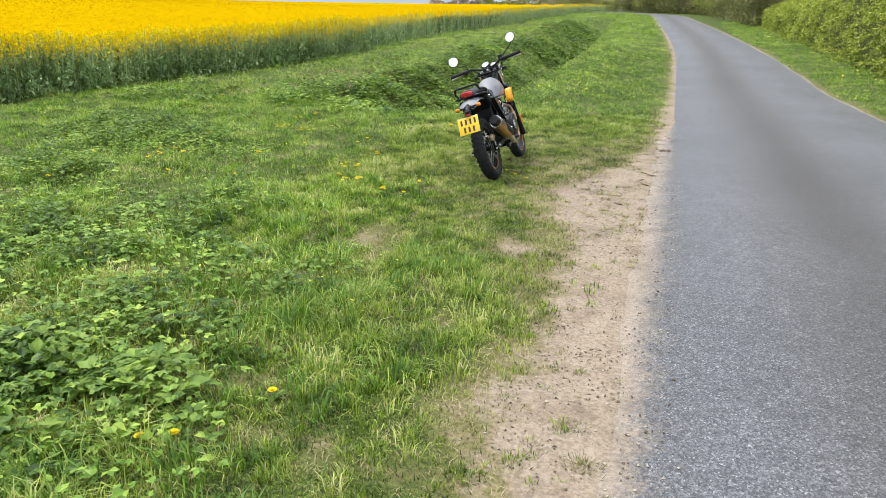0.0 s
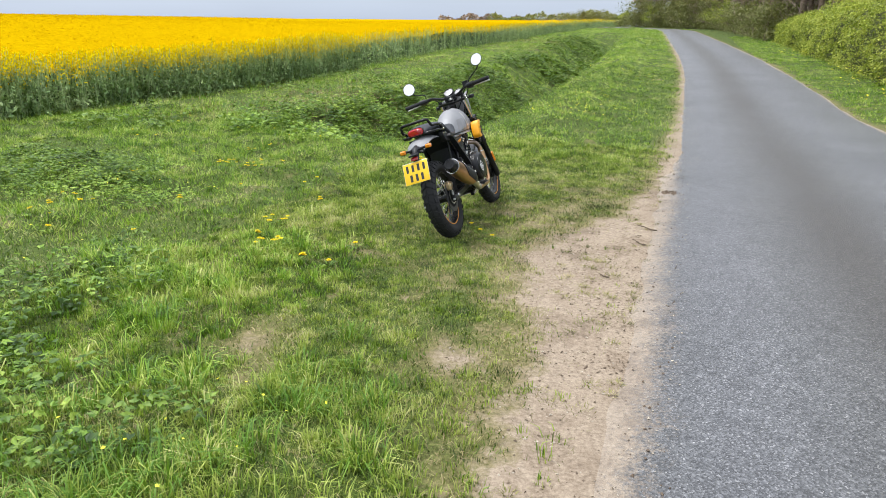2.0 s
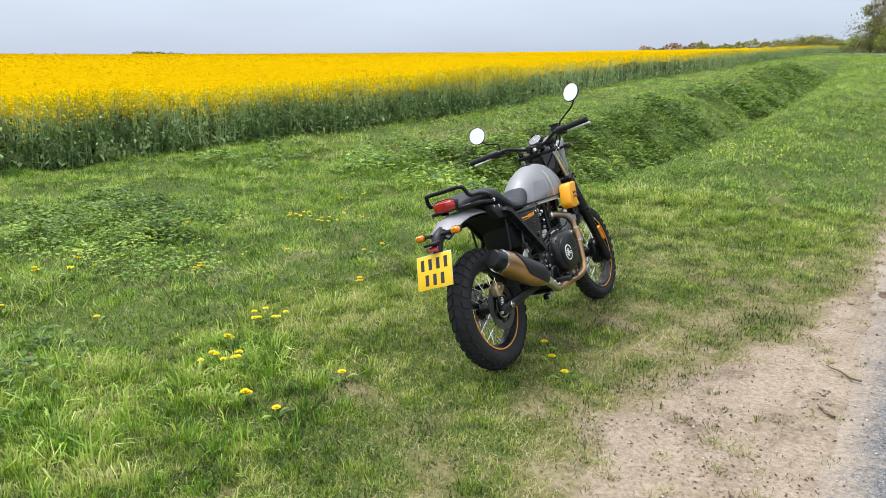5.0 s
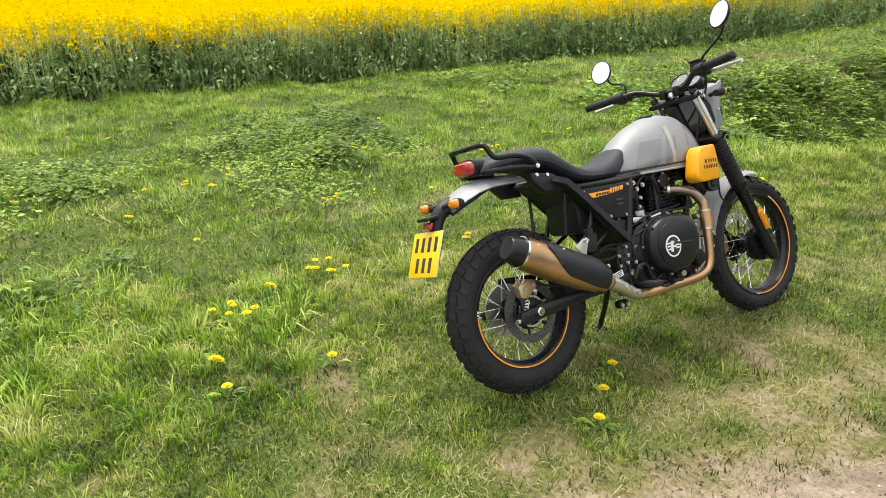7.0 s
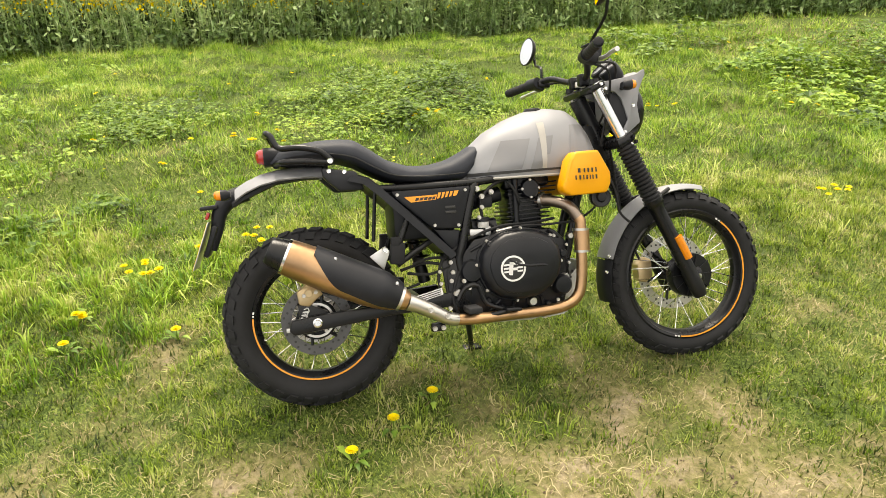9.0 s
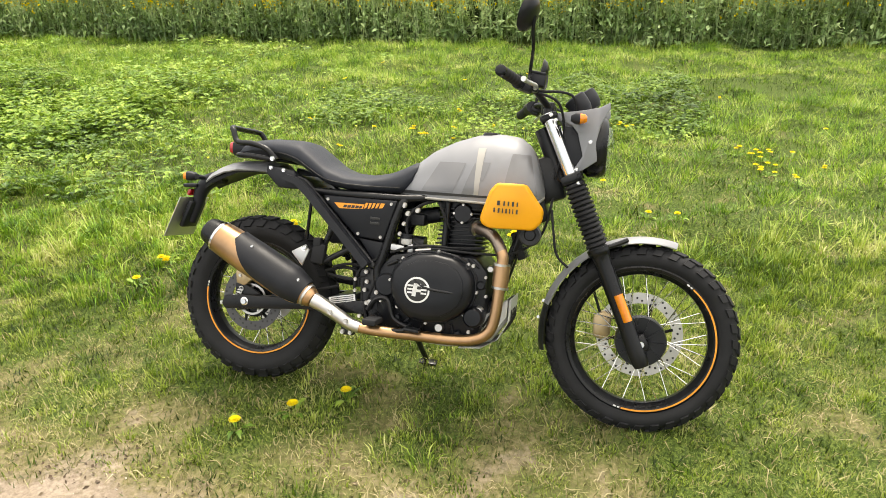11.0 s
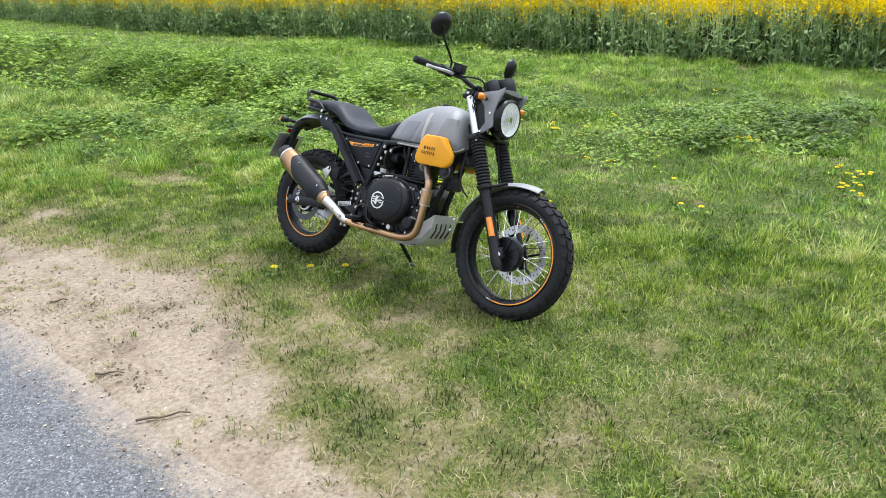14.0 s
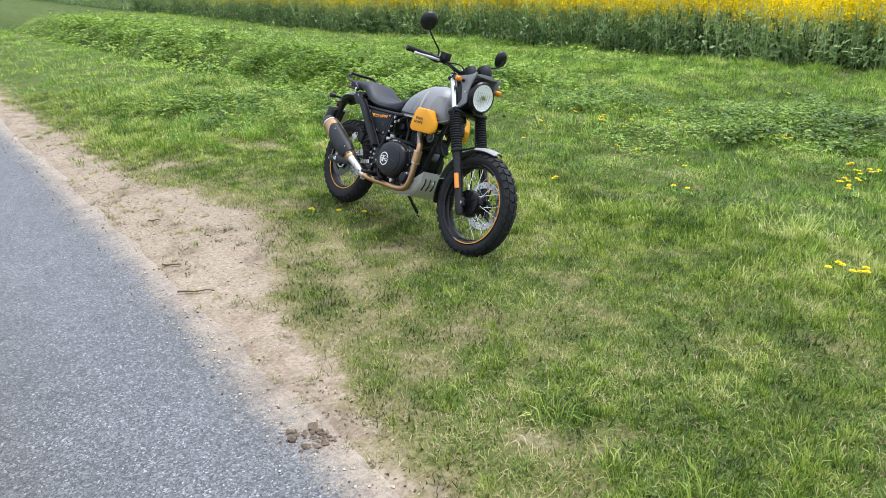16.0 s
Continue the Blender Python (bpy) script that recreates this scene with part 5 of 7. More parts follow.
def wheel(name, x, R, half, stripe_r, seed, pitches):
    """Spoked wheel: rim with coloured stripes, tyre, hub and thirty-six crossed spokes."""
    f = stripe_r + 0.008
    rim_prof = [(f, -0.037), (f - 0.006, -0.041), (f - 0.016, -0.037), (f - 0.019, -0.026), (f - 0.032, -0.014), (f - 0.034, 0), (f - 0.032, 0.014), (f - 0.019, 0.026), (f - 0.016, 0.037), (f - 0.006, 0.041), (f, 0.037), (f - 0.010, 0.03), (f - 0.02, 0), (f - 0.010, -0.03)]
    rim = part(name, lathe(rim_prof, 72, closed=True), BLACK, bike, "black spoked wheel with orange rim stripes")
    rim.matrix_local = pose(x, 0, 0)
    tyre(name.replace("wheel", "tyre"), x, R, half, f - 0.004, pitches)
    for side in (-1, 1):
        lo, hi = (-1.75, 0.88) if x > 1 else (-3.25, -0.08)
        for a0, a1 in ((lo, hi), (lo - 0.05, lo - 0.02), (lo - 0.11, lo - 0.07), (hi + 0.02, hi + 0.05), (hi + 0.07, hi + 0.11)):
            part("rim_stripe", arc_strip(stripe_r - 0.002, side * 0.0412 - (0.0015 if side < 0 else 0), a0, a1, 0.0055, 90), ORANGE if a1 - a0 > 1 else WHITE, rim)
    hub = [(0.0, -0.075), (0.014, -0.075), (0.018, -0.062), (0.048, -0.058), (0.052, -0.05), (0.034, -0.042), (0.030, 0), (0.034, 0.042), (0.052, 0.05), (0.048, 0.058), (0.018, 0.062), (0.014, 0.075), (0.0, 0.075)]
    part("hub", lathe(hub, 32), BLACK, rim)
    first = None
    for k in range(36):
        side = -1 if k % 2 else 1
        a = 2 * math.pi * k / 36
        cross = 0.62 if (k // 2) % 2 else -0.62
        p = Vector((0.047 * math.cos(a + cross), side * 0.053, 0.047 * math.sin(a + cross)))
        q = Vector(((f - 0.033) * math.cos(a), side * 0.008, (f - 0.033) * math.sin(a)))
        part("spoke", tube((p, q), 0.0019, 5), CHROME, rim)
    return rim


rear = wheel("rear_wheel", 0.0, 0.318, 0.060, 0.216, 1, 34)
front = wheel("front_wheel", 1.43, 0.327, 0.050, 0.247, 2, 36)


def disc(outer, inner, y, holes, parent, arms, metal=None):
    """A drilled brake disc with its carrier."""
    ring = lathe([(outer, y - 0.002), (outer, y + 0.002), (inner, y + 0.002), (inner, y - 0.002)], 64, closed=True)
    d = part("brake_disc", ring, metal or STEEL, parent, "drilled steel brake disc")
    dots = []
    for k in range(holes):
        a = 2 * math.pi * k / holes
        r = inner + (outer - inner) * (0.25 + 0.25 * (k % 3))
        for e in (-0.0026, 0.0026):
            dots.append(lathe([(0.0, y + e), (0.0042, y + e)], 8, at=(r * math.cos(a), 0, r * math.sin(a))))
    part("drilling", merged(*dots), INK, d)
    spider = [tube(((0.04 * math.cos(a), y, 0.04 * math.sin(a)), (inner * 1.04 * math.cos(a + 0.25), y, inner * 1.04 * math.sin(a + 0.25))), 0.006, 6) for a in (2 * math.pi * k / arms for k in range(arms))]
    for arm in spider:
        part("disc_arm", arm, BLACK, parent)


disc(0.120, 0.085, -0.078, 36, rear, 6, DISC_DARK)
disc(0.150, 0.112, 0.072, 48, front, 6)
ribs = [box((0.07, 0.005, 0.006), (0.048 * math.cos(a), -0.079, 0.048 * math.sin(a)), (0, -math.degrees(a), 0), 0) for a in (2 * math.pi * k / 10 for k in range(10))]
part("hub_cover", merged(lathe([(0, -0.07), (0.03, -0.075), (0.082, -0.075), (0.086, -0.065), (0.086, -0.03), (0, -0.03)], 40)), BLACK, front, "ribbed black hub cover")
for rib in ribs:
    part("hub_rib", rib, BLACK, front)
part("axle_nut", merged(lathe([(0, -0.128), (0.010, -0.128), (0.011, -0.118), (0.019, -0.116), (0.019, -0.105), (0, -0.105)], 12)), CHROME, front)
part("hub_flange", lathe([(0.030, -0.058), (0.066, -0.060), (0.070, -0.066), (0.064, -0.072), (0.030, -0.074)], 36), BLACK, rear)
part("sensor_ring", lathe([(0.052, -0.084), (0.060, -0.084), (0.060, -0.087), (0.052, -0.087)], 36, closed=True), STEEL, rear, "toothed sensor ring")
for k_ in range(5):
    a = 2 * math.pi * k_ / 5 + 0.3
    part("disc_bolt", bolt((0.048 * math.cos(a), -0.080, 0.048 * math.sin(a)), 0.006, 0.006), STEEL, rear)
part("axle_nut", merged(lathe([(0, -0.152), (0.010, -0.152), (0.011, -0.146), (0.016, -0.144), (0.016, -0.13), (0, -0.13)], 12)), CHROME, rear)
part("sprocket", lathe([(0.105, 0.07), (0.105, 0.075), (0.07, 0.077), (0.04, 0.075), (0.04, 0.07)], 40, closed=True), STEEL, rear)

# swingarm, rear brake
for y in (-0.128, 0.128):
    part("swingarm", plate([(-0.095, -0.018), (-0.085, 0.014), (0.0, 0.024), (0.26, 0.036), (0.47, 0.05), (0.48, 0.0), (0.25, -0.006), (0.0, -0.028), (-0.08, -0.036)], y - 0.014, y + 0.014, 0.006), BLACK, bike, "black box-section swingarm")
part("swingarm_bridge", box((0.06, 0.25, 0.05), (0.34, 0, 0.02), (0, 0, 0), 0.01), BLACK, bike)
for y in (-0.128, 0.128):
    part("axle_adjuster", box((0.012, 0.018, 0.014), (-0.098, y, -0.016), bevel=0.002), ALLOY, bike)
caliper = part("rear_caliper", merged(plate([(-0.055, 0.06), (-0.06, 0.105), (-0.025, 0.128), (0.02, 0.118), (0.03, 0.09), (0.0, 0.07), (-0.02, 0.05)], -0.112, -0.062, 0.008), lathe([(0, -0.116), (0.013, -0.116), (0.015, -0.11), (0, -0.11)], 14, at=(-0.02, 0, 0.098))), GOLD, bike, "gold brake caliper")
for x, z in ((-0.036, 0.092), (0.004, 0.100)):
    part("caliper_bolt", bolt((x, -0.113, z), 0.007, 0.008), STEEL, bike)
part("bleed_nipple", tube(((-0.045, -0.10, 0.115), (-0.052, -0.10, 0.135)), 0.004, 8), STEEL, bike)
part("brake_bracket", plate([(-0.05, -0.045), (-0.06, 0.06), (-0.02, 0.06), (0.04, 0.03), (0.03, -0.03)], -0.108, -0.094, 0.004), BLACK, bike)
coil = [(0.0 + 0.012 * math.cos(t * 2.2) - 0.05 + t * 0.0016, -0.112 + 0.0 * t, 0.0 + t * 0.0036 + 0.006 * math.sin(t * 2.2)) for t in range(14)]
part("brake_hose", tube(((0.02, -0.105, 0.1), (0.10, -0.12, 0.075), (0.22, -0.12, 0.06), (0.36, -0.12, 0.09)), 0.005, 6), RUBBER, bike)
part("sensor_cable", tube(coil, 0.0022, 5, 3), WHITE, bike)

# fork, 24.8 degrees of rake
def fork(z, y=0.0, ahead=0.0):
    return (1.165 + 0.462 * (0.517 - z) + ahead, y, z)


for y in (-0.112, 0.112):
    part("fork_stanchion", tube((fork(0.74, y), fork(0.28, y)), 0.0205, 16), CHROME, bike, "polished fork tube")
    pleats = []
    for k in range(15):
        z0 = 0.512 - 0.0145 * k
        pleats += [(z0, 0.029), (z0 - 0.005, 0.0355), (z0 - 0.0095, 0.0355), (z0 - 0.013, 0.027)]
    part("fork_gaiter", tube([fork(z, y) for z, _ in pleats], [q for _, q in pleats], 18, 1), RUBBER, bike, "pleated rubber fork gaiter")
    part("fork_slider", tube((fork(0.305, y), fork(0.29, y), fork(0.26, y), fork(0.10, y), fork(-0.035, y), fork(-0.075, y)), (0.038, 0.037, 0.0285, 0.0275, 0.03, 0.024), 18, 4), BLACK, bike, "satin black fork leg")
    side = -1 if y < 0 else 1
    part("axle_clamp", box((0.055, 0.034, 0.06), (1.425, y * 0.98, 0.0), (0, -24.8, 0), 0.012), BLACK, bike)
    refl = tube((fork(0.16, y + side * 0.027, 0.012), fork(0.075, y + side * 0.027, 0.012)), 0.0155, 12)
    part("side_reflector", refl, AMBER, bike, "orange side reflector")
part("lower_yoke", merged(box((0.075, 0.29, 0.036), fork(0.528), (0, -24.8, 0), 0.012), *[bolt((fork(zz, 0)[0] + 0.03, -0.146, zz), 0.008) for zz in (0.52, 0.54)]), BLACK, bike)
part("upper_yoke", merged(box((0.062, 0.27, 0.026), fork(0.728), (0, -24.8, 0), 0.010), *[lathe([(0, 0.018), (0.016, 0.018), (0.018, 0), (0, 0)], 14, axis="Z", at=fork(0.738, yy)) for yy in (-0.112, 0.112)]), BLACK, bike)
for zz, dx in ((0.735, 0.012), (0.718, 0.020), (0.535, 0.01), (0.515, 0.018)):
    part("fork_bolt", bolt((fork(zz, 0)[0] + dx, -0.1365, zz), 0.0075), CHROME, bike)
part("steering_head", merged(tube((fork(0.70, 0, -0.04), fork(0.52, 0, -0.04)), 0.032, 16), box((0.12, 0.06, 0.16), (1.06, 0, 0.52), (0, -20, 0), 0.015)), BLACK, bike)
part("front_caliper", plate([(1.27, -0.02), (1.265, 0.05), (1.30, 0.075), (1.33, 0.06), (1.33, -0.01), (1.30, -0.03)], 0.045, 0.10, 0.008), GOLD, bike)
part("front_brake_hose", tube((fork(0.52, 0.05, 0.02), fork(0.3, 0.085, -0.04), (1.24, 0.08, 0.2), (1.29, 0.07, 0.06)), 0.005, 6), RUBBER, bike)


# front mudguard
def guard(r, a0, a1, half, steps, thick=0.003, flare=0.0, drop=0.014):
    rings = []
    for i in range(steps + 1):
        a = a0 + (a1 - a0) * i / steps
        w = half * (1 - flare * (i / steps) ** 6)
        sec = []
        for v in np.linspace(-1, 1, 9):
            sec.append((r - drop * v * v * v * v - 0.006 * v * v, v * w))
        ring = [(1.43 + (q) * math.cos(a), y, q * math.sin(a)) for q, y in sec] + [(1.43 + (q - thick) * math.cos(a), y * 0.97, (q - thick) * math.sin(a)) for q, y in sec[::-1]]
        rings.append(ring)
    return loft(rings)


mud = part("front_mudguard", guard(0.352, radians(164), radians(74), 0.066, 26, flare=0.5), SILVER, bike, "silver front mudguard")
part("mud_flap", guard(0.350, radians(192), radians(165), 0.062, 10), PLASTIC, mud, "black plastic mud flap")
for y in (-0.078, 0.078):
    part("mudguard_stay", tube((fork(0.30, y * 1.25), (1.31, y, 0.315), (1.36, y * 0.8, 0.338)), 0.008, 8), BLACK, mud)
part("mudguard_bolts", merged(*[bolt((1.43 - 0.352 * math.cos(a), -0.066, 0.345 * math.sin(a)), 0.006) for a in (radians(18), radians(8))]), CHROME, mud)

# tank
TANK_X = (0.545, 0.57, 0.605, 0.66, 0.74, 0.82, 0.90, 0.97, 1.01, 1.04, 1.06, 1.068)
TANK_TOP = (0.490, 0.525, 0.556, 0.600, 0.640, 0.666, 0.674, 0.664, 0.634, 0.585, 0.525, 0.480)
TANK_HALF = (0.050, 0.075, 0.096, 0.116, 0.131, 0.140, 0.143, 0.140, 0.132, 0.120, 0.102, 0.080)
TANK_LOW = (0.440, 0.436, 0.434, 0.433, 0.432, 0.431, 0.430, 0.431, 0.434, 0.440, 0.450, 0.462)


def tank_half_width(x, z):
    top, half, low = (float(np.interp(x, TANK_X, q)) for q in (TANK_TOP, TANK_HALF, TANK_LOW))
    v = min(1.0, max(0.0, (z - low) / (top - low)))
    body = (1 - v ** 2.6) ** 0.5 if v < 1 else 0
    knee = 1 - 0.10 * math.exp(-((x - 0.66) / 0.07) ** 2) * math.exp(-((v - 0.45) / 0.3) ** 2)
    return half * body * knee * (0.93 + 0.07 * min(1, v * 5))


rings = []
for x in np.linspace(0.545, 1.068, 34):
    top, low = float(np.interp(x, TANK_X, TANK_TOP)), float(np.interp(x, TANK_X, TANK_LOW))
    vs = [0.0, 0.06, 0.14, 0.24, 0.36, 0.48, 0.6, 0.7, 0.79, 0.87, 0.93, 0.97, 0.993]
    right_ = [(x, -tank_half_width(x, low + v * (top - low)), low + v * (top - low)) for v in vs]
    left_ = [(a, -b, c) for a, b, c in right_[::-1]]
    rings.append(right_ + [(x, 0, top)] + left_)
tank = part("fuel_tank", loft(rings), SILVER, bike, "silver-grey teardrop fuel tank with darker grey graphic")
for side in (-1, 1):
    def skin(name, corners, material, steps=10, lift=0.0012):
        """A decal laid on the tank's flank: a four-cornered patch in x and z."""
        bm = bmesh.new()
        a, b, c, d = (Vector((p[0], 0, p[1])) for p in corners)
        g = []
        for i in range(steps + 1):
            row = []
            for j in range(steps + 1):
                u, v = i / steps, j / steps
                p = (a * (1 - u) + b * u) * (1 - v) + (d * (1 - u) + c * u) * v
                row.append(bm.verts.new((p.x, side * (tank_half_width(p.x, p.z) + lift), p.z + lift * 0.5)))
            g.append(row)
        for i in range(steps):
            for j in range(steps):
                bm.faces.new((g[i][j], g[i + 1][j], g[i + 1][j + 1], g[i][j + 1]))
        part(name, bm, material, tank)

    skin("graphic", ((0.64, 0.455), (0.76, 0.455), (0.80, 0.56), (0.70, 0.56)), GRAPHITE)
    skin("graphic", ((0.83, 0.50), (0.865, 0.50), (0.885, 0.565), (0.85, 0.565)), GRAPHITE)
    skin("graphic", ((0.79, 0.45), (0.83, 0.45), (0.87, 0.56), (0.83, 0.56)), GRAPHITE)
    skin("graphic", ((0.93, 0.445), (1.05, 0.462), (1.015, 0.60), (0.955, 0.60)), GRAPHITE)
    skin("pale_stripe", ((0.835, 0.445), (0.85, 0.445), (0.862, 0.615), (0.835, 0.615)), PALE, lift=0.0017)
    skin("trim_line", ((0.57, 0.441), (1.04, 0.444), (1.04, 0.449), (0.57, 0.453)), INK, 16, 0.002)
part("tank_seam", tube([(x, -float(np.interp(x, TANK_X, TANK_HALF)) * 0.92, float(np.interp(x, TANK_X, TANK_LOW)) - 0.003) for x in TANK_X], 0.005, 8, 2), PALE, tank)
part("filler_cap", lathe([(0.0, 0.012), (0.028, 0.011), (0.032, 0.006), (0.033, 0)], 24, axis="Z", at=(0.86, 0, 0.665)), BLACK, tank, "black filler cap")

# yellow side pods
POD = [(0.925, 0.498), (1.018, 0.499), (1.042, 0.466), (1.080, 0.418), (1.077, 0.378), (1.052, 0.348), (0.905, 0.347), (0.880, 0.360), (0.874, 0.380), (0.902, 0.47)]
for side in (-1, 1):
    bm = plate([(x - (0.03 if side > 0 else 0.0), z) for x, z in POD], side * 0.145, side * 0.212, 0.016)
    for v in bm.verts:
        if abs(v.co.y) > 0.178:
            v.co.y += side * 0.010 * (1 - ((v.co.x - 0.97) / 0.1) ** 2)
            v.co.y -= side * max(0, v.co.x - 1.0) * 0.55
    if side > 0:
        bm.transform(Matrix.Translation((0, -0.03, 0)))
    pod = part("side_pod", bm, YELLOW, bike, "bright yellow moulded side panel")
    for zz, x0, widths in ((0.432, 0.925, (0.022, 0.012, 0.012, 0.014, 0.010)), (0.408, 0.917, (0.012, 0.014, 0.008, 0.012, 0.008, 0.008, 0.014))):
        x = x0
        for w in widths:
            h = 0.015
            part("mark", box((w * 0.42, 0.002, h), (x + w / 2 - (0.03 if side > 0 else 0.0), (-0.03 if side > 0 else 0.0) + side * (0.2200 - 0.3 * max(0, abs(x - 0.965) - 0.03) ** 1.2), zz - 0.02 * (x - x0)), bevel=0), INK, pod)
            x += w + 0.002

# seat
SEAT_X = (-0.10, -0.07, -0.02, 0.06, 0.13, 0.18, 0.22, 0.29, 0.36, 0.44, 0.51, 0.56, 0.60, 0.615)
SEAT_TOP = (0.560, 0.588, 0.603, 0.612, 0.612, 0.606, 0.580, 0.528, 0.503, 0.499, 0.512, 0.534, 0.556, 0.556)
SEAT_LOW = (0.545, 0.542, 0.540, 0.538, 0.528, 0.512, 0.488, 0.450, 0.438, 0.434, 0.434, 0.436, 0.470, 0.520)
SEAT_HALF = (0.060, 0.085, 0.110, 0.128, 0.136, 0.140, 0.142, 0.145, 0.140, 0.128, 0.112, 0.098, 0.088, 0.075)
rings = []
for x in np.linspace(-0.10, 0.615, 44):
    top, low, half = (float(np.interp(x, SEAT_X, q)) for q in (SEAT_TOP, SEAT_LOW, SEAT_HALF))
    ring = []
    for a in np.linspace(0, 2 * math.pi, 24, endpoint=False):
        c_, s_ = math.cos(a), math.sin(a)
        y = half * math.copysign(abs(c_) ** 0.5, c_)
        z = (top + low) / 2 + (top - low) / 2 * math.copysign(abs(s_) ** 0.62, s_)
        ring.append((x, y, z - 0.012 * (y / half) ** 2 * (s_ > 0)))
    rings.append(ring)
seat = part("seat", loft(rings), VINYL, bike, "charcoal vinyl stepped dual seat")
part("seat_seam", tube([(x, -float(np.interp(x, SEAT_X, SEAT_HALF)) * 0.985, float(np.interp(x, SEAT_X, SEAT_LOW)) + 0.024) for x in SEAT_X[3:-2]], 0.0022, 6, 3), INK, seat)

# grab rails, rear light, tail
for y in (-1, 1):
    part("grab_rail", tube(((0.10, y * 0.146, 0.530), (0.062, y * 0.150, 0.566), (0.0, y * 0.145, 0.583), (-0.068, y * 0.125, 0.588), (-0.092, y * 0.115, 0.628), (-0.105, y * 0.095, 0.640), (-0.110, 0.0, 0.640)), 0.0105, 10), BLACK, bike, "black tubular grab rail")
    part("grab_rail", tube(((0.10, y * 0.146, 0.528), (0.0, y * 0.142, 0.538), (-0.06, y * 0.125, 0.540), (-0.085, y * 0.06, 0.540)), 0.0105, 10), BLACK, bike)
    part("rail_bolt", bolt((0.092, y * 0.155, 0.533), 0.010, 0.008, y < 0), CHROME, bike)
    br = part("tail_bracket", plate([(0.062, 0.512), (0.175, 0.492), (0.20, 0.428), (0.115, 0.430), (0.065, 0.478)], y * 0.105, y * 0.150, 0.008), PLASTIC, bike, "black plastic bracket")
    part("bracket_bolt", bolt((0.085, y * 0.150, 0.500), 0.008, 0.006, y < 0), CHROME, br)
    part("bracket_bolt", bolt((0.135, y * 0.150, 0.494), 0.008, 0.006, y < 0), CHROME, br)
lamp = part("tail_lamp", loft([[(x, hw * math.copysign(abs(math.cos(a)) ** 0.6, math.cos(a)), 0.568 + hh * math.copysign(abs(math.sin(a)) ** 0.6, math.sin(a))) for a in np.linspace(0, 2 * math.pi, 20, endpoint=False)] for x, hw, hh in ((-0.05, 0.05, 0.028), (-0.10, 0.062, 0.032), (-0.122, 0.066, 0.033))]), PLASTIC, bike, "rear lamp in a black housing")
part("lens", loft([[(x, hw * math.copysign(abs(math.cos(a)) ** 0.6, math.cos(a)), 0.568 + hh * math.copysign(abs(math.sin(a)) ** 0.6, math.sin(a))) for a in np.linspace(0, 2 * math.pi, 20, endpoint=False)] for x, hw, hh in ((-0.118, 0.064, 0.030), (-0.138, 0.060, 0.026), (-0.148, 0.045, 0.018))]), RED, lamp, "red lamp lens")

TAIL = [(0.07, 0.522, 0.108), (0.0, 0.526, 0.107), (-0.08, 0.524, 0.102), (-0.14, 0.512, 0.095), (-0.19, 0.492, 0.084), (-0.228, 0.470, 0.068)]
rings = []
for x, z, h in TAIL:
    prof = [(h * v, -0.038 * abs(v) ** 2.0) for v in np.linspace(-1, 1, 13)]
    rings.append([(x, y, z + d) for y, d in prof] + [(x + 0.002, y * 0.96, z + d - 0.004) for y, d in prof[::-1]])
part("rear_mudguard", loft(rings), SILVER, bike, "silver rear mudguard")
rings = []
for x, z, h in [(0.06, 0.505, 0.082), (0.0, 0.506, 0.082), (-0.09, 0.498, 0.080), (-0.15, 0.474, 0.078), (-0.205, 0.450, 0.068), (-0.24, 0.43, 0.05)]:
    prof = [(h * v, -0.012 * abs(v) ** 2) for v in np.linspace(-1, 1, 9)]
    rings.append([(x, y, z + d) for y, d in prof] + [(x, y * 0.96, z + d - 0.012) for y, d in prof[::-1]])
part("tail_underside", loft(rings), PLASTIC, bike)
# inner mudguard: a black sheet hung along the frame's diagonal
rings = []
for x, z in [(0.15, 0.470), (0.20, 0.455), (0.245, 0.415), (0.33, 0.328), (0.42, 0.235), (0.475, 0.178)]:
    prof = [(0.095 - 0.275 * v, -0.012 * abs(2 * v - 1) ** 4) for v in np.linspace(0, 1, 9)]
    rings.append([(x + d * 0.7, y, z + d * 0.7) for y, d in prof] + [(x + 0.010, y * 0.99, z + 0.010) for y, d in prof[::-1]])
part("inner_mudguard", loft(rings), PLASTIC, bike, "black plastic inner mudguard")
part("battery_box", box((0.22, 0.20, 0.20), (0.40, 0, 0.34), (0, 0, 0), 0.02), PLASTIC, bike)

# number plate on its drooping carrier
carrier = part("plate_carrier", merged(tube(((-0.19, 0, 0.455), (-0.25, 0, 0.435), (-0.285, 0, 0.395), (-0.30, 0, 0.34), (-0.325, 0, 0.27)), (0.03, 0.03, 0.027, 0.022, 0.018), 10), box((0.018, 0.10, 0.11), (-0.322, 0, 0.30), (0, 22, 0), 0.006)), PLASTIC, bike, "black plastic plate carrier")
part("plate_lamp", box((0.06, 0.07, 0.014), (-0.318, 0, 0.413), (0, -4, 0), 0.005), PLASTIC, carrier)
part("reflector", box((0.012, 0.058, 0.026), (-0.325, 0, 0.386), (0, 22, 0), 0.004), RED, carrier, "red rear reflector")
number = part("number_plate", box((0.003, 0.205, 0.168), (-0.352, 0.008, 0.288), (0, 22, 1), 0.0012), ALLOY, carrier, "yellow number plate")
face = part("plate_face", box((0.0012, 0.201, 0.164), (-0.3545, 0.0077, 0.287), (0, 22, 1), 0.0005), PLATE_YELLOW, number)
tilt = pose(-0.3555, 0.0075, 0.2866, 0, 22, 1)
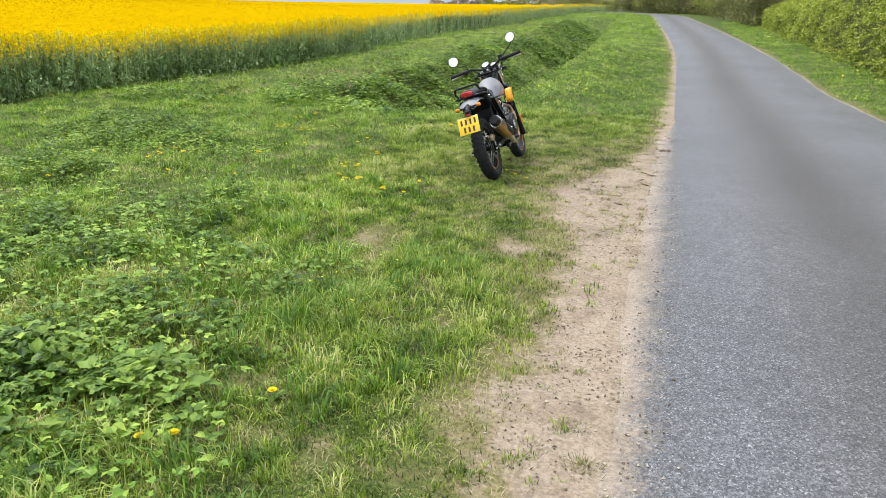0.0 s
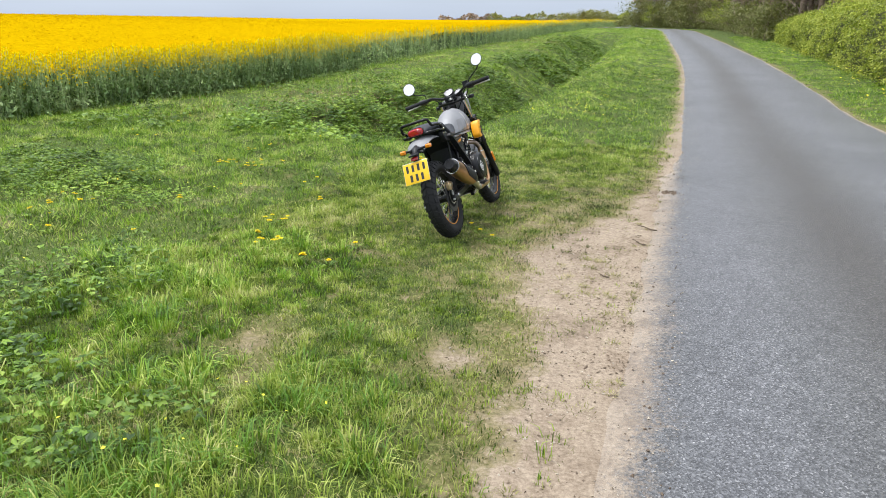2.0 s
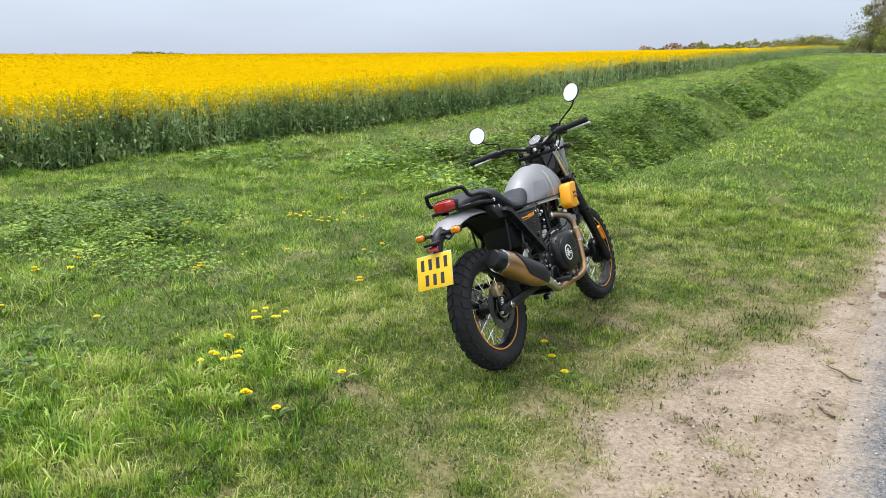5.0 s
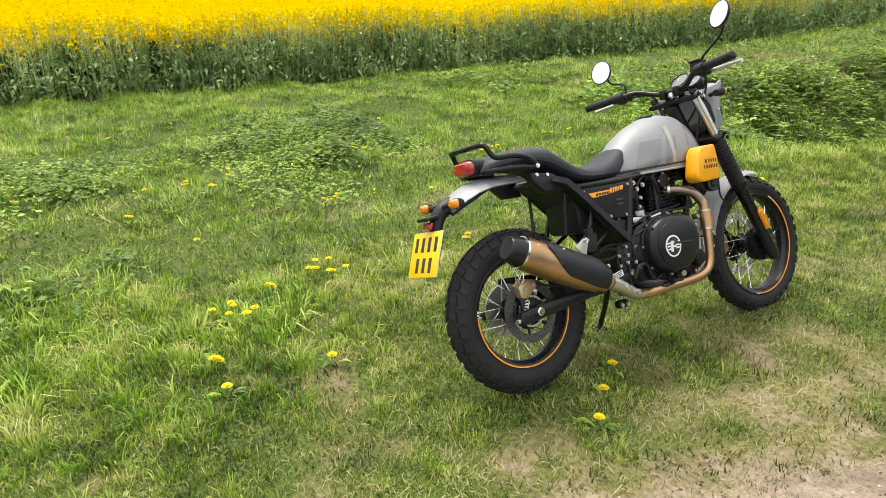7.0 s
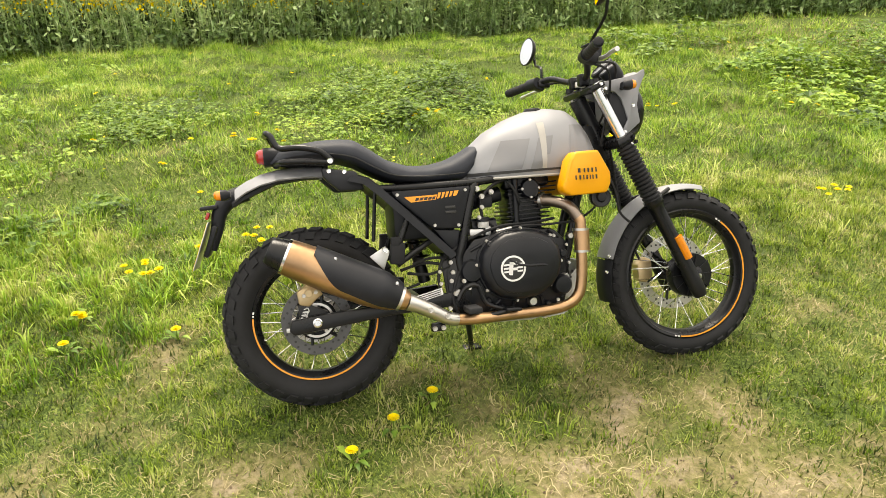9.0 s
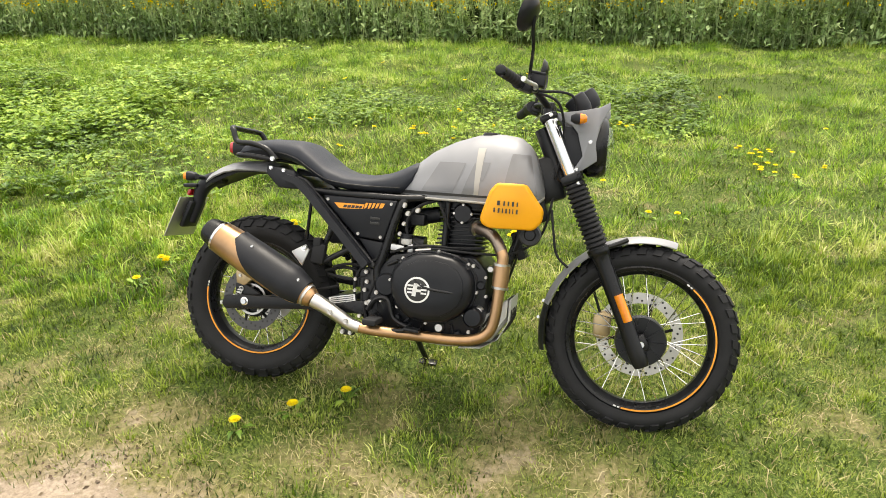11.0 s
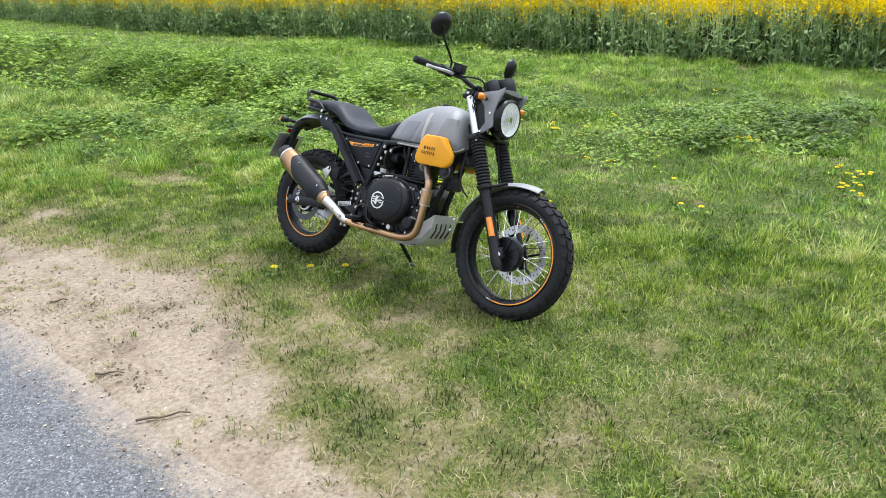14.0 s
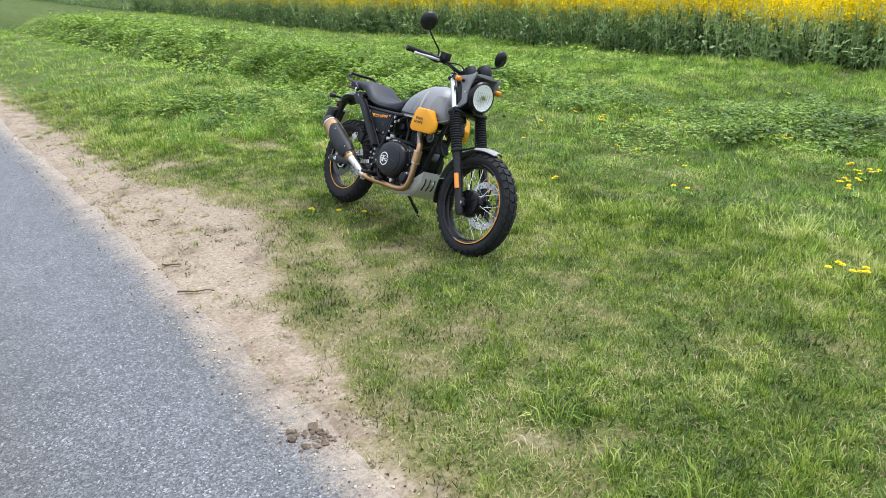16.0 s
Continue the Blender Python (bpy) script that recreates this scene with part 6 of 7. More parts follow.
for row, (zz, ks) in enumerate(((0.038, (-1.5, -0.5, 0.5, 1.5)), (-0.038, (-1.0, 0.0, 1.0)))):
    for k_ in ks:
        bm = box((0.001, 0.020, 0.054), (0, k_ * 0.045, zz), bevel=0)
        bm.transform(tilt)
        part("bar", bm, INK, number)


def indicator(x, y, z, stalk, name="indicator", facing=-1):
    out_y = 1 if y > 0 else -1
    body = merged(tube(((x, stalk, z - 0.003), (x, y - out_y * 0.028, z)), 0.009, 8), loft([[(x + dx, y + out_y * 0.026 * math.copysign(abs(math.cos(a)) ** 0.6, math.cos(a)) * k, z + 0.018 * k * math.copysign(abs(math.sin(a)) ** 0.6, math.sin(a))) for a in np.linspace(0, 2 * math.pi, 16, endpoint=False)] for dx, k in ((-facing * 0.026, 0.55), (-facing * 0.012, 0.95), (facing * 0.004, 1.02))]))
    ind = part(name, body, PLASTIC, bike, "turn signal with amber lens")
    part("lens", loft([[(x + dx, y + out_y * 0.025 * math.copysign(abs(math.cos(a)) ** 0.6, math.cos(a)) * k, z + 0.017 * k * math.copysign(abs(math.sin(a)) ** 0.6, math.sin(a))) for a in np.linspace(0, 2 * math.pi, 16, endpoint=False)] for dx, k in ((facing * 0.003, 1.0), (facing * 0.018, 0.9), (facing * 0.026, 0.5))]), AMBER, ind, "amber lens")


indicator(-0.262, -0.118, 0.449, -0.03)
indicator(-0.262, 0.095, 0.449, 0.03)
indicator(1.170, -0.165, 0.722, -0.11, facing=1)
indicator(1.190, 0.178, 0.706, 0.10, facing=1)

# headlamp in its cowl
def ring_x(x, z, hw, hh, power=1.0, k=28):
    return [(x, hw * math.copysign(abs(math.cos(a)) ** power, math.cos(a)), z + hh * math.copysign(abs(math.sin(a)) ** power, math.sin(a))) for a in np.linspace(0, 2 * math.pi, k, endpoint=False)]


LAMP_BOWL = plain("satin_reflector", (0.88, 0.9, 0.92), 0.4, 0.0, 30, 0.05, 0.05, 0.0004)
cowl = part("headlamp_cowl", loft([ring_x(1.150, 0.668, 0.084, 0.060, 0.6), ring_x(1.175, 0.664, 0.094, 0.080, 0.65), ring_x(1.205, 0.658, 0.098, 0.092, 0.8), ring_x(1.225, 0.652, 0.098, 0.096, 0.95), ring_x(1.240, 0.650, 0.095, 0.095, 1.0)]), SILVER, bike, "silver-grey headlamp cowl")
CHEEK = [(1.092, 0.744), (1.18, 0.757), (1.232, 0.768), (1.264, 0.786), (1.266, 0.764), (1.252, 0.738), (1.240, 0.712), (1.228, 0.655), (1.236, 0.592), (1.206, 0.570), (1.178, 0.550), (1.160, 0.558), (1.188, 0.606), (1.166, 0.681), (1.145, 0.706), (1.098, 0.720)]
for y in (-1, 1):
    part("cowl_cheek", plate(CHEEK, y * 0.098, y * 0.110, 0.003), SILVER, cowl)
    part("cowl_inset", plate([(1.112, 0.705), (1.150, 0.700), (1.172, 0.672), (1.190, 0.606), (1.168, 0.565), (1.138, 0.60)], y * 0.088, y * 0.104, 0.004), PLASTIC, cowl)
    part("cowl_bolt", bolt((1.210, y * 0.110, 0.655), 0.007, 0.006, y < 0), CHROME, cowl)
    part("cowl_bolt", bolt((1.172, y * 0.110, 0.562), 0.006, 0.006, y < 0), CHROME, cowl)
part("cowl_visor", loft([[(x, y, z + dz) for y, z in ((-w, 0.744), (-w * 0.6, 0.756), (0, 0.760), (w * 0.6, 0.756), (w, 0.744), (0.5 * w, 0.738), (-0.5 * w, 0.738))] for x, w, dz in ((1.13, 0.100, 0.0), (1.18, 0.100, 0.008), (1.225, 0.100, 0.016), (1.250, 0.098, 0.026))]), SILVER, cowl)
bezel = part("headlamp_rim", lathe([(0.083, 0.012), (0.088, 0.016), (0.098, 0.008), (0.104, -0.010), (0.102, -0.045), (0.088, -0.06)], 48, axis="X", at=(1.2490, 0, 0.645)), BLACK, bike, "black headlamp rim")
bezel.data.transform(Matrix.Translation((1.2490, 0, 0.645)) @ Matrix.Rotation(math.pi, 4, "Z") @ Matrix.Translation((-1.2490, 0, -0.645)))
part("reflector_bowl", loft([ring_x(1.2450, 0.645, 0.012, 0.012), ring_x(1.2490, 0.645, 0.055, 0.055), ring_x(1.2605, 0.645, 0.083, 0.083)], False), LAMP_BOWL, bezel, "bright reflector bowl")
part("bulb_shield", lathe([(0.0, -0.008), (0.013, -0.007), (0.015, 0.008)], 20, axis="X", at=(1.2570, 0, 0.645)), CHROME, bezel)
part("headlamp_glass", loft([ring_x(1.2625, 0.645, 0.0845, 0.0845), ring_x(1.2770, 0.645, 0.073, 0.073), ring_x(1.2880, 0.645, 0.045, 0.045), ring_x(1.2925, 0.645, 0.004, 0.004)]), GLASS, bezel, "clear headlamp glass").visible_shadow = False
for k_ in range(7):
    part("flute", tube(((1.2610, -0.05 + k_ * 0.0165, 0.615), (1.2610, -0.05 + k_ * 0.0165, 0.68)), 0.0016, 5), STEEL, bezel)


# instruments
def clock(x, y, z, r_, label):
    m = pose(x, y, z, 0, -42, 0)
    a = lathe([(0, -0.05), (r_ * 0.7, -0.048), (r_ * 0.95, -0.030), (r_ * 1.03, -0.008), (r_ * 1.05, 0.014), (r_ * 0.93, 0.018), (r_ * 0.93, 0.008), (0, 0.008)], 32, axis="Z")
    a.transform(m)
    c = part("instrument", a, PLASTIC, bike, label)
    b = lathe([(0, 0.0145), (r_ * 0.93, 0.0125)], 32, axis="Z")
    b.transform(m)
    part("dial", b, GRAPHITE, c)
    ticks = [box((r_ * 0.16, 0.0015, 0.001), (r_ * 0.76 * math.cos(t), r_ * 0.76 * math.sin(t), 0.0155), (0, 0, math.degrees(t)), 0) for t in np.linspace(-2.4, 2.4, 13)]
    ticks.append(box((r_ * 0.62, 0.002, 0.001), (r_ * 0.2, r_ * 0.15, 0.016), (0, 0, 35), 0))
    t_ = merged(*ticks)
    t_.transform(m)
    part("dial_marks", t_, WHITE, c)


clock(1.172, 0.035, 0.810, 0.047, "round black speedometer")
clock(1.152, -0.060, 0.788, 0.037, "small round black navigation dial")
part("ignition_lock", lathe([(0, 0.02), (0.014, 0.02), (0.017, 0.014), (0.018, 0)], 18, axis="Z", at=(1.055, 0.0, 0.745)), STEEL, bike)

# handlebar, grips, levers, mirrors
part("handlebar", tube(((0.972, -0.23, 0.816), (1.012, -0.17, 0.814), (1.045, -0.10, 0.782), (1.055, -0.05, 0.770), (1.055, 0.05, 0.770), (1.045, 0.10, 0.782), (1.010, 0.17, 0.806), (0.965, 0.23, 0.800)), 0.012, 12), BLACK, bike, "black tubular handlebar")
for y in (-0.04, 0.04):
    part("bar_clamp", box((0.045, 0.03, 0.045), (1.055, y, 0.765), bevel=0.006), BLACK, bike)
for y, inner, outer in ((-1, (0.985, -0.215, 0.817), (0.945, -0.415, 0.824)), (1, (0.968, 0.215, 0.802), (0.905, 0.385, 0.790))):
    a, b = Vector(inner), Vector(outer)
    d = (b - a).normalized()
    prof = []
    pts = []
    for k_ in range(13):
        t = k_ / 12
        pts.append(a + (b - a) * (0.22 + 0.78 * t))
        prof.append(0.0165 + 0.0012 * (k_ % 2))
    grip = part("grip", tube(pts, prof, 14, 2), RUBBER, bike, "ribbed rubber grip")
    part("bar_end", tube((b, b + d * 0.008, b + d * 0.012), (0.0175, 0.0175, 0.010), 14, 2), BLACK, grip)
    part("switch_gear", merged(tube((a + d * -0.005, a + d * 0.05), (0.022, 0.023), 12), box((0.04, 0.05, 0.04), a + d * 0.02 + Vector((0.02, 0, -0.008)), (0, 20, 0), 0.008)), PLASTIC, bike, "black switch cluster")
    piv = a + d * 0.0 + Vector((0.04, 0, -0.012))
    part("lever", tube((piv, piv + d * 0.07 + Vector((0.022, 0, -0.002)), piv + d * 0.15 + Vector((0.02, 0, -0.006)), piv + d * 0.20 + Vector((0.026, 0, -0.008))), (0.008, 0.0075, 0.0068, 0.0085), 8), ALLOY, bike, "silver hand lever")
    part("lever_perch", box((0.05, 0.035, 0.022), piv + Vector((-0.015, 0, 0.002)), (0, 10, 0), 0.006), BLACK, bike)
part("brake_reservoir", merged(box((0.05, 0.052, 0.04), (1.03, -0.185, 0.836), (0, 8, 4), 0.006), box((0.055, 0.057, 0.008), (1.028, -0.185, 0.858), (0, 8, 4), 0.003), box((0.03, 0.03, 0.03), (1.012, -0.18, 0.818), bevel=0.004)), PLASTIC, bike, "square black brake fluid reservoir")


def mirror(foot, bends, centre, normal, label):
    c, nrm = Vector(centre), Vector(normal).normalized()
    q = nrm.to_track_quat("Z", "Y").to_matrix().to_4x4()
    m = Matrix.Translation(c) @ q
    shell = lathe([(0, -0.024), (0.030, -0.022), (0.050, -0.010), (0.0575, 0.002), (0.0575, 0.007), (0.053, 0.008)], 36, axis="Z")
    shell.transform(m)
    mir = part("mirror", shell, BLACK, bike, label)
    g = lathe([(0, 0.0075), (0.0535, 0.0075), (0.0535, 0.004), (0, 0.004)], 36, axis="Z")
    g.transform(m)
    part("mirror_glass", g, MIRROR, mir, "round mirror glass")
    part("mirror_stem", tube((foot, *bends, c - nrm * 0.022 + (q @ Vector((0, 0.0, 0))).xyz * 0), 0.0055, 8), BLACK, mir)


def facing(direction):
    """A direction of the place in the motorcycle's own axes."""
    return BIKE.to_3x3().inverted() @ Vector(direction)


mirror((1.005, -0.228, 0.83), ((1.008, -0.232, 0.865), (1.022, -0.315, 0.925), (1.020, -0.342, 0.955)), (1.004, -0.352, 1.008), facing((-0.55, -0.82, 0.26)), "round black mirror on a tall stem")
mirror((0.985, 0.205, 0.818), ((0.988, 0.212, 0.858), (0.998, 0.290, 0.880), (1.004, 0.318, 0.900)), (0.982, 0.334, 0.948), facing((-0.18, -1.0, 0.26)), "round black mirror on a low stem")
for y0, pts in ((0, ((1.01, -0.2, 0.80), (1.10, -0.16, 0.77), (1.12, -0.09, 0.66), (1.10, -0.05, 0.52))), (1, ((0.99, 0.2, 0.79), (1.09, 0.15, 0.78), (1.12, 0.08, 0.66), (1.09, 0.04, 0.5))), (2, ((1.02, -0.19, 0.80), (1.14, -0.13, 0.80), (1.15, -0.06, 0.70), (1.13, 0.02, 0.6))), (3, ((1.10, -0.09, 0.42), (1.115, -0.12, 0.34), (1.13, -0.11, 0.27), (1.17, -0.10, 0.23)))):
    part("cable", tube(pts, 0.0045, 6), RUBBER, bike)

# frame
for y in (-1, 1):
    part("frame_tube", tube(((0.165, y * 0.120, 0.470), (0.20, y * 0.122, 0.460), (0.245, y * 0.122, 0.425), (0.49, y * 0.122, 0.172)), 0.0145, 10), BLACK, bike, "black frame tube")
    part("frame_tube", tube(((0.60, y * 0.10, 0.425), (0.572, y * 0.118, 0.39), (0.525, y * 0.124, 0.22), (0.505, y * 0.124, 0.15), (0.535, y * 0.12, 0.03), (0.55, y * 0.11, -0.05)), 0.0165, 10), BLACK, bike, "black frame tube")
    part("frame_tube", tube(((0.345, y * 0.128, 0.335), (0.300, y * 0.132, 0.235), (0.278, y * 0.14, 0.175)), 0.011, 10), BLACK, bike)
    part("frame_tube", tube(((0.43, y * 0.128, 0.245), (0.355, y * 0.132, 0.205), (0.285, y * 0.14, 0.165)), 0.011, 10), BLACK, bike)
    part("frame_tube", tube(((0.235, y * 0.112, 0.425), (0.225, y * 0.106, 0.33), (0.216, y * 0.10, 0.25)), 0.0065, 8), BLACK, bike)
    part("seat_rail", tube(((0.25, y * 0.12, 0.428), (0.42, y * 0.122, 0.424), (0.60, y * 0.11, 0.424), (0.75, y * 0.07, 0.44)), 0.0135, 10), BLACK, bike)
    part("down_tube", tube(((1.05, y * 0.03, 0.50), (0.985, y * 0.045, 0.30), (0.925, y * 0.055, 0.10), (0.87, y * 0.085, -0.04)), 0.0155, 10), BLACK, bike)
    part("rear_footrest", merged(box((0.05, 0.03, 0.075), (0.288, y * 0.148, 0.205), (0, 8, 0), 0.008), box((0.03, 0.03, 0.03), (0.284, y * 0.15, 0.246), bevel=0.005)), RUBBER, bike, "folded pillion footrest")
    panel = part("side_panel", plate([(0.286, 0.416), (0.566, 0.412), (0.56, 0.39), (0.522, 0.268), (0.420, 0.276), (0.30, 0.39)], y * 0.108, y * 0.137, 0.007), PLASTIC, bike, "black side panel with an orange flash")
    for px, pz in ((0.307, 0.402), (0.545, 0.40), (0.512, 0.281), (0.428, 0.287)):
        part("panel_bolt", bolt((px, y * 0.137, pz), 0.006, 0.005, y < 0), STEEL, panel)
    for x0, x1, z0, z1 in ((0.352, 0.438, 0.372, 0.392), (0.444, 0.452, 0.377, 0.398), (0.458, 0.466, 0.377, 0.398), (0.472, 0.480, 0.379, 0.399), (0.486, 0.494, 0.380, 0.399), (0.500, 0.514, 0.381, 0.400)):
        part("flash", plate([(x0, z0), (x1, z0 + 0.003), (x1 + 0.008, z1), (x0 + (-0.022 if x0 < 0.4 else 0.006), z1)], y * 0.1365, y * 0.1385, 0), ORANGE, panel)
    for x0, w in ((0.366, 0.012), (0.381, 0.012), (0.396, 0.012), (0.411, 0.012), (0.425, 0.010)):
        part("flash_mark", plate([(x0, 0.376), (x0 + w, 0.3765), (x0 + w + 0.004, 0.386), (x0 + 0.004, 0.386)], y * 0.138, y * 0.1393, 0), INK, panel)
    for zz in (0.345, 0.328):
        part("vent", box((0.036, 0.004, 0.009), (0.488, y * 0.1375, zz), (0, 2, 0), 0.001), INK, panel)
    part("inner_panel", plate([(0.425, 0.272), (0.52, 0.262), (0.505, 0.20), (0.485, 0.195)], y * 0.10, y * 0.125, 0.006), PLASTIC, bike)
part("shock_absorber", merged(tube(((0.34, 0, 0.38), (0.40, 0, 0.08)), 0.022, 12), *[lathe([(0.028, -0.004), (0.036, 0), (0.028, 0.004)], 18, axis="Z", at=(0.35 + 0.007 * k_, 0, 0.33 - 0.026 * k_)) for k_ in range(8)]), BLACK, bike)
part("chain_guard", box((0.34, 0.02, 0.03), (0.17, 0.10, 0.095), (0, 5, 0), 0.006), PLASTIC, bike)

# engine
crank = part("crankcase", plate([(0.505, 0.03), (0.51, 0.17), (0.56, 0.225), (0.66, 0.245), (0.86, 0.238), (0.905, 0.19), (0.905, 0.04), (0.885, -0.035), (0.80, -0.055), (0.56, -0.05)], -0.135, 0.14, 0.015), ENGINE, bike, "black engine case")
COVER = [(0.566, 0.135), (0.578, 0.178), (0.607, 0.213), (0.66, 0.240), (0.73, 0.246), (0.792, 0.236), (0.835, 0.212), (0.862, 0.17), (0.868, 0.12), (0.855, 0.075), (0.829, 0.040), (0.774, 0.008), (0.70, 0.0), (0.640, 0.012), (0.596, 0.045), (0.574, 0.09)]
cx_, cz_ = 0.712, 0.122
rings = [[(cx_ + (x - cx_) * k_, y, cz_ + (z - cz_) * k_) for x, z in COVER] for k_, y in ((1.05, -0.13), (1.05, -0.142), (1.0, -0.148), (0.985, -0.170), (0.95, -0.184), (0.86, -0.193), (0.6, -0.199), (0.25, -0.202))]
cover = part("clutch_cover", loft(rings), ENGINE, bike, "black engine cover with a round white badge")
for x, z in COVER[::2]:
    part("cover_bolt", bolt((cx_ + (x - cx_) * 1.03, -0.143, cz_ + (z - cz_) * 1.03), 0.0065, 0.010), STEEL, cover)
for pts in (((0.60, -0.176, 0.205), (0.64, -0.194, 0.17), (0.70, -0.2025, 0.128), (0.78, -0.2015, 0.118), (0.845, -0.186, 0.115)), ((0.66, -0.165, 0.236), (0.70, -0.186, 0.215), (0.76, -0.189, 0.208), (0.82, -0.172, 0.205))):
    part("cover_ridge", tube(pts, 0.0048, 8), ENGINE, cover)
for x0, z0, x1, z1 in ((0.610, 0.212, 0.640, 0.186), (0.668, 0.239, 0.678, 0.206), (0.726, 0.244, 0.730, 0.212), (0.790, 0.234, 0.778, 0.206), (0.842, 0.200, 0.812, 0.180)):
    part("cover_rib", tube(((x0, -0.160, z0), ((x0 + x1) / 2, -0.184, (z0 + z1) / 2), (x1, -0.190, z1)), (0.006, 0.005, 0.002), 8), ENGINE, cover)
part("cover_step", loft([[(cx_ + (x - cx_) * q, y, cz_ + (z - cz_) * q) for x, z in COVER] for q, y in ((0.80, -0.190), (0.79, -0.1985), (0.74, -0.2015), (0.3, -0.2030))]), ENGINE, cover)
part("cover_seam", tube([(cx_ + (x - cx_) * 1.005, -0.147, cz_ + (z - cz_) * 1.005) for x, z in COVER + COVER[:1]], 0.0028, 6, 3), ENGINE, cover)
badge = part("badge", lathe([(0, -0.2035), (0.040, -0.2030), (0.046, -0.201), (0.046, -0.196)], 36, at=(0.676, 0, 0.116)), INK, cover, "round black and white badge")
part("badge_ring", lathe([(0.0385, -0.2045), (0.045, -0.204), (0.045, -0.202), (0.0385, -0.2025)], 36, closed=True, at=(0.676, 0, 0.116)), WHITE, badge)
part("badge_mark", merged(box((0.014, 0.0016, 0.044), (0.668, -0.2042, 0.116), (0, 8, 0), 0), box((0.024, 0.0016, 0.009), (0.678, -0.2042, 0.134), (0, 0, 0), 0), box((0.022, 0.0016, 0.009), (0.680, -0.2042, 0.114), (0, 0, 0), 0), *[box((0.020, 0.0016, 0.006), (0.676 + sx * 0.024, -0.2042, 0.116 + dz), (0, 0, 0), 0) for sx in (-1, 1) for dz in (-0.01, 0.002, 0.014)]), WHITE, badge)
part("filter_cover", merged(lathe([(0, -0.172), (0.028, -0.170), (0.036, -0.160), (0.038, -0.13)], 28, at=(0.868, 0, 0.035)), *[bolt((0.868 + 0.04 * math.cos(a), -0.148, 0.035 + 0.04 * math.sin(a)), 0.006) for a in (0.6, 2.6, 4.7)]), ENGINE, bike, "round black filter cover")
part("oil_filler", lathe([(0, -0.168), (0.013, -0.168), (0.016, -0.160), (0.017, -0.14)], 16, at=(0.752, 0, -0.012)), STEEL, bike)
part("sprocket_cover", lathe([(0, -0.150), (0.035, -0.148), (0.042, -0.136), (0.044, -0.11)], 28, at=(0.545, 0, 0.115)), ENGINE, bike)
part("left_cover", lathe([(0, 0.185), (0.07, 0.180), (0.10, 0.165), (0.108, 0.13)], 32, at=(0.72, 0, 0.10)), ENGINE, bike)
for k_ in range(11):
    z = 0.246 + 0.0155 * k_
    w = 0.085 if k_ < 8 else 0.095
    part("cooling_fin", box((0.165 if k_ < 8 else 0.18, 2 * w, 0.0055), (0.778 + 0.010 * k_ * 0.3, 0, z), (0, -2, 0), 0.0015), ENGINE, bike)
part("cylinder", merged(box((0.125, 0.14, 0.19), (0.782, 0, 0.32), (0, -2, 0), 0.02), box((0.17, 0.17, 0.05), (0.79, 0, 0.415), (0, -2, 0), 0.012)), ENGINE, bike)
part("pushrod_tube", tube(((0.735, -0.095, 0.24), (0.74, -0.095, 0.42)), 0.011, 10), ENGINE, bike)
part("throttle_body", merged(tube(((0.70, -0.02, 0.375), (0.62, -0.02, 0.36), (0.57, -0.02, 0.35)), (0.028, 0.030, 0.034), 14), box((0.05, 0.06, 0.04), (0.63, -0.055, 0.35), bevel=0.006)), PLASTIC, bike)
part("starter_motor", tube(((0.57, -0.07, 0.265), (0.66, -0.07, 0.262)), 0.030, 16), ENGINE, bike)
part("coil_bracket", merged(box((0.05, 0.03, 0.022), (0.575, -0.118, 0.248), (0, 4, 0), 0.003), box((0.02, 0.03, 0.03), (0.62, -0.11, 0.25), bevel=0.003)), ALLOY, bike)
for pts in (((0.55, -0.128, 0.23), (0.66, -0.135, 0.262), (0.78, -0.11, 0.262), (0.88, -0.09, 0.27)), ((0.60, -0.11, 0.30), (0.65, -0.12, 0.26), (0.70, -0.12, 0.25)), ((0.50, -0.13, 0.12), (0.47, -0.14, 0.03), (0.49, -0.14, -0.04)), ((0.48, -0.12, 0.20), (0.455, -0.13, 0.10), (0.46, -0.13, 0.0)), ((0.34, -0.13, 0.16), (0.40, -0.13, 0.175), (0.46, -0.13, 0.17)), ((0.32, -0.12, 0.13), (0.40, -0.125, 0.12), (0.47, -0.13, 0.14))):
    part("hose", tube(pts, 0.0055, 6), RUBBER, bike)
for x, z in ((0.470, 0.155), (0.475, 0.12), (0.468, 0.09), (0.478, 0.045), (0.455, -0.005), (0.53, 0.06), (0.512, 0.085), (0.598, 0.335), (0.585, 0.30)):
    part("linkage_bolt", bolt((x, -0.142, z), 0.008, 0.010), STEEL, bike)
part("caution_label", box((0.10, 0.001, 0.024), (0.385, -0.1435, 0.048), (0, -12, 0), 0), WHITE, bike, "small white printed sticker")
for k_ in range(3):
    part("label_line", box((0.085, 0.001, 0.003), (0.385 + 0.001 * k_, -0.1445, 0.055 - 0.007 * k_), (0, -12, 0), 0), INK, bike)
part("pivot_plate", plate([(0.44, 0.16), (0.50, 0.17), (0.545, 0.10), (0.54, -0.04), (0.49, -0.06), (0.455, 0.0)], -0.132, -0.118, 0.004), BLACK, bike)
part("pivot_nut", lathe([(0, -0.146), (0.012, -0.146), (0.014, -0.135), (0, -0.13)], 12, at=(0.49, 0, 0.045)), STEEL, bike)
part("footrest", merged(tube(((0.515, -0.13, -0.01), (0.52, -0.17, -0.012)), 0.011, 10), box((0.05, 0.085, 0.022), (0.522, -0.20, -0.008), (0, 0, 0), 0.006)), RUBBER, bike, "rubber-topped footrest")
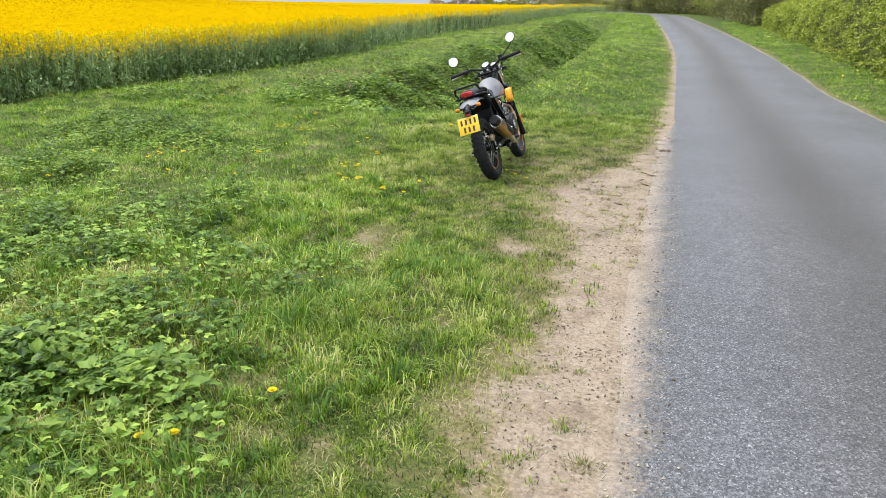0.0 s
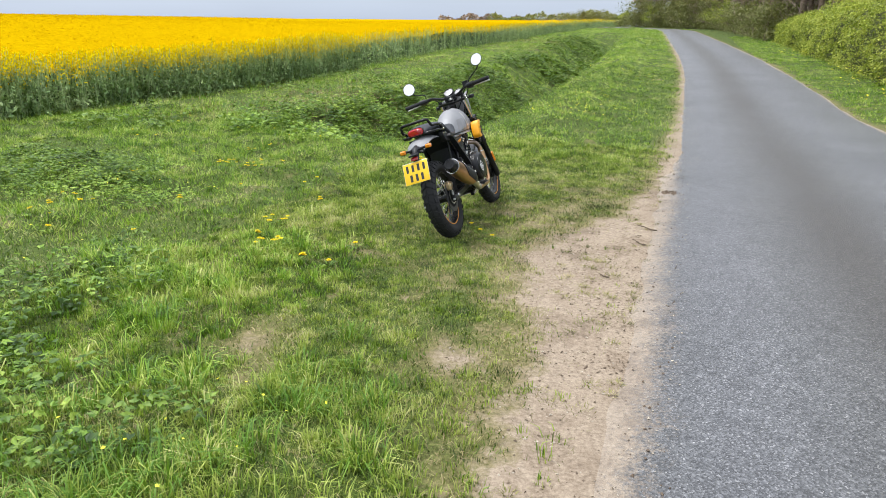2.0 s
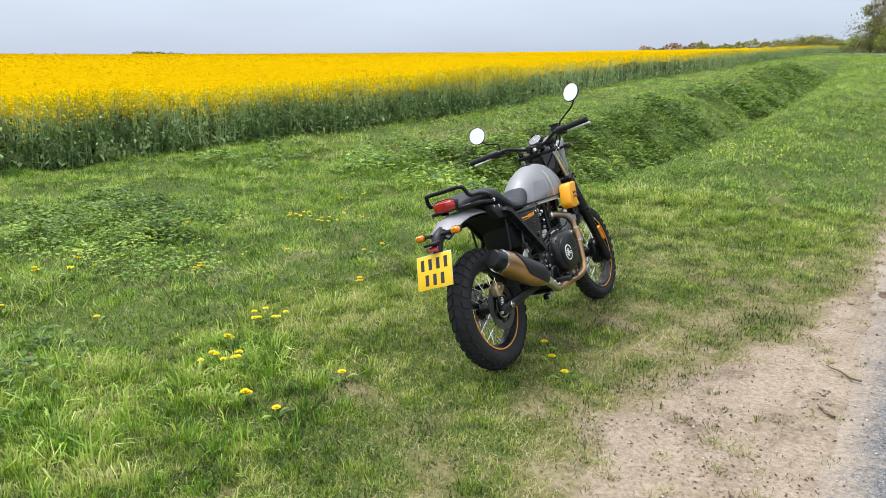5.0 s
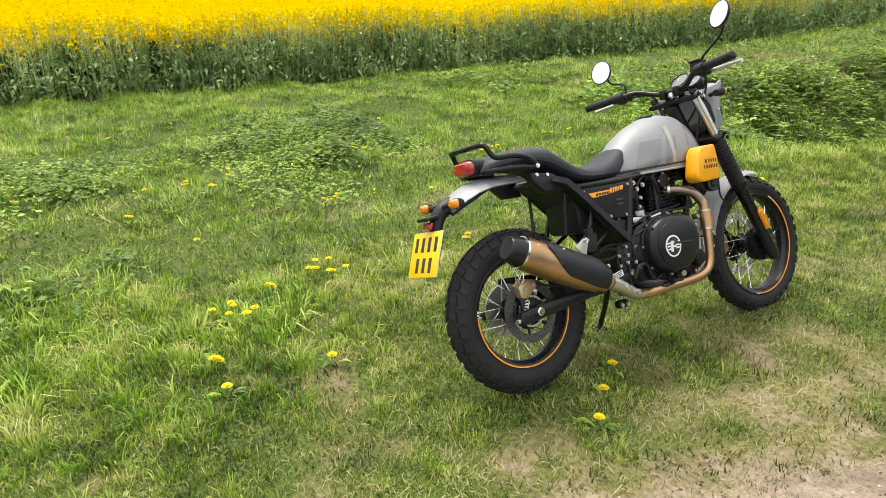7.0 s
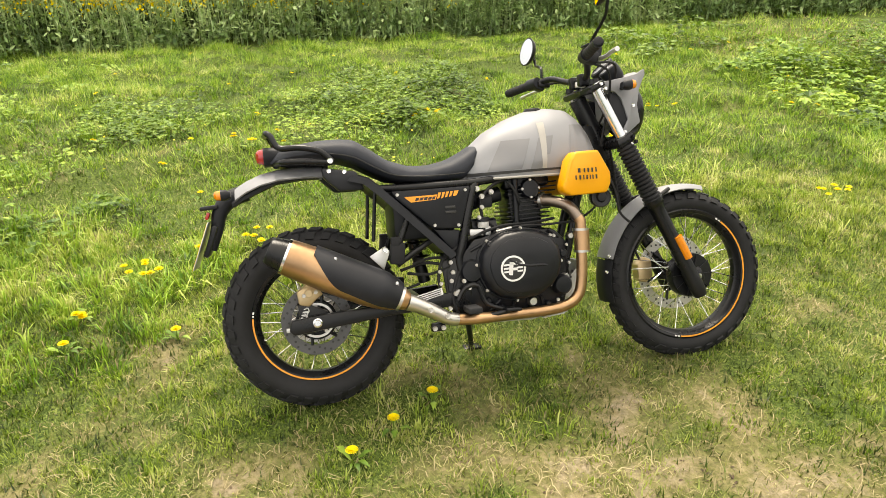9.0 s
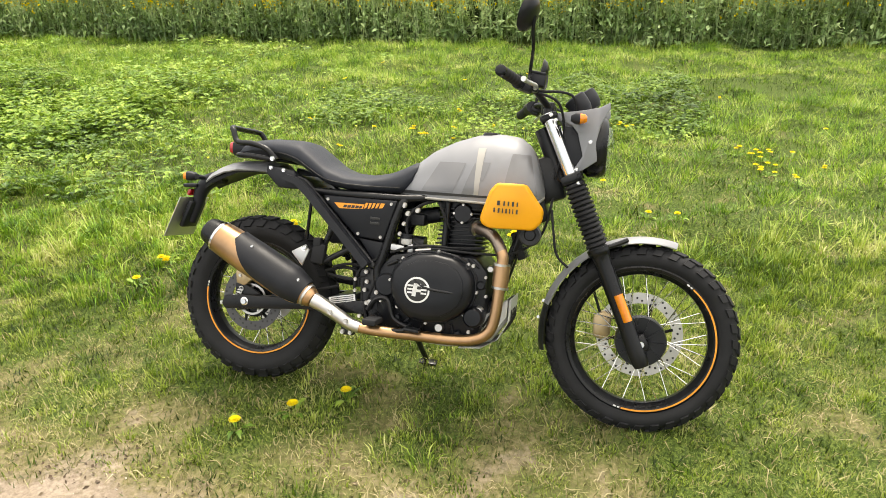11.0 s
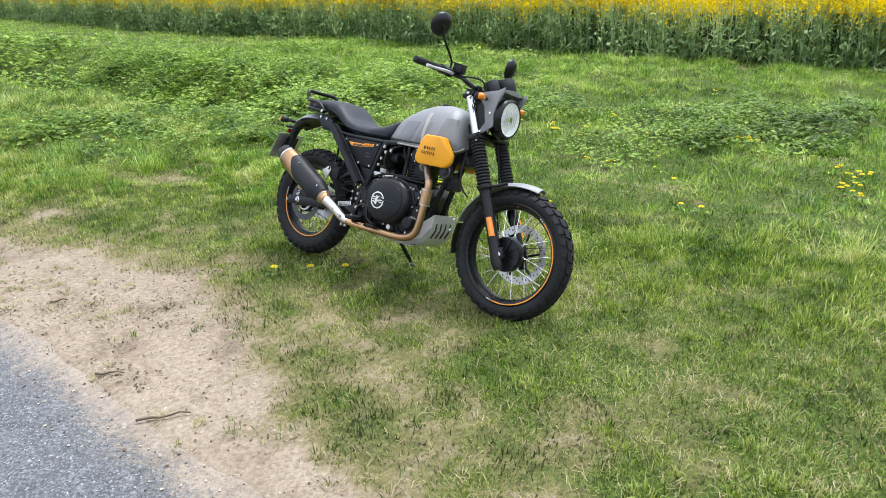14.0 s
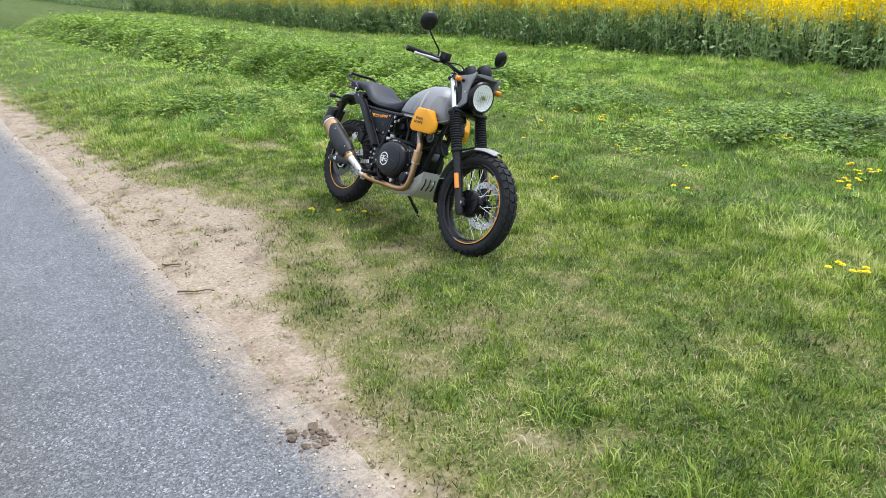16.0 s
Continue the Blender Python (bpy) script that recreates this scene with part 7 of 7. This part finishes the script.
part("heel_guard", tube(((0.485, -0.150, 0.02), (0.515, -0.152, 0.062), (0.56, -0.152, 0.062), (0.585, -0.152, 0.0), (0.66, -0.152, -0.032)), 0.009, 8), BLACK, bike)
part("brake_pedal", merged(tube(((0.49, -0.15, -0.035), (0.58, -0.175, -0.04), (0.655, -0.185, -0.03)), 0.009, 8), box((0.055, 0.04, 0.012), (0.665, -0.195, -0.024), (0, 4, 0), 0.004)), BLACK, bike)
bash = part("bash_plate", loft([[(x, y, z) for y, z in ((-w, hi), (-w, lo + 0.02), (-w * 0.8, lo), (w * 0.8, lo), (w, lo + 0.02), (w, hi), (w - 0.006, hi), (w - 0.006, lo + 0.022), (w * 0.78, lo + 0.006), (-w * 0.78, lo + 0.006), (-w + 0.006, lo + 0.022), (-w + 0.006, hi))] for x, w, lo, hi in ((0.60, 0.095, -0.085, -0.055), (0.77, 0.10, -0.092, -0.045), (0.85, 0.10, -0.08, 0.005), (0.925, 0.098, -0.055, 0.055), (0.975, 0.09, 0.02, 0.098))]), CAST, bike, "slotted aluminium bash plate")
part("bash_nose", loft([[(x, y, z) for y in (-0.098, -0.05, 0.0, 0.05, 0.098)] + [(x + 0.005, y, z + 0.004) for y in (0.098, 0.05, 0.0, -0.05, -0.098)] for x, z in ((0.81, -0.090), (0.89, -0.082), (0.945, -0.048), (0.980, 0.02), (0.982, 0.100))]), CAST, bash)
for k_ in range(4):
    part("slot", tube(((0.962, -0.06 + 0.04 * k_, -0.022), (0.9825, -0.06 + 0.04 * k_, 0.02), (0.9838, -0.06 + 0.04 * k_, 0.06)), 0.0055, 6), INK, bash)
for k_ in range(3):
    part("slot", tube(((0.835 + 0.03 * k_, -0.099, -0.045 + 0.02 * k_), (0.855 + 0.03 * k_, -0.0985, -0.005 + 0.02 * k_)), 0.004, 6), INK, bash)
cooler = part("oil_cooler", box((0.03, 0.10, 0.10), (0.990, 0.0, 0.285), (0, -20, 0), 0.006), ENGINE, bike)
for k_ in range(8):
    part("cooling_fin", box((0.034, 0.09, 0.004), (0.990 - 0.0042 * k_ + 0.018, 0.0, 0.245 + 0.0115 * k_), (0, -20, 0), 0), ENGINE, cooler)
part("horn", merged(lathe([(0, -0.165), (0.016, -0.164), (0.020, -0.158), (0.034, -0.160), (0.038, -0.152), (0.036, -0.13), (0.02, -0.11)], 28, at=(1.040, 0, 0.332)), tube(((1.035, -0.11, 0.34), (1.02, -0.06, 0.37)), 0.008, 6)), BLACK, bike, "round black horn")
part("regulator", merged(box((0.05, 0.13, 0.11), (1.050, 0.02, 0.425), (0, -22, 0), 0.008)), ENGINE, bike, "black regulator")
part("horn_ring", lathe([(0.033, -0.1625), (0.037, -0.158), (0.036, -0.154)], 28, at=(1.040, 0, 0.332)), DISC_DARK, bike)

# exhaust
HEADER = ((0.83, -0.06, 0.338), (0.868, -0.095, 0.334), (0.918, -0.135, 0.312), (0.948, -0.15, 0.268), (0.955, -0.153, 0.235), (0.950, -0.155, 0.135), (0.943, -0.155, 0.045), (0.925, -0.156, -0.010), (0.880, -0.158, -0.040), (0.80, -0.160, -0.050), (0.66, -0.165, -0.049), (0.53, -0.175, -0.046), (0.457, -0.182, -0.038))
pipe = part("exhaust_pipe", tube(HEADER, 0.0195, 16), BRONZE, bike, "heat-stained bronze exhaust pipe")
part("upper_pipe", tube(HEADER[:4], 0.0203, 16), DARKBRONZE, pipe)
part("pipe_shield", tube(((0.9555, -0.155, 0.222), (0.952, -0.157, 0.15)), (0.0280, 0.0275), 18), BRONZE, pipe)
for z in (0.228, 0.150):
    part("pipe_clamp", tube(((0.953, -0.155, z), (0.9525, -0.155, z - 0.008)), 0.0295, 18), STEEL, pipe)
part("pipe_flange", tube(((0.842, -0.07, 0.338), (0.85, -0.078, 0.337)), 0.030, 16), STEEL, pipe)
part("link_pipe", tube(((0.47, -0.181, -0.040), (0.435, -0.186, -0.030), (0.385, -0.193, 0.000), (0.335, -0.20, 0.028), (0.30, -0.203, 0.044)), (0.0215, 0.023, 0.025, 0.0265, 0.029), 18), STEEL, pipe, "bare steel link pipe")
for x, y, z in ((0.43, -0.212, -0.018), (0.372, -0.218, 0.01)):
    part("link_bolt", bolt((x, y, z), 0.0095), STEEL, pipe)
A, B = Vector((0.300, -0.204, 0.046)), Vector((-0.135, -0.186, 0.262))


def along(t):
    return A + (B - A) * t


can = part("silencer", tube([along(t) for t in (0, 0.06, 0.14, 0.3, 0.6, 0.8, 0.875)], (0.030, 0.040, 0.055, 0.0645, 0.066, 0.062, 0.0585), 28, 4), BRONZE, bike, "bronze-stained silencer with a black heat shield")
part("silencer_tip", merged(tube([along(t) for t in (0.875, 0.93, 0.985, 1.0)], (0.057, 0.052, 0.046, 0.040), 28, 3, False), tube([along(t) for t in (1.0, 0.97, 0.93)], (0.040, 0.027, 0.024), 28, 2)), BLACK, can, "black end cap")
part("silencer_band", tube([along(t) for t in (0.868, 0.886)], 0.0605, 28, 1), CHROME, can)
part("front_band", tube([along(t) for t in (0.045, 0.065)], 0.0425, 24, 1), STEEL, can)
ax = (B - A).normalized()
side_v = (Vector((0, -1, 0)) - ax * Vector((0, -1, 0)).dot(ax)).normalized()
up_v = side_v.cross(ax).normalized()
if up_v.z < 0:
    up_v = -up_v
rings = []
for i in range(22):
    t = 0.07 + 0.64 * i / 21
    base = 0.0705 * min(1.0, 0.62 + 1.9 * t) if t < 0.2 else 0.0705
    low = -0.75 + 0.25 * (i / 21)
    high = 1.75 - 0.15 * (i / 21)
    if i > 13:
        q = ((i - 13) / 8) ** 1.5
        low += 1.15 * q
    ring = []
    for rr in (base, base - 0.005):
        an = np.linspace(low, high, 11) if rr == base else np.linspace(high, low, 11)
        ring += [tuple(along(t) + rr * (math.cos(a) * side_v + math.sin(a) * up_v)) for a in an]
    rings.append(ring)
shield = part("heat_shield", loft(rings), PLASTIC, can, "black heat shield")
part("shield_bolt", merged(*[bolt(along(t) + 0.069 * (math.cos(a) * side_v + math.sin(a) * up_v), 0.006, 0.008) for t, a in ((0.57, 0.85), (0.13, 0.75))]), CHROME, can)
part("silencer_hanger", plate([(0.19, 0.205), (0.245, 0.235), (0.26, 0.215), (0.235, 0.155)], -0.172, -0.164, 0.003), ALLOY, bike, "bright metal silencer hanger")
part("hanger_bolt", bolt((0.243, -0.172, 0.222), 0.011, 0.012), CHROME, bike)
part("exhaust_bracket", box((0.05, 0.03, 0.03), (0.41, -0.13, -0.066), bevel=0.006), BLACK, bike)
for x in (0.395, 0.425):
    part("bracket_bolt", bolt((x, -0.146, -0.068), 0.009, 0.010), STEEL, bike)

# side stand
part("side_stand", merged(tube(((0.56, 0.10, -0.045), (0.59, 0.17, -0.13), (0.615, 0.255, -0.232)), (0.014, 0.012, 0.011), 10), box((0.075, 0.04, 0.012), (0.62, 0.265, -0.242), (18, 0, 0), 0.004)), BLACK, bike, "black side stand")
part("stand_spring", tube(((0.55, 0.11, -0.04), (0.585, 0.165, -0.11)), 0.006, 6), STEEL, bike)

# webs and bosses cast on the engine's flank
for x0, z0, x1, z1 in ((0.60, -0.03, 0.64, 0.005), (0.68, -0.045, 0.69, -0.005), (0.80, -0.045, 0.79, 0.0), (0.875, 0.205, 0.835, 0.235), (0.545, 0.185, 0.585, 0.205)):
    part("case_web", tube(((x0, -0.134, z0), (x1, -0.142, z1)), 0.006, 8), ENGINE, crank)
for x, z, r_ in ((0.885, 0.145, 0.016), (0.640, -0.022, 0.013), (0.595, 0.005, 0.012), (0.815, -0.030, 0.012)):
    part("case_boss", lathe([(0, -0.150), (r_ * 0.7, -0.150), (r_, -0.143), (r_, -0.12), (0, -0.12)], 14, at=(x, 0, z)), ENGINE, crank)
part("head_cover", merged(box((0.15, 0.15, 0.030), (0.80, 0, 0.447), (0, -2, 0), 0.010), lathe([(0, -0.105), (0.030, -0.104), (0.036, -0.096), (0.037, -0.06), (0, -0.06)], 24, at=(0.795, 0, 0.385))), ENGINE, bike, "finned black cylinder head")
for dx, dz in ((-0.03, 0.0), (0.03, 0.0), (0.0, 0.03), (0.0, -0.03)):
    part("head_bolt", bolt((0.795 + dx, -0.098, 0.385 + dz), 0.006, 0.008), STEEL, bike)
part("spark_plug_lead", tube(((0.70, -0.08, 0.43), (0.72, -0.115, 0.40), (0.745, -0.11, 0.345), (0.75, -0.09, 0.33)), 0.005, 8), RUBBER, bike)
part("clutch_cable", tube(((0.635, -0.135, 0.243), (0.72, -0.14, 0.256), (0.86, -0.125, 0.252), (0.98, -0.10, 0.262), (1.07, -0.09, 0.33), (1.10, -0.08, 0.46)), 0.0042, 8), RUBBER, bike)
part("cable_ferrule", tube(((0.645, -0.136, 0.245), (0.70, -0.139, 0.253)), 0.0065, 8), STEEL, bike)
for x, z in ((0.590, 0.400), (0.605, 0.372), (0.640, 0.385)):
    part("frame_bolt", bolt((x, -0.122, z), 0.010, 0.012), STEEL, bike)

# fixings and small fittings on the engine's flank
for x, z, r_ in ((0.43, 0.125, 0.007), (0.431, 0.084, 0.007), (0.854, 0.211, 0.007), (0.90, 0.174, 0.006), (0.905, 0.109, 0.006), (0.793, 0.025, 0.006), (0.747, -0.023, 0.006), (0.853, -0.02, 0.007), (0.857, 0.048, 0.006), (0.66, 0.232, 0.006), (0.76, 0.234, 0.006)):
    part("case_bolt", bolt((x, -0.139, z), r_, 0.008), STEEL, crank)
part("oil_plug", lathe([(0, -0.158), (0.012, -0.158), (0.016, -0.150), (0.016, -0.13), (0, -0.13)], 18, at=(0.884, 0, 0.058)), STEEL, crank)
part("case_nut", lathe([(0, -0.152), (0.010, -0.152), (0.013, -0.145), (0.013, -0.125), (0, -0.125)], 6, at=(0.915, 0, 0.205)), STEEL, crank)
reservoir = part("brake_fluid_reservoir", lathe([(0, 0.0), (0.018, 0.0), (0.020, 0.004), (0.020, 0.020), (0.0, 0.022)], 20, axis="Z", at=(0.605, -0.118, 0.262)), CAST, bike, "milky plastic brake fluid reservoir")
part("cap", lathe([(0, 0.0), (0.022, 0.0), (0.022, 0.014), (0.0, 0.016)], 20, axis="Z", at=(0.605, -0.118, 0.284)), PLASTIC, reservoir)
part("fuel_rail", tube(((0.655, -0.12, 0.222), (0.70, -0.13, 0.238), (0.76, -0.13, 0.236), (0.82, -0.12, 0.232)), 0.0045, 8), STEEL, bike)
part("injector_fitting", merged(box((0.022, 0.02, 0.03), (0.655, -0.125, 0.222), (0, 0, 0), 0.004), tube(((0.655, -0.125, 0.235), (0.655, -0.125, 0.255)), 0.006, 8)), STEEL, bike)
for p0, p1, p2, p3 in (((0.44, -0.13, 0.02), (0.425, -0.135, 0.10), (0.45, -0.13, 0.17), (0.52, -0.12, 0.21)), ((0.62, -0.11, 0.24), (0.60, -0.12, 0.34), (0.64, -0.11, 0.40), (0.72, -0.09, 0.43)), ((0.30, -0.10, 0.14), (0.38, -0.12, 0.16), (0.44, -0.125, 0.15), (0.50, -0.12, 0.14))):
    part("hose", tube((p0, p1, p2, p3), 0.0055, 8), RUBBER, bike)

# ---- dandelions ----
def dandelion(heads, seed):
    """A rosette of toothed leaves with yellow flower heads on short stalks."""
    r = np.random.default_rng(seed)
    leaves = []
    for q in range(9 + heads):
        a, L = r.uniform(0, 6.28), r.uniform(0.04, 0.08)
        d, w = Vector((math.cos(a), math.sin(a), 0)), Vector((-math.sin(a), math.cos(a), 0))
        o = d * 0.006
        co, fa, prev = [], [], None
        for i, (t, half) in enumerate(((0, 0.1), (0.3, 0.42), (0.42, 0.22), (0.6, 0.62), (0.72, 0.4), (1.0, 0.02))):
            p = o + d * L * t + Vector((0, 0, 0.03 * math.sin(t * 2.4) * L / 0.08))
            co += [tuple(p - w * half * L * 0.22), tuple(p + w * half * L * 0.22)]
            if i:
                fa += [(2 * i - 2, 2 * i - 1, 2 * i + 1), (2 * i - 2, 2 * i + 1, 2 * i)]
        leaves.append((np.array(co), np.array(fa)))
    plant = tri_object("dandelion", *limb(((0, 0, -0.02), (0, 0, 0.0), (0, 0, 0.008)), (0.006, 0.008, 0.004), 6), WEED)
    for co, fa in leaves:
        tri_object("leaf", co, fa, WEED).parent = plant
    for h in range(heads):
        a, d = r.uniform(0, 6.28), 0.0 if heads == 1 else r.uniform(0.02, 0.03 + 0.014 * heads)
        top = Vector((math.cos(a) * d, math.sin(a) * d, r.uniform(0.045, 0.085)))
        stalk = tri_object("stalk", *limb(((0, 0, 0), top * 0.55 + Vector((0, 0, 0.01)), top), (0.002, 0.0018, 0.0018), 5), WEED)
        stalk.parent = plant
        petals = []
        rad = r.uniform(0.016, 0.022)
        for layer, (k, up, q) in enumerate(((16, 0.15, 1.0), (14, 0.5, 0.82), (10, 0.95, 0.55))):
            for i in range(k):
                b = 6.283 * i / k + layer * 0.2
                u, v = Vector((math.cos(b), math.sin(b), up)).normalized(), Vector((-math.sin(b), math.cos(b), 0))
                e = top + u * rad * q
                petals.append((np.array([tuple(top + v * 0.001), tuple(top - v * 0.001), tuple(e - v * 0.0028), tuple(e + v * 0.0028)]), np.array([(0, 1, 2), (0, 2, 3)])))
        co, fa = joined(petals)
        tri_object("flower_head", co, fa, DANDELION, smooth_shade=False).parent = plant
    return tagged(plant, "low dandelion with yellow flower heads" if heads > 1 else "single yellow dandelion flower in the grass", "dandelion", "dandelions in the grass")


BIG = [(-3.22, 9.50), (-0.96, 7.34), (-0.89, 6.66), (0.16, 10.50), (-2.27, 10.36), (-1.96, 10.28)]
FEW = [(-2.33, 10.19), (-1.10, 7.03), (-3.10, 9.30), (-2.16, 8.42), (-0.72, 8.26), (-4.05, 8.20), (-2.30, 11.44), (-0.62, 6.39), (-4.98, 9.40), (-3.05, 7.73)]
ONE = [(-0.36, 6.31), (-0.23, 6.73), (0.83, 7.08), (0.74, 7.27), (-2.15, 7.22), (-3.09, 11.3), (-2.28, 11.45), (-1.0, 9.28), (0.67, 7.46), (-1.77, 9.02), (-2.88, 8.03), (-4.28, 7.75), (-0.72, 2.71), (-1.0, 2.33), (-1.13, 2.33), (-2.39, 10.66), (-4.77, 10.39), (-1.11, 9.14)]
r = np.random.default_rng(300)
far_s, far_n = r.uniform(2, 13, 46), r.uniform(4.5, 11, 46)
WIDE = [tuple(float(v) for v in xy(a, b)) for a, b in zip(far_s, far_n)]
for heads, spots in ((7, BIG), (3, FEW), (1, ONE), (2, WIDE)):
    first = None
    for x, y in spots:
        z = float(land(np.array([x]), np.array([y]))[0])
        m = Matrix.Translation((x, y, z)) @ Matrix.Rotation(r.uniform(0, 6.28), 4, "Z")
        if first is None:
            first = dandelion(heads, 310 + heads)
            first.matrix_world = m
        else:
            copy_thing(first, m)


# ---- small yellow flowers in the weeds and on the far verge ----
def specks(name, k, s0, s1, n0, n1, seed, size, lift, label):
    s, n, r = scatter(k, s0, s1, n0, n1, seed)
    x, y = xy(s, n)
    keep = (value_noise(x, y, 0.8, seed) > 0.12) & on_verge(s, n)
    x, y = x[keep], y[keep]
    c = np.column_stack((x, y, land(x, y) + lift * r.uniform(0.6, 1.2, len(x))))
    z = np.full(len(x), size)
    tagged(leaf_cloud(name, c, z, z * 0.9, BUTTER, seed, 0, 0.3), label, "flowers", kind="stuff")


specks("celandine_flowers", 300, -0.5, 5.0, 1.2, 4.5, 320, 0.018, 0.11, "small pale yellow flowers among the weeds")
specks("verge_flowers", 900, 12, 36, 0.6, 3.6, 321, 0.035, 0.13, "small pale yellow flowers on the grass verge")
specks("verge_flowers", 500, 12, 45, -5.6, -3.9, 322, 0.07, 0.27, "small pale yellow flowers on the grass verge")

specks("verge_flowers", 420, -16, 2.5, 0.8, 3.8, 323, 0.03, 0.12, "small pale yellow flowers on the grass verge")
specks("celandine_flowers", 160, 4.5, 9.5, 4.0, 8.0, 324, 0.022, 0.12, "small pale yellow flowers among the weeds")

# ---- earth crumbs, stones and twigs on the bare strip ----
def pebbles(name, k, s0, s1, n0, n1, seed, lo, hi, material, label, road_too=False):
    s, n, r = scatter(k, s0, s1, n0, n1, seed)
    x, y = xy(s, n)
    keep = (bare(s, n) > -0.02) & (n > shoulder(s) - 0.4) if not road_too else np.ones(k, bool)
    s, n, x, y = s[keep], n[keep], x[keep], y[keep]
    q = len(x)
    base = np.array([(1, 0, 0), (-1, 0, 0), (0, 1, 0), (0, -1, 0), (0, 0, 1), (0, 0, -1)], float)
    f = np.array([(0, 2, 4), (2, 1, 4), (1, 3, 4), (3, 0, 4), (2, 0, 5), (1, 2, 5), (3, 1, 5), (0, 3, 5)])
    size = lo + (hi - lo) * r.uniform(0, 1, q) ** 3
    z = np.maximum(land(x, y), np.where(n < shoulder(s), lane_height(s, n - bend(s) - shoulder(s) * smooth(-1.0, 0.0, n), x, y), -9))
    co = base[None] * r.uniform(0.6, 1.2, (q, 6, 1)) * np.array((1, 1, 0.65)) * size[:, None, None] + r.normal(0, 0.15, (q, 6, 3)) * size[:, None, None]
    co = co + np.column_stack((x, y, z + size * 0.25))[:, None]
    return tagged(tri_object(name, co.reshape(-1, 3), (np.arange(q)[:, None, None] * 6 + f[None]).reshape(-1, 3), material, smooth_shade=False), label, "stones", kind="stuff")


pebbles("earth_crumbs", 6000, -1.0, 13.0, -0.15, 1.4, 331, 0.0015, 0.010, CLOD, "dark crumbs of earth scattered on pale dirt")
pebbles("small_stones", 5200, -1.0, 20.0, -0.35, 1.0, 332, 0.0015, 0.009, STONE, "small pale stones scattered on dirt")
pebbles("small_stones", 2200, 8.0, 30.0, -0.10, 0.16, 334, 0.002, 0.010, STONE, "pale stones along the ragged tarmac edge", True)
pebbles("mud_clod", 70, 9.36, 9.52, -0.06, 0.08, 333, 0.008, 0.022, CLOD, "crumbled dark clod of mud at the road edge", True)


s, n, r = scatter(15000, 0.0, 11.5, 0.1, 1.6, 335)
x, y = xy(s, n)
keep = (bare(s, n) > -0.1) & (value_noise(x, y, 3.5, 336, 4) + r.normal(0, 0.12, len(s)) > 0.16)
c = np.column_stack((x, y, land(x, y) + 0.004))[keep]
size = r.uniform(0.006, 0.024, len(c))
tagged(leaf_cloud("plant_litter", c, size, size * 0.4, LITTER, 337, 0, 0.25), "dark dead scraps of plants strewn on dirt", "litter", kind="stuff")


def twig(x, y, turn, length, seed):
    r = np.random.default_rng(seed)
    s_, n_ = sn(x, y)
    z = float(land(np.array([x]), np.array([y]))[0]) + 0.012
    pts = [(x + math.cos(turn) * length * t + r.normal(0, 0.006), y + math.sin(turn) * length * t + r.normal(0, 0.006), z + 0.004 * math.sin(t * 6)) for t in np.linspace(-0.5, 0.5, 6)]
    tagged(tri_object("twig", *limb(pts, np.linspace(0.006, 0.003, 6), 6), BARK), "short dry brown twig lying on bare earth", "twig", "fallen twigs")


twig(2.175, 7.51, 2.25, 0.20, 341)
twig(2.01, 7.04, 2.0, 0.13, 342)
twig(1.55, 6.2, 2.2, 0.10, 343)
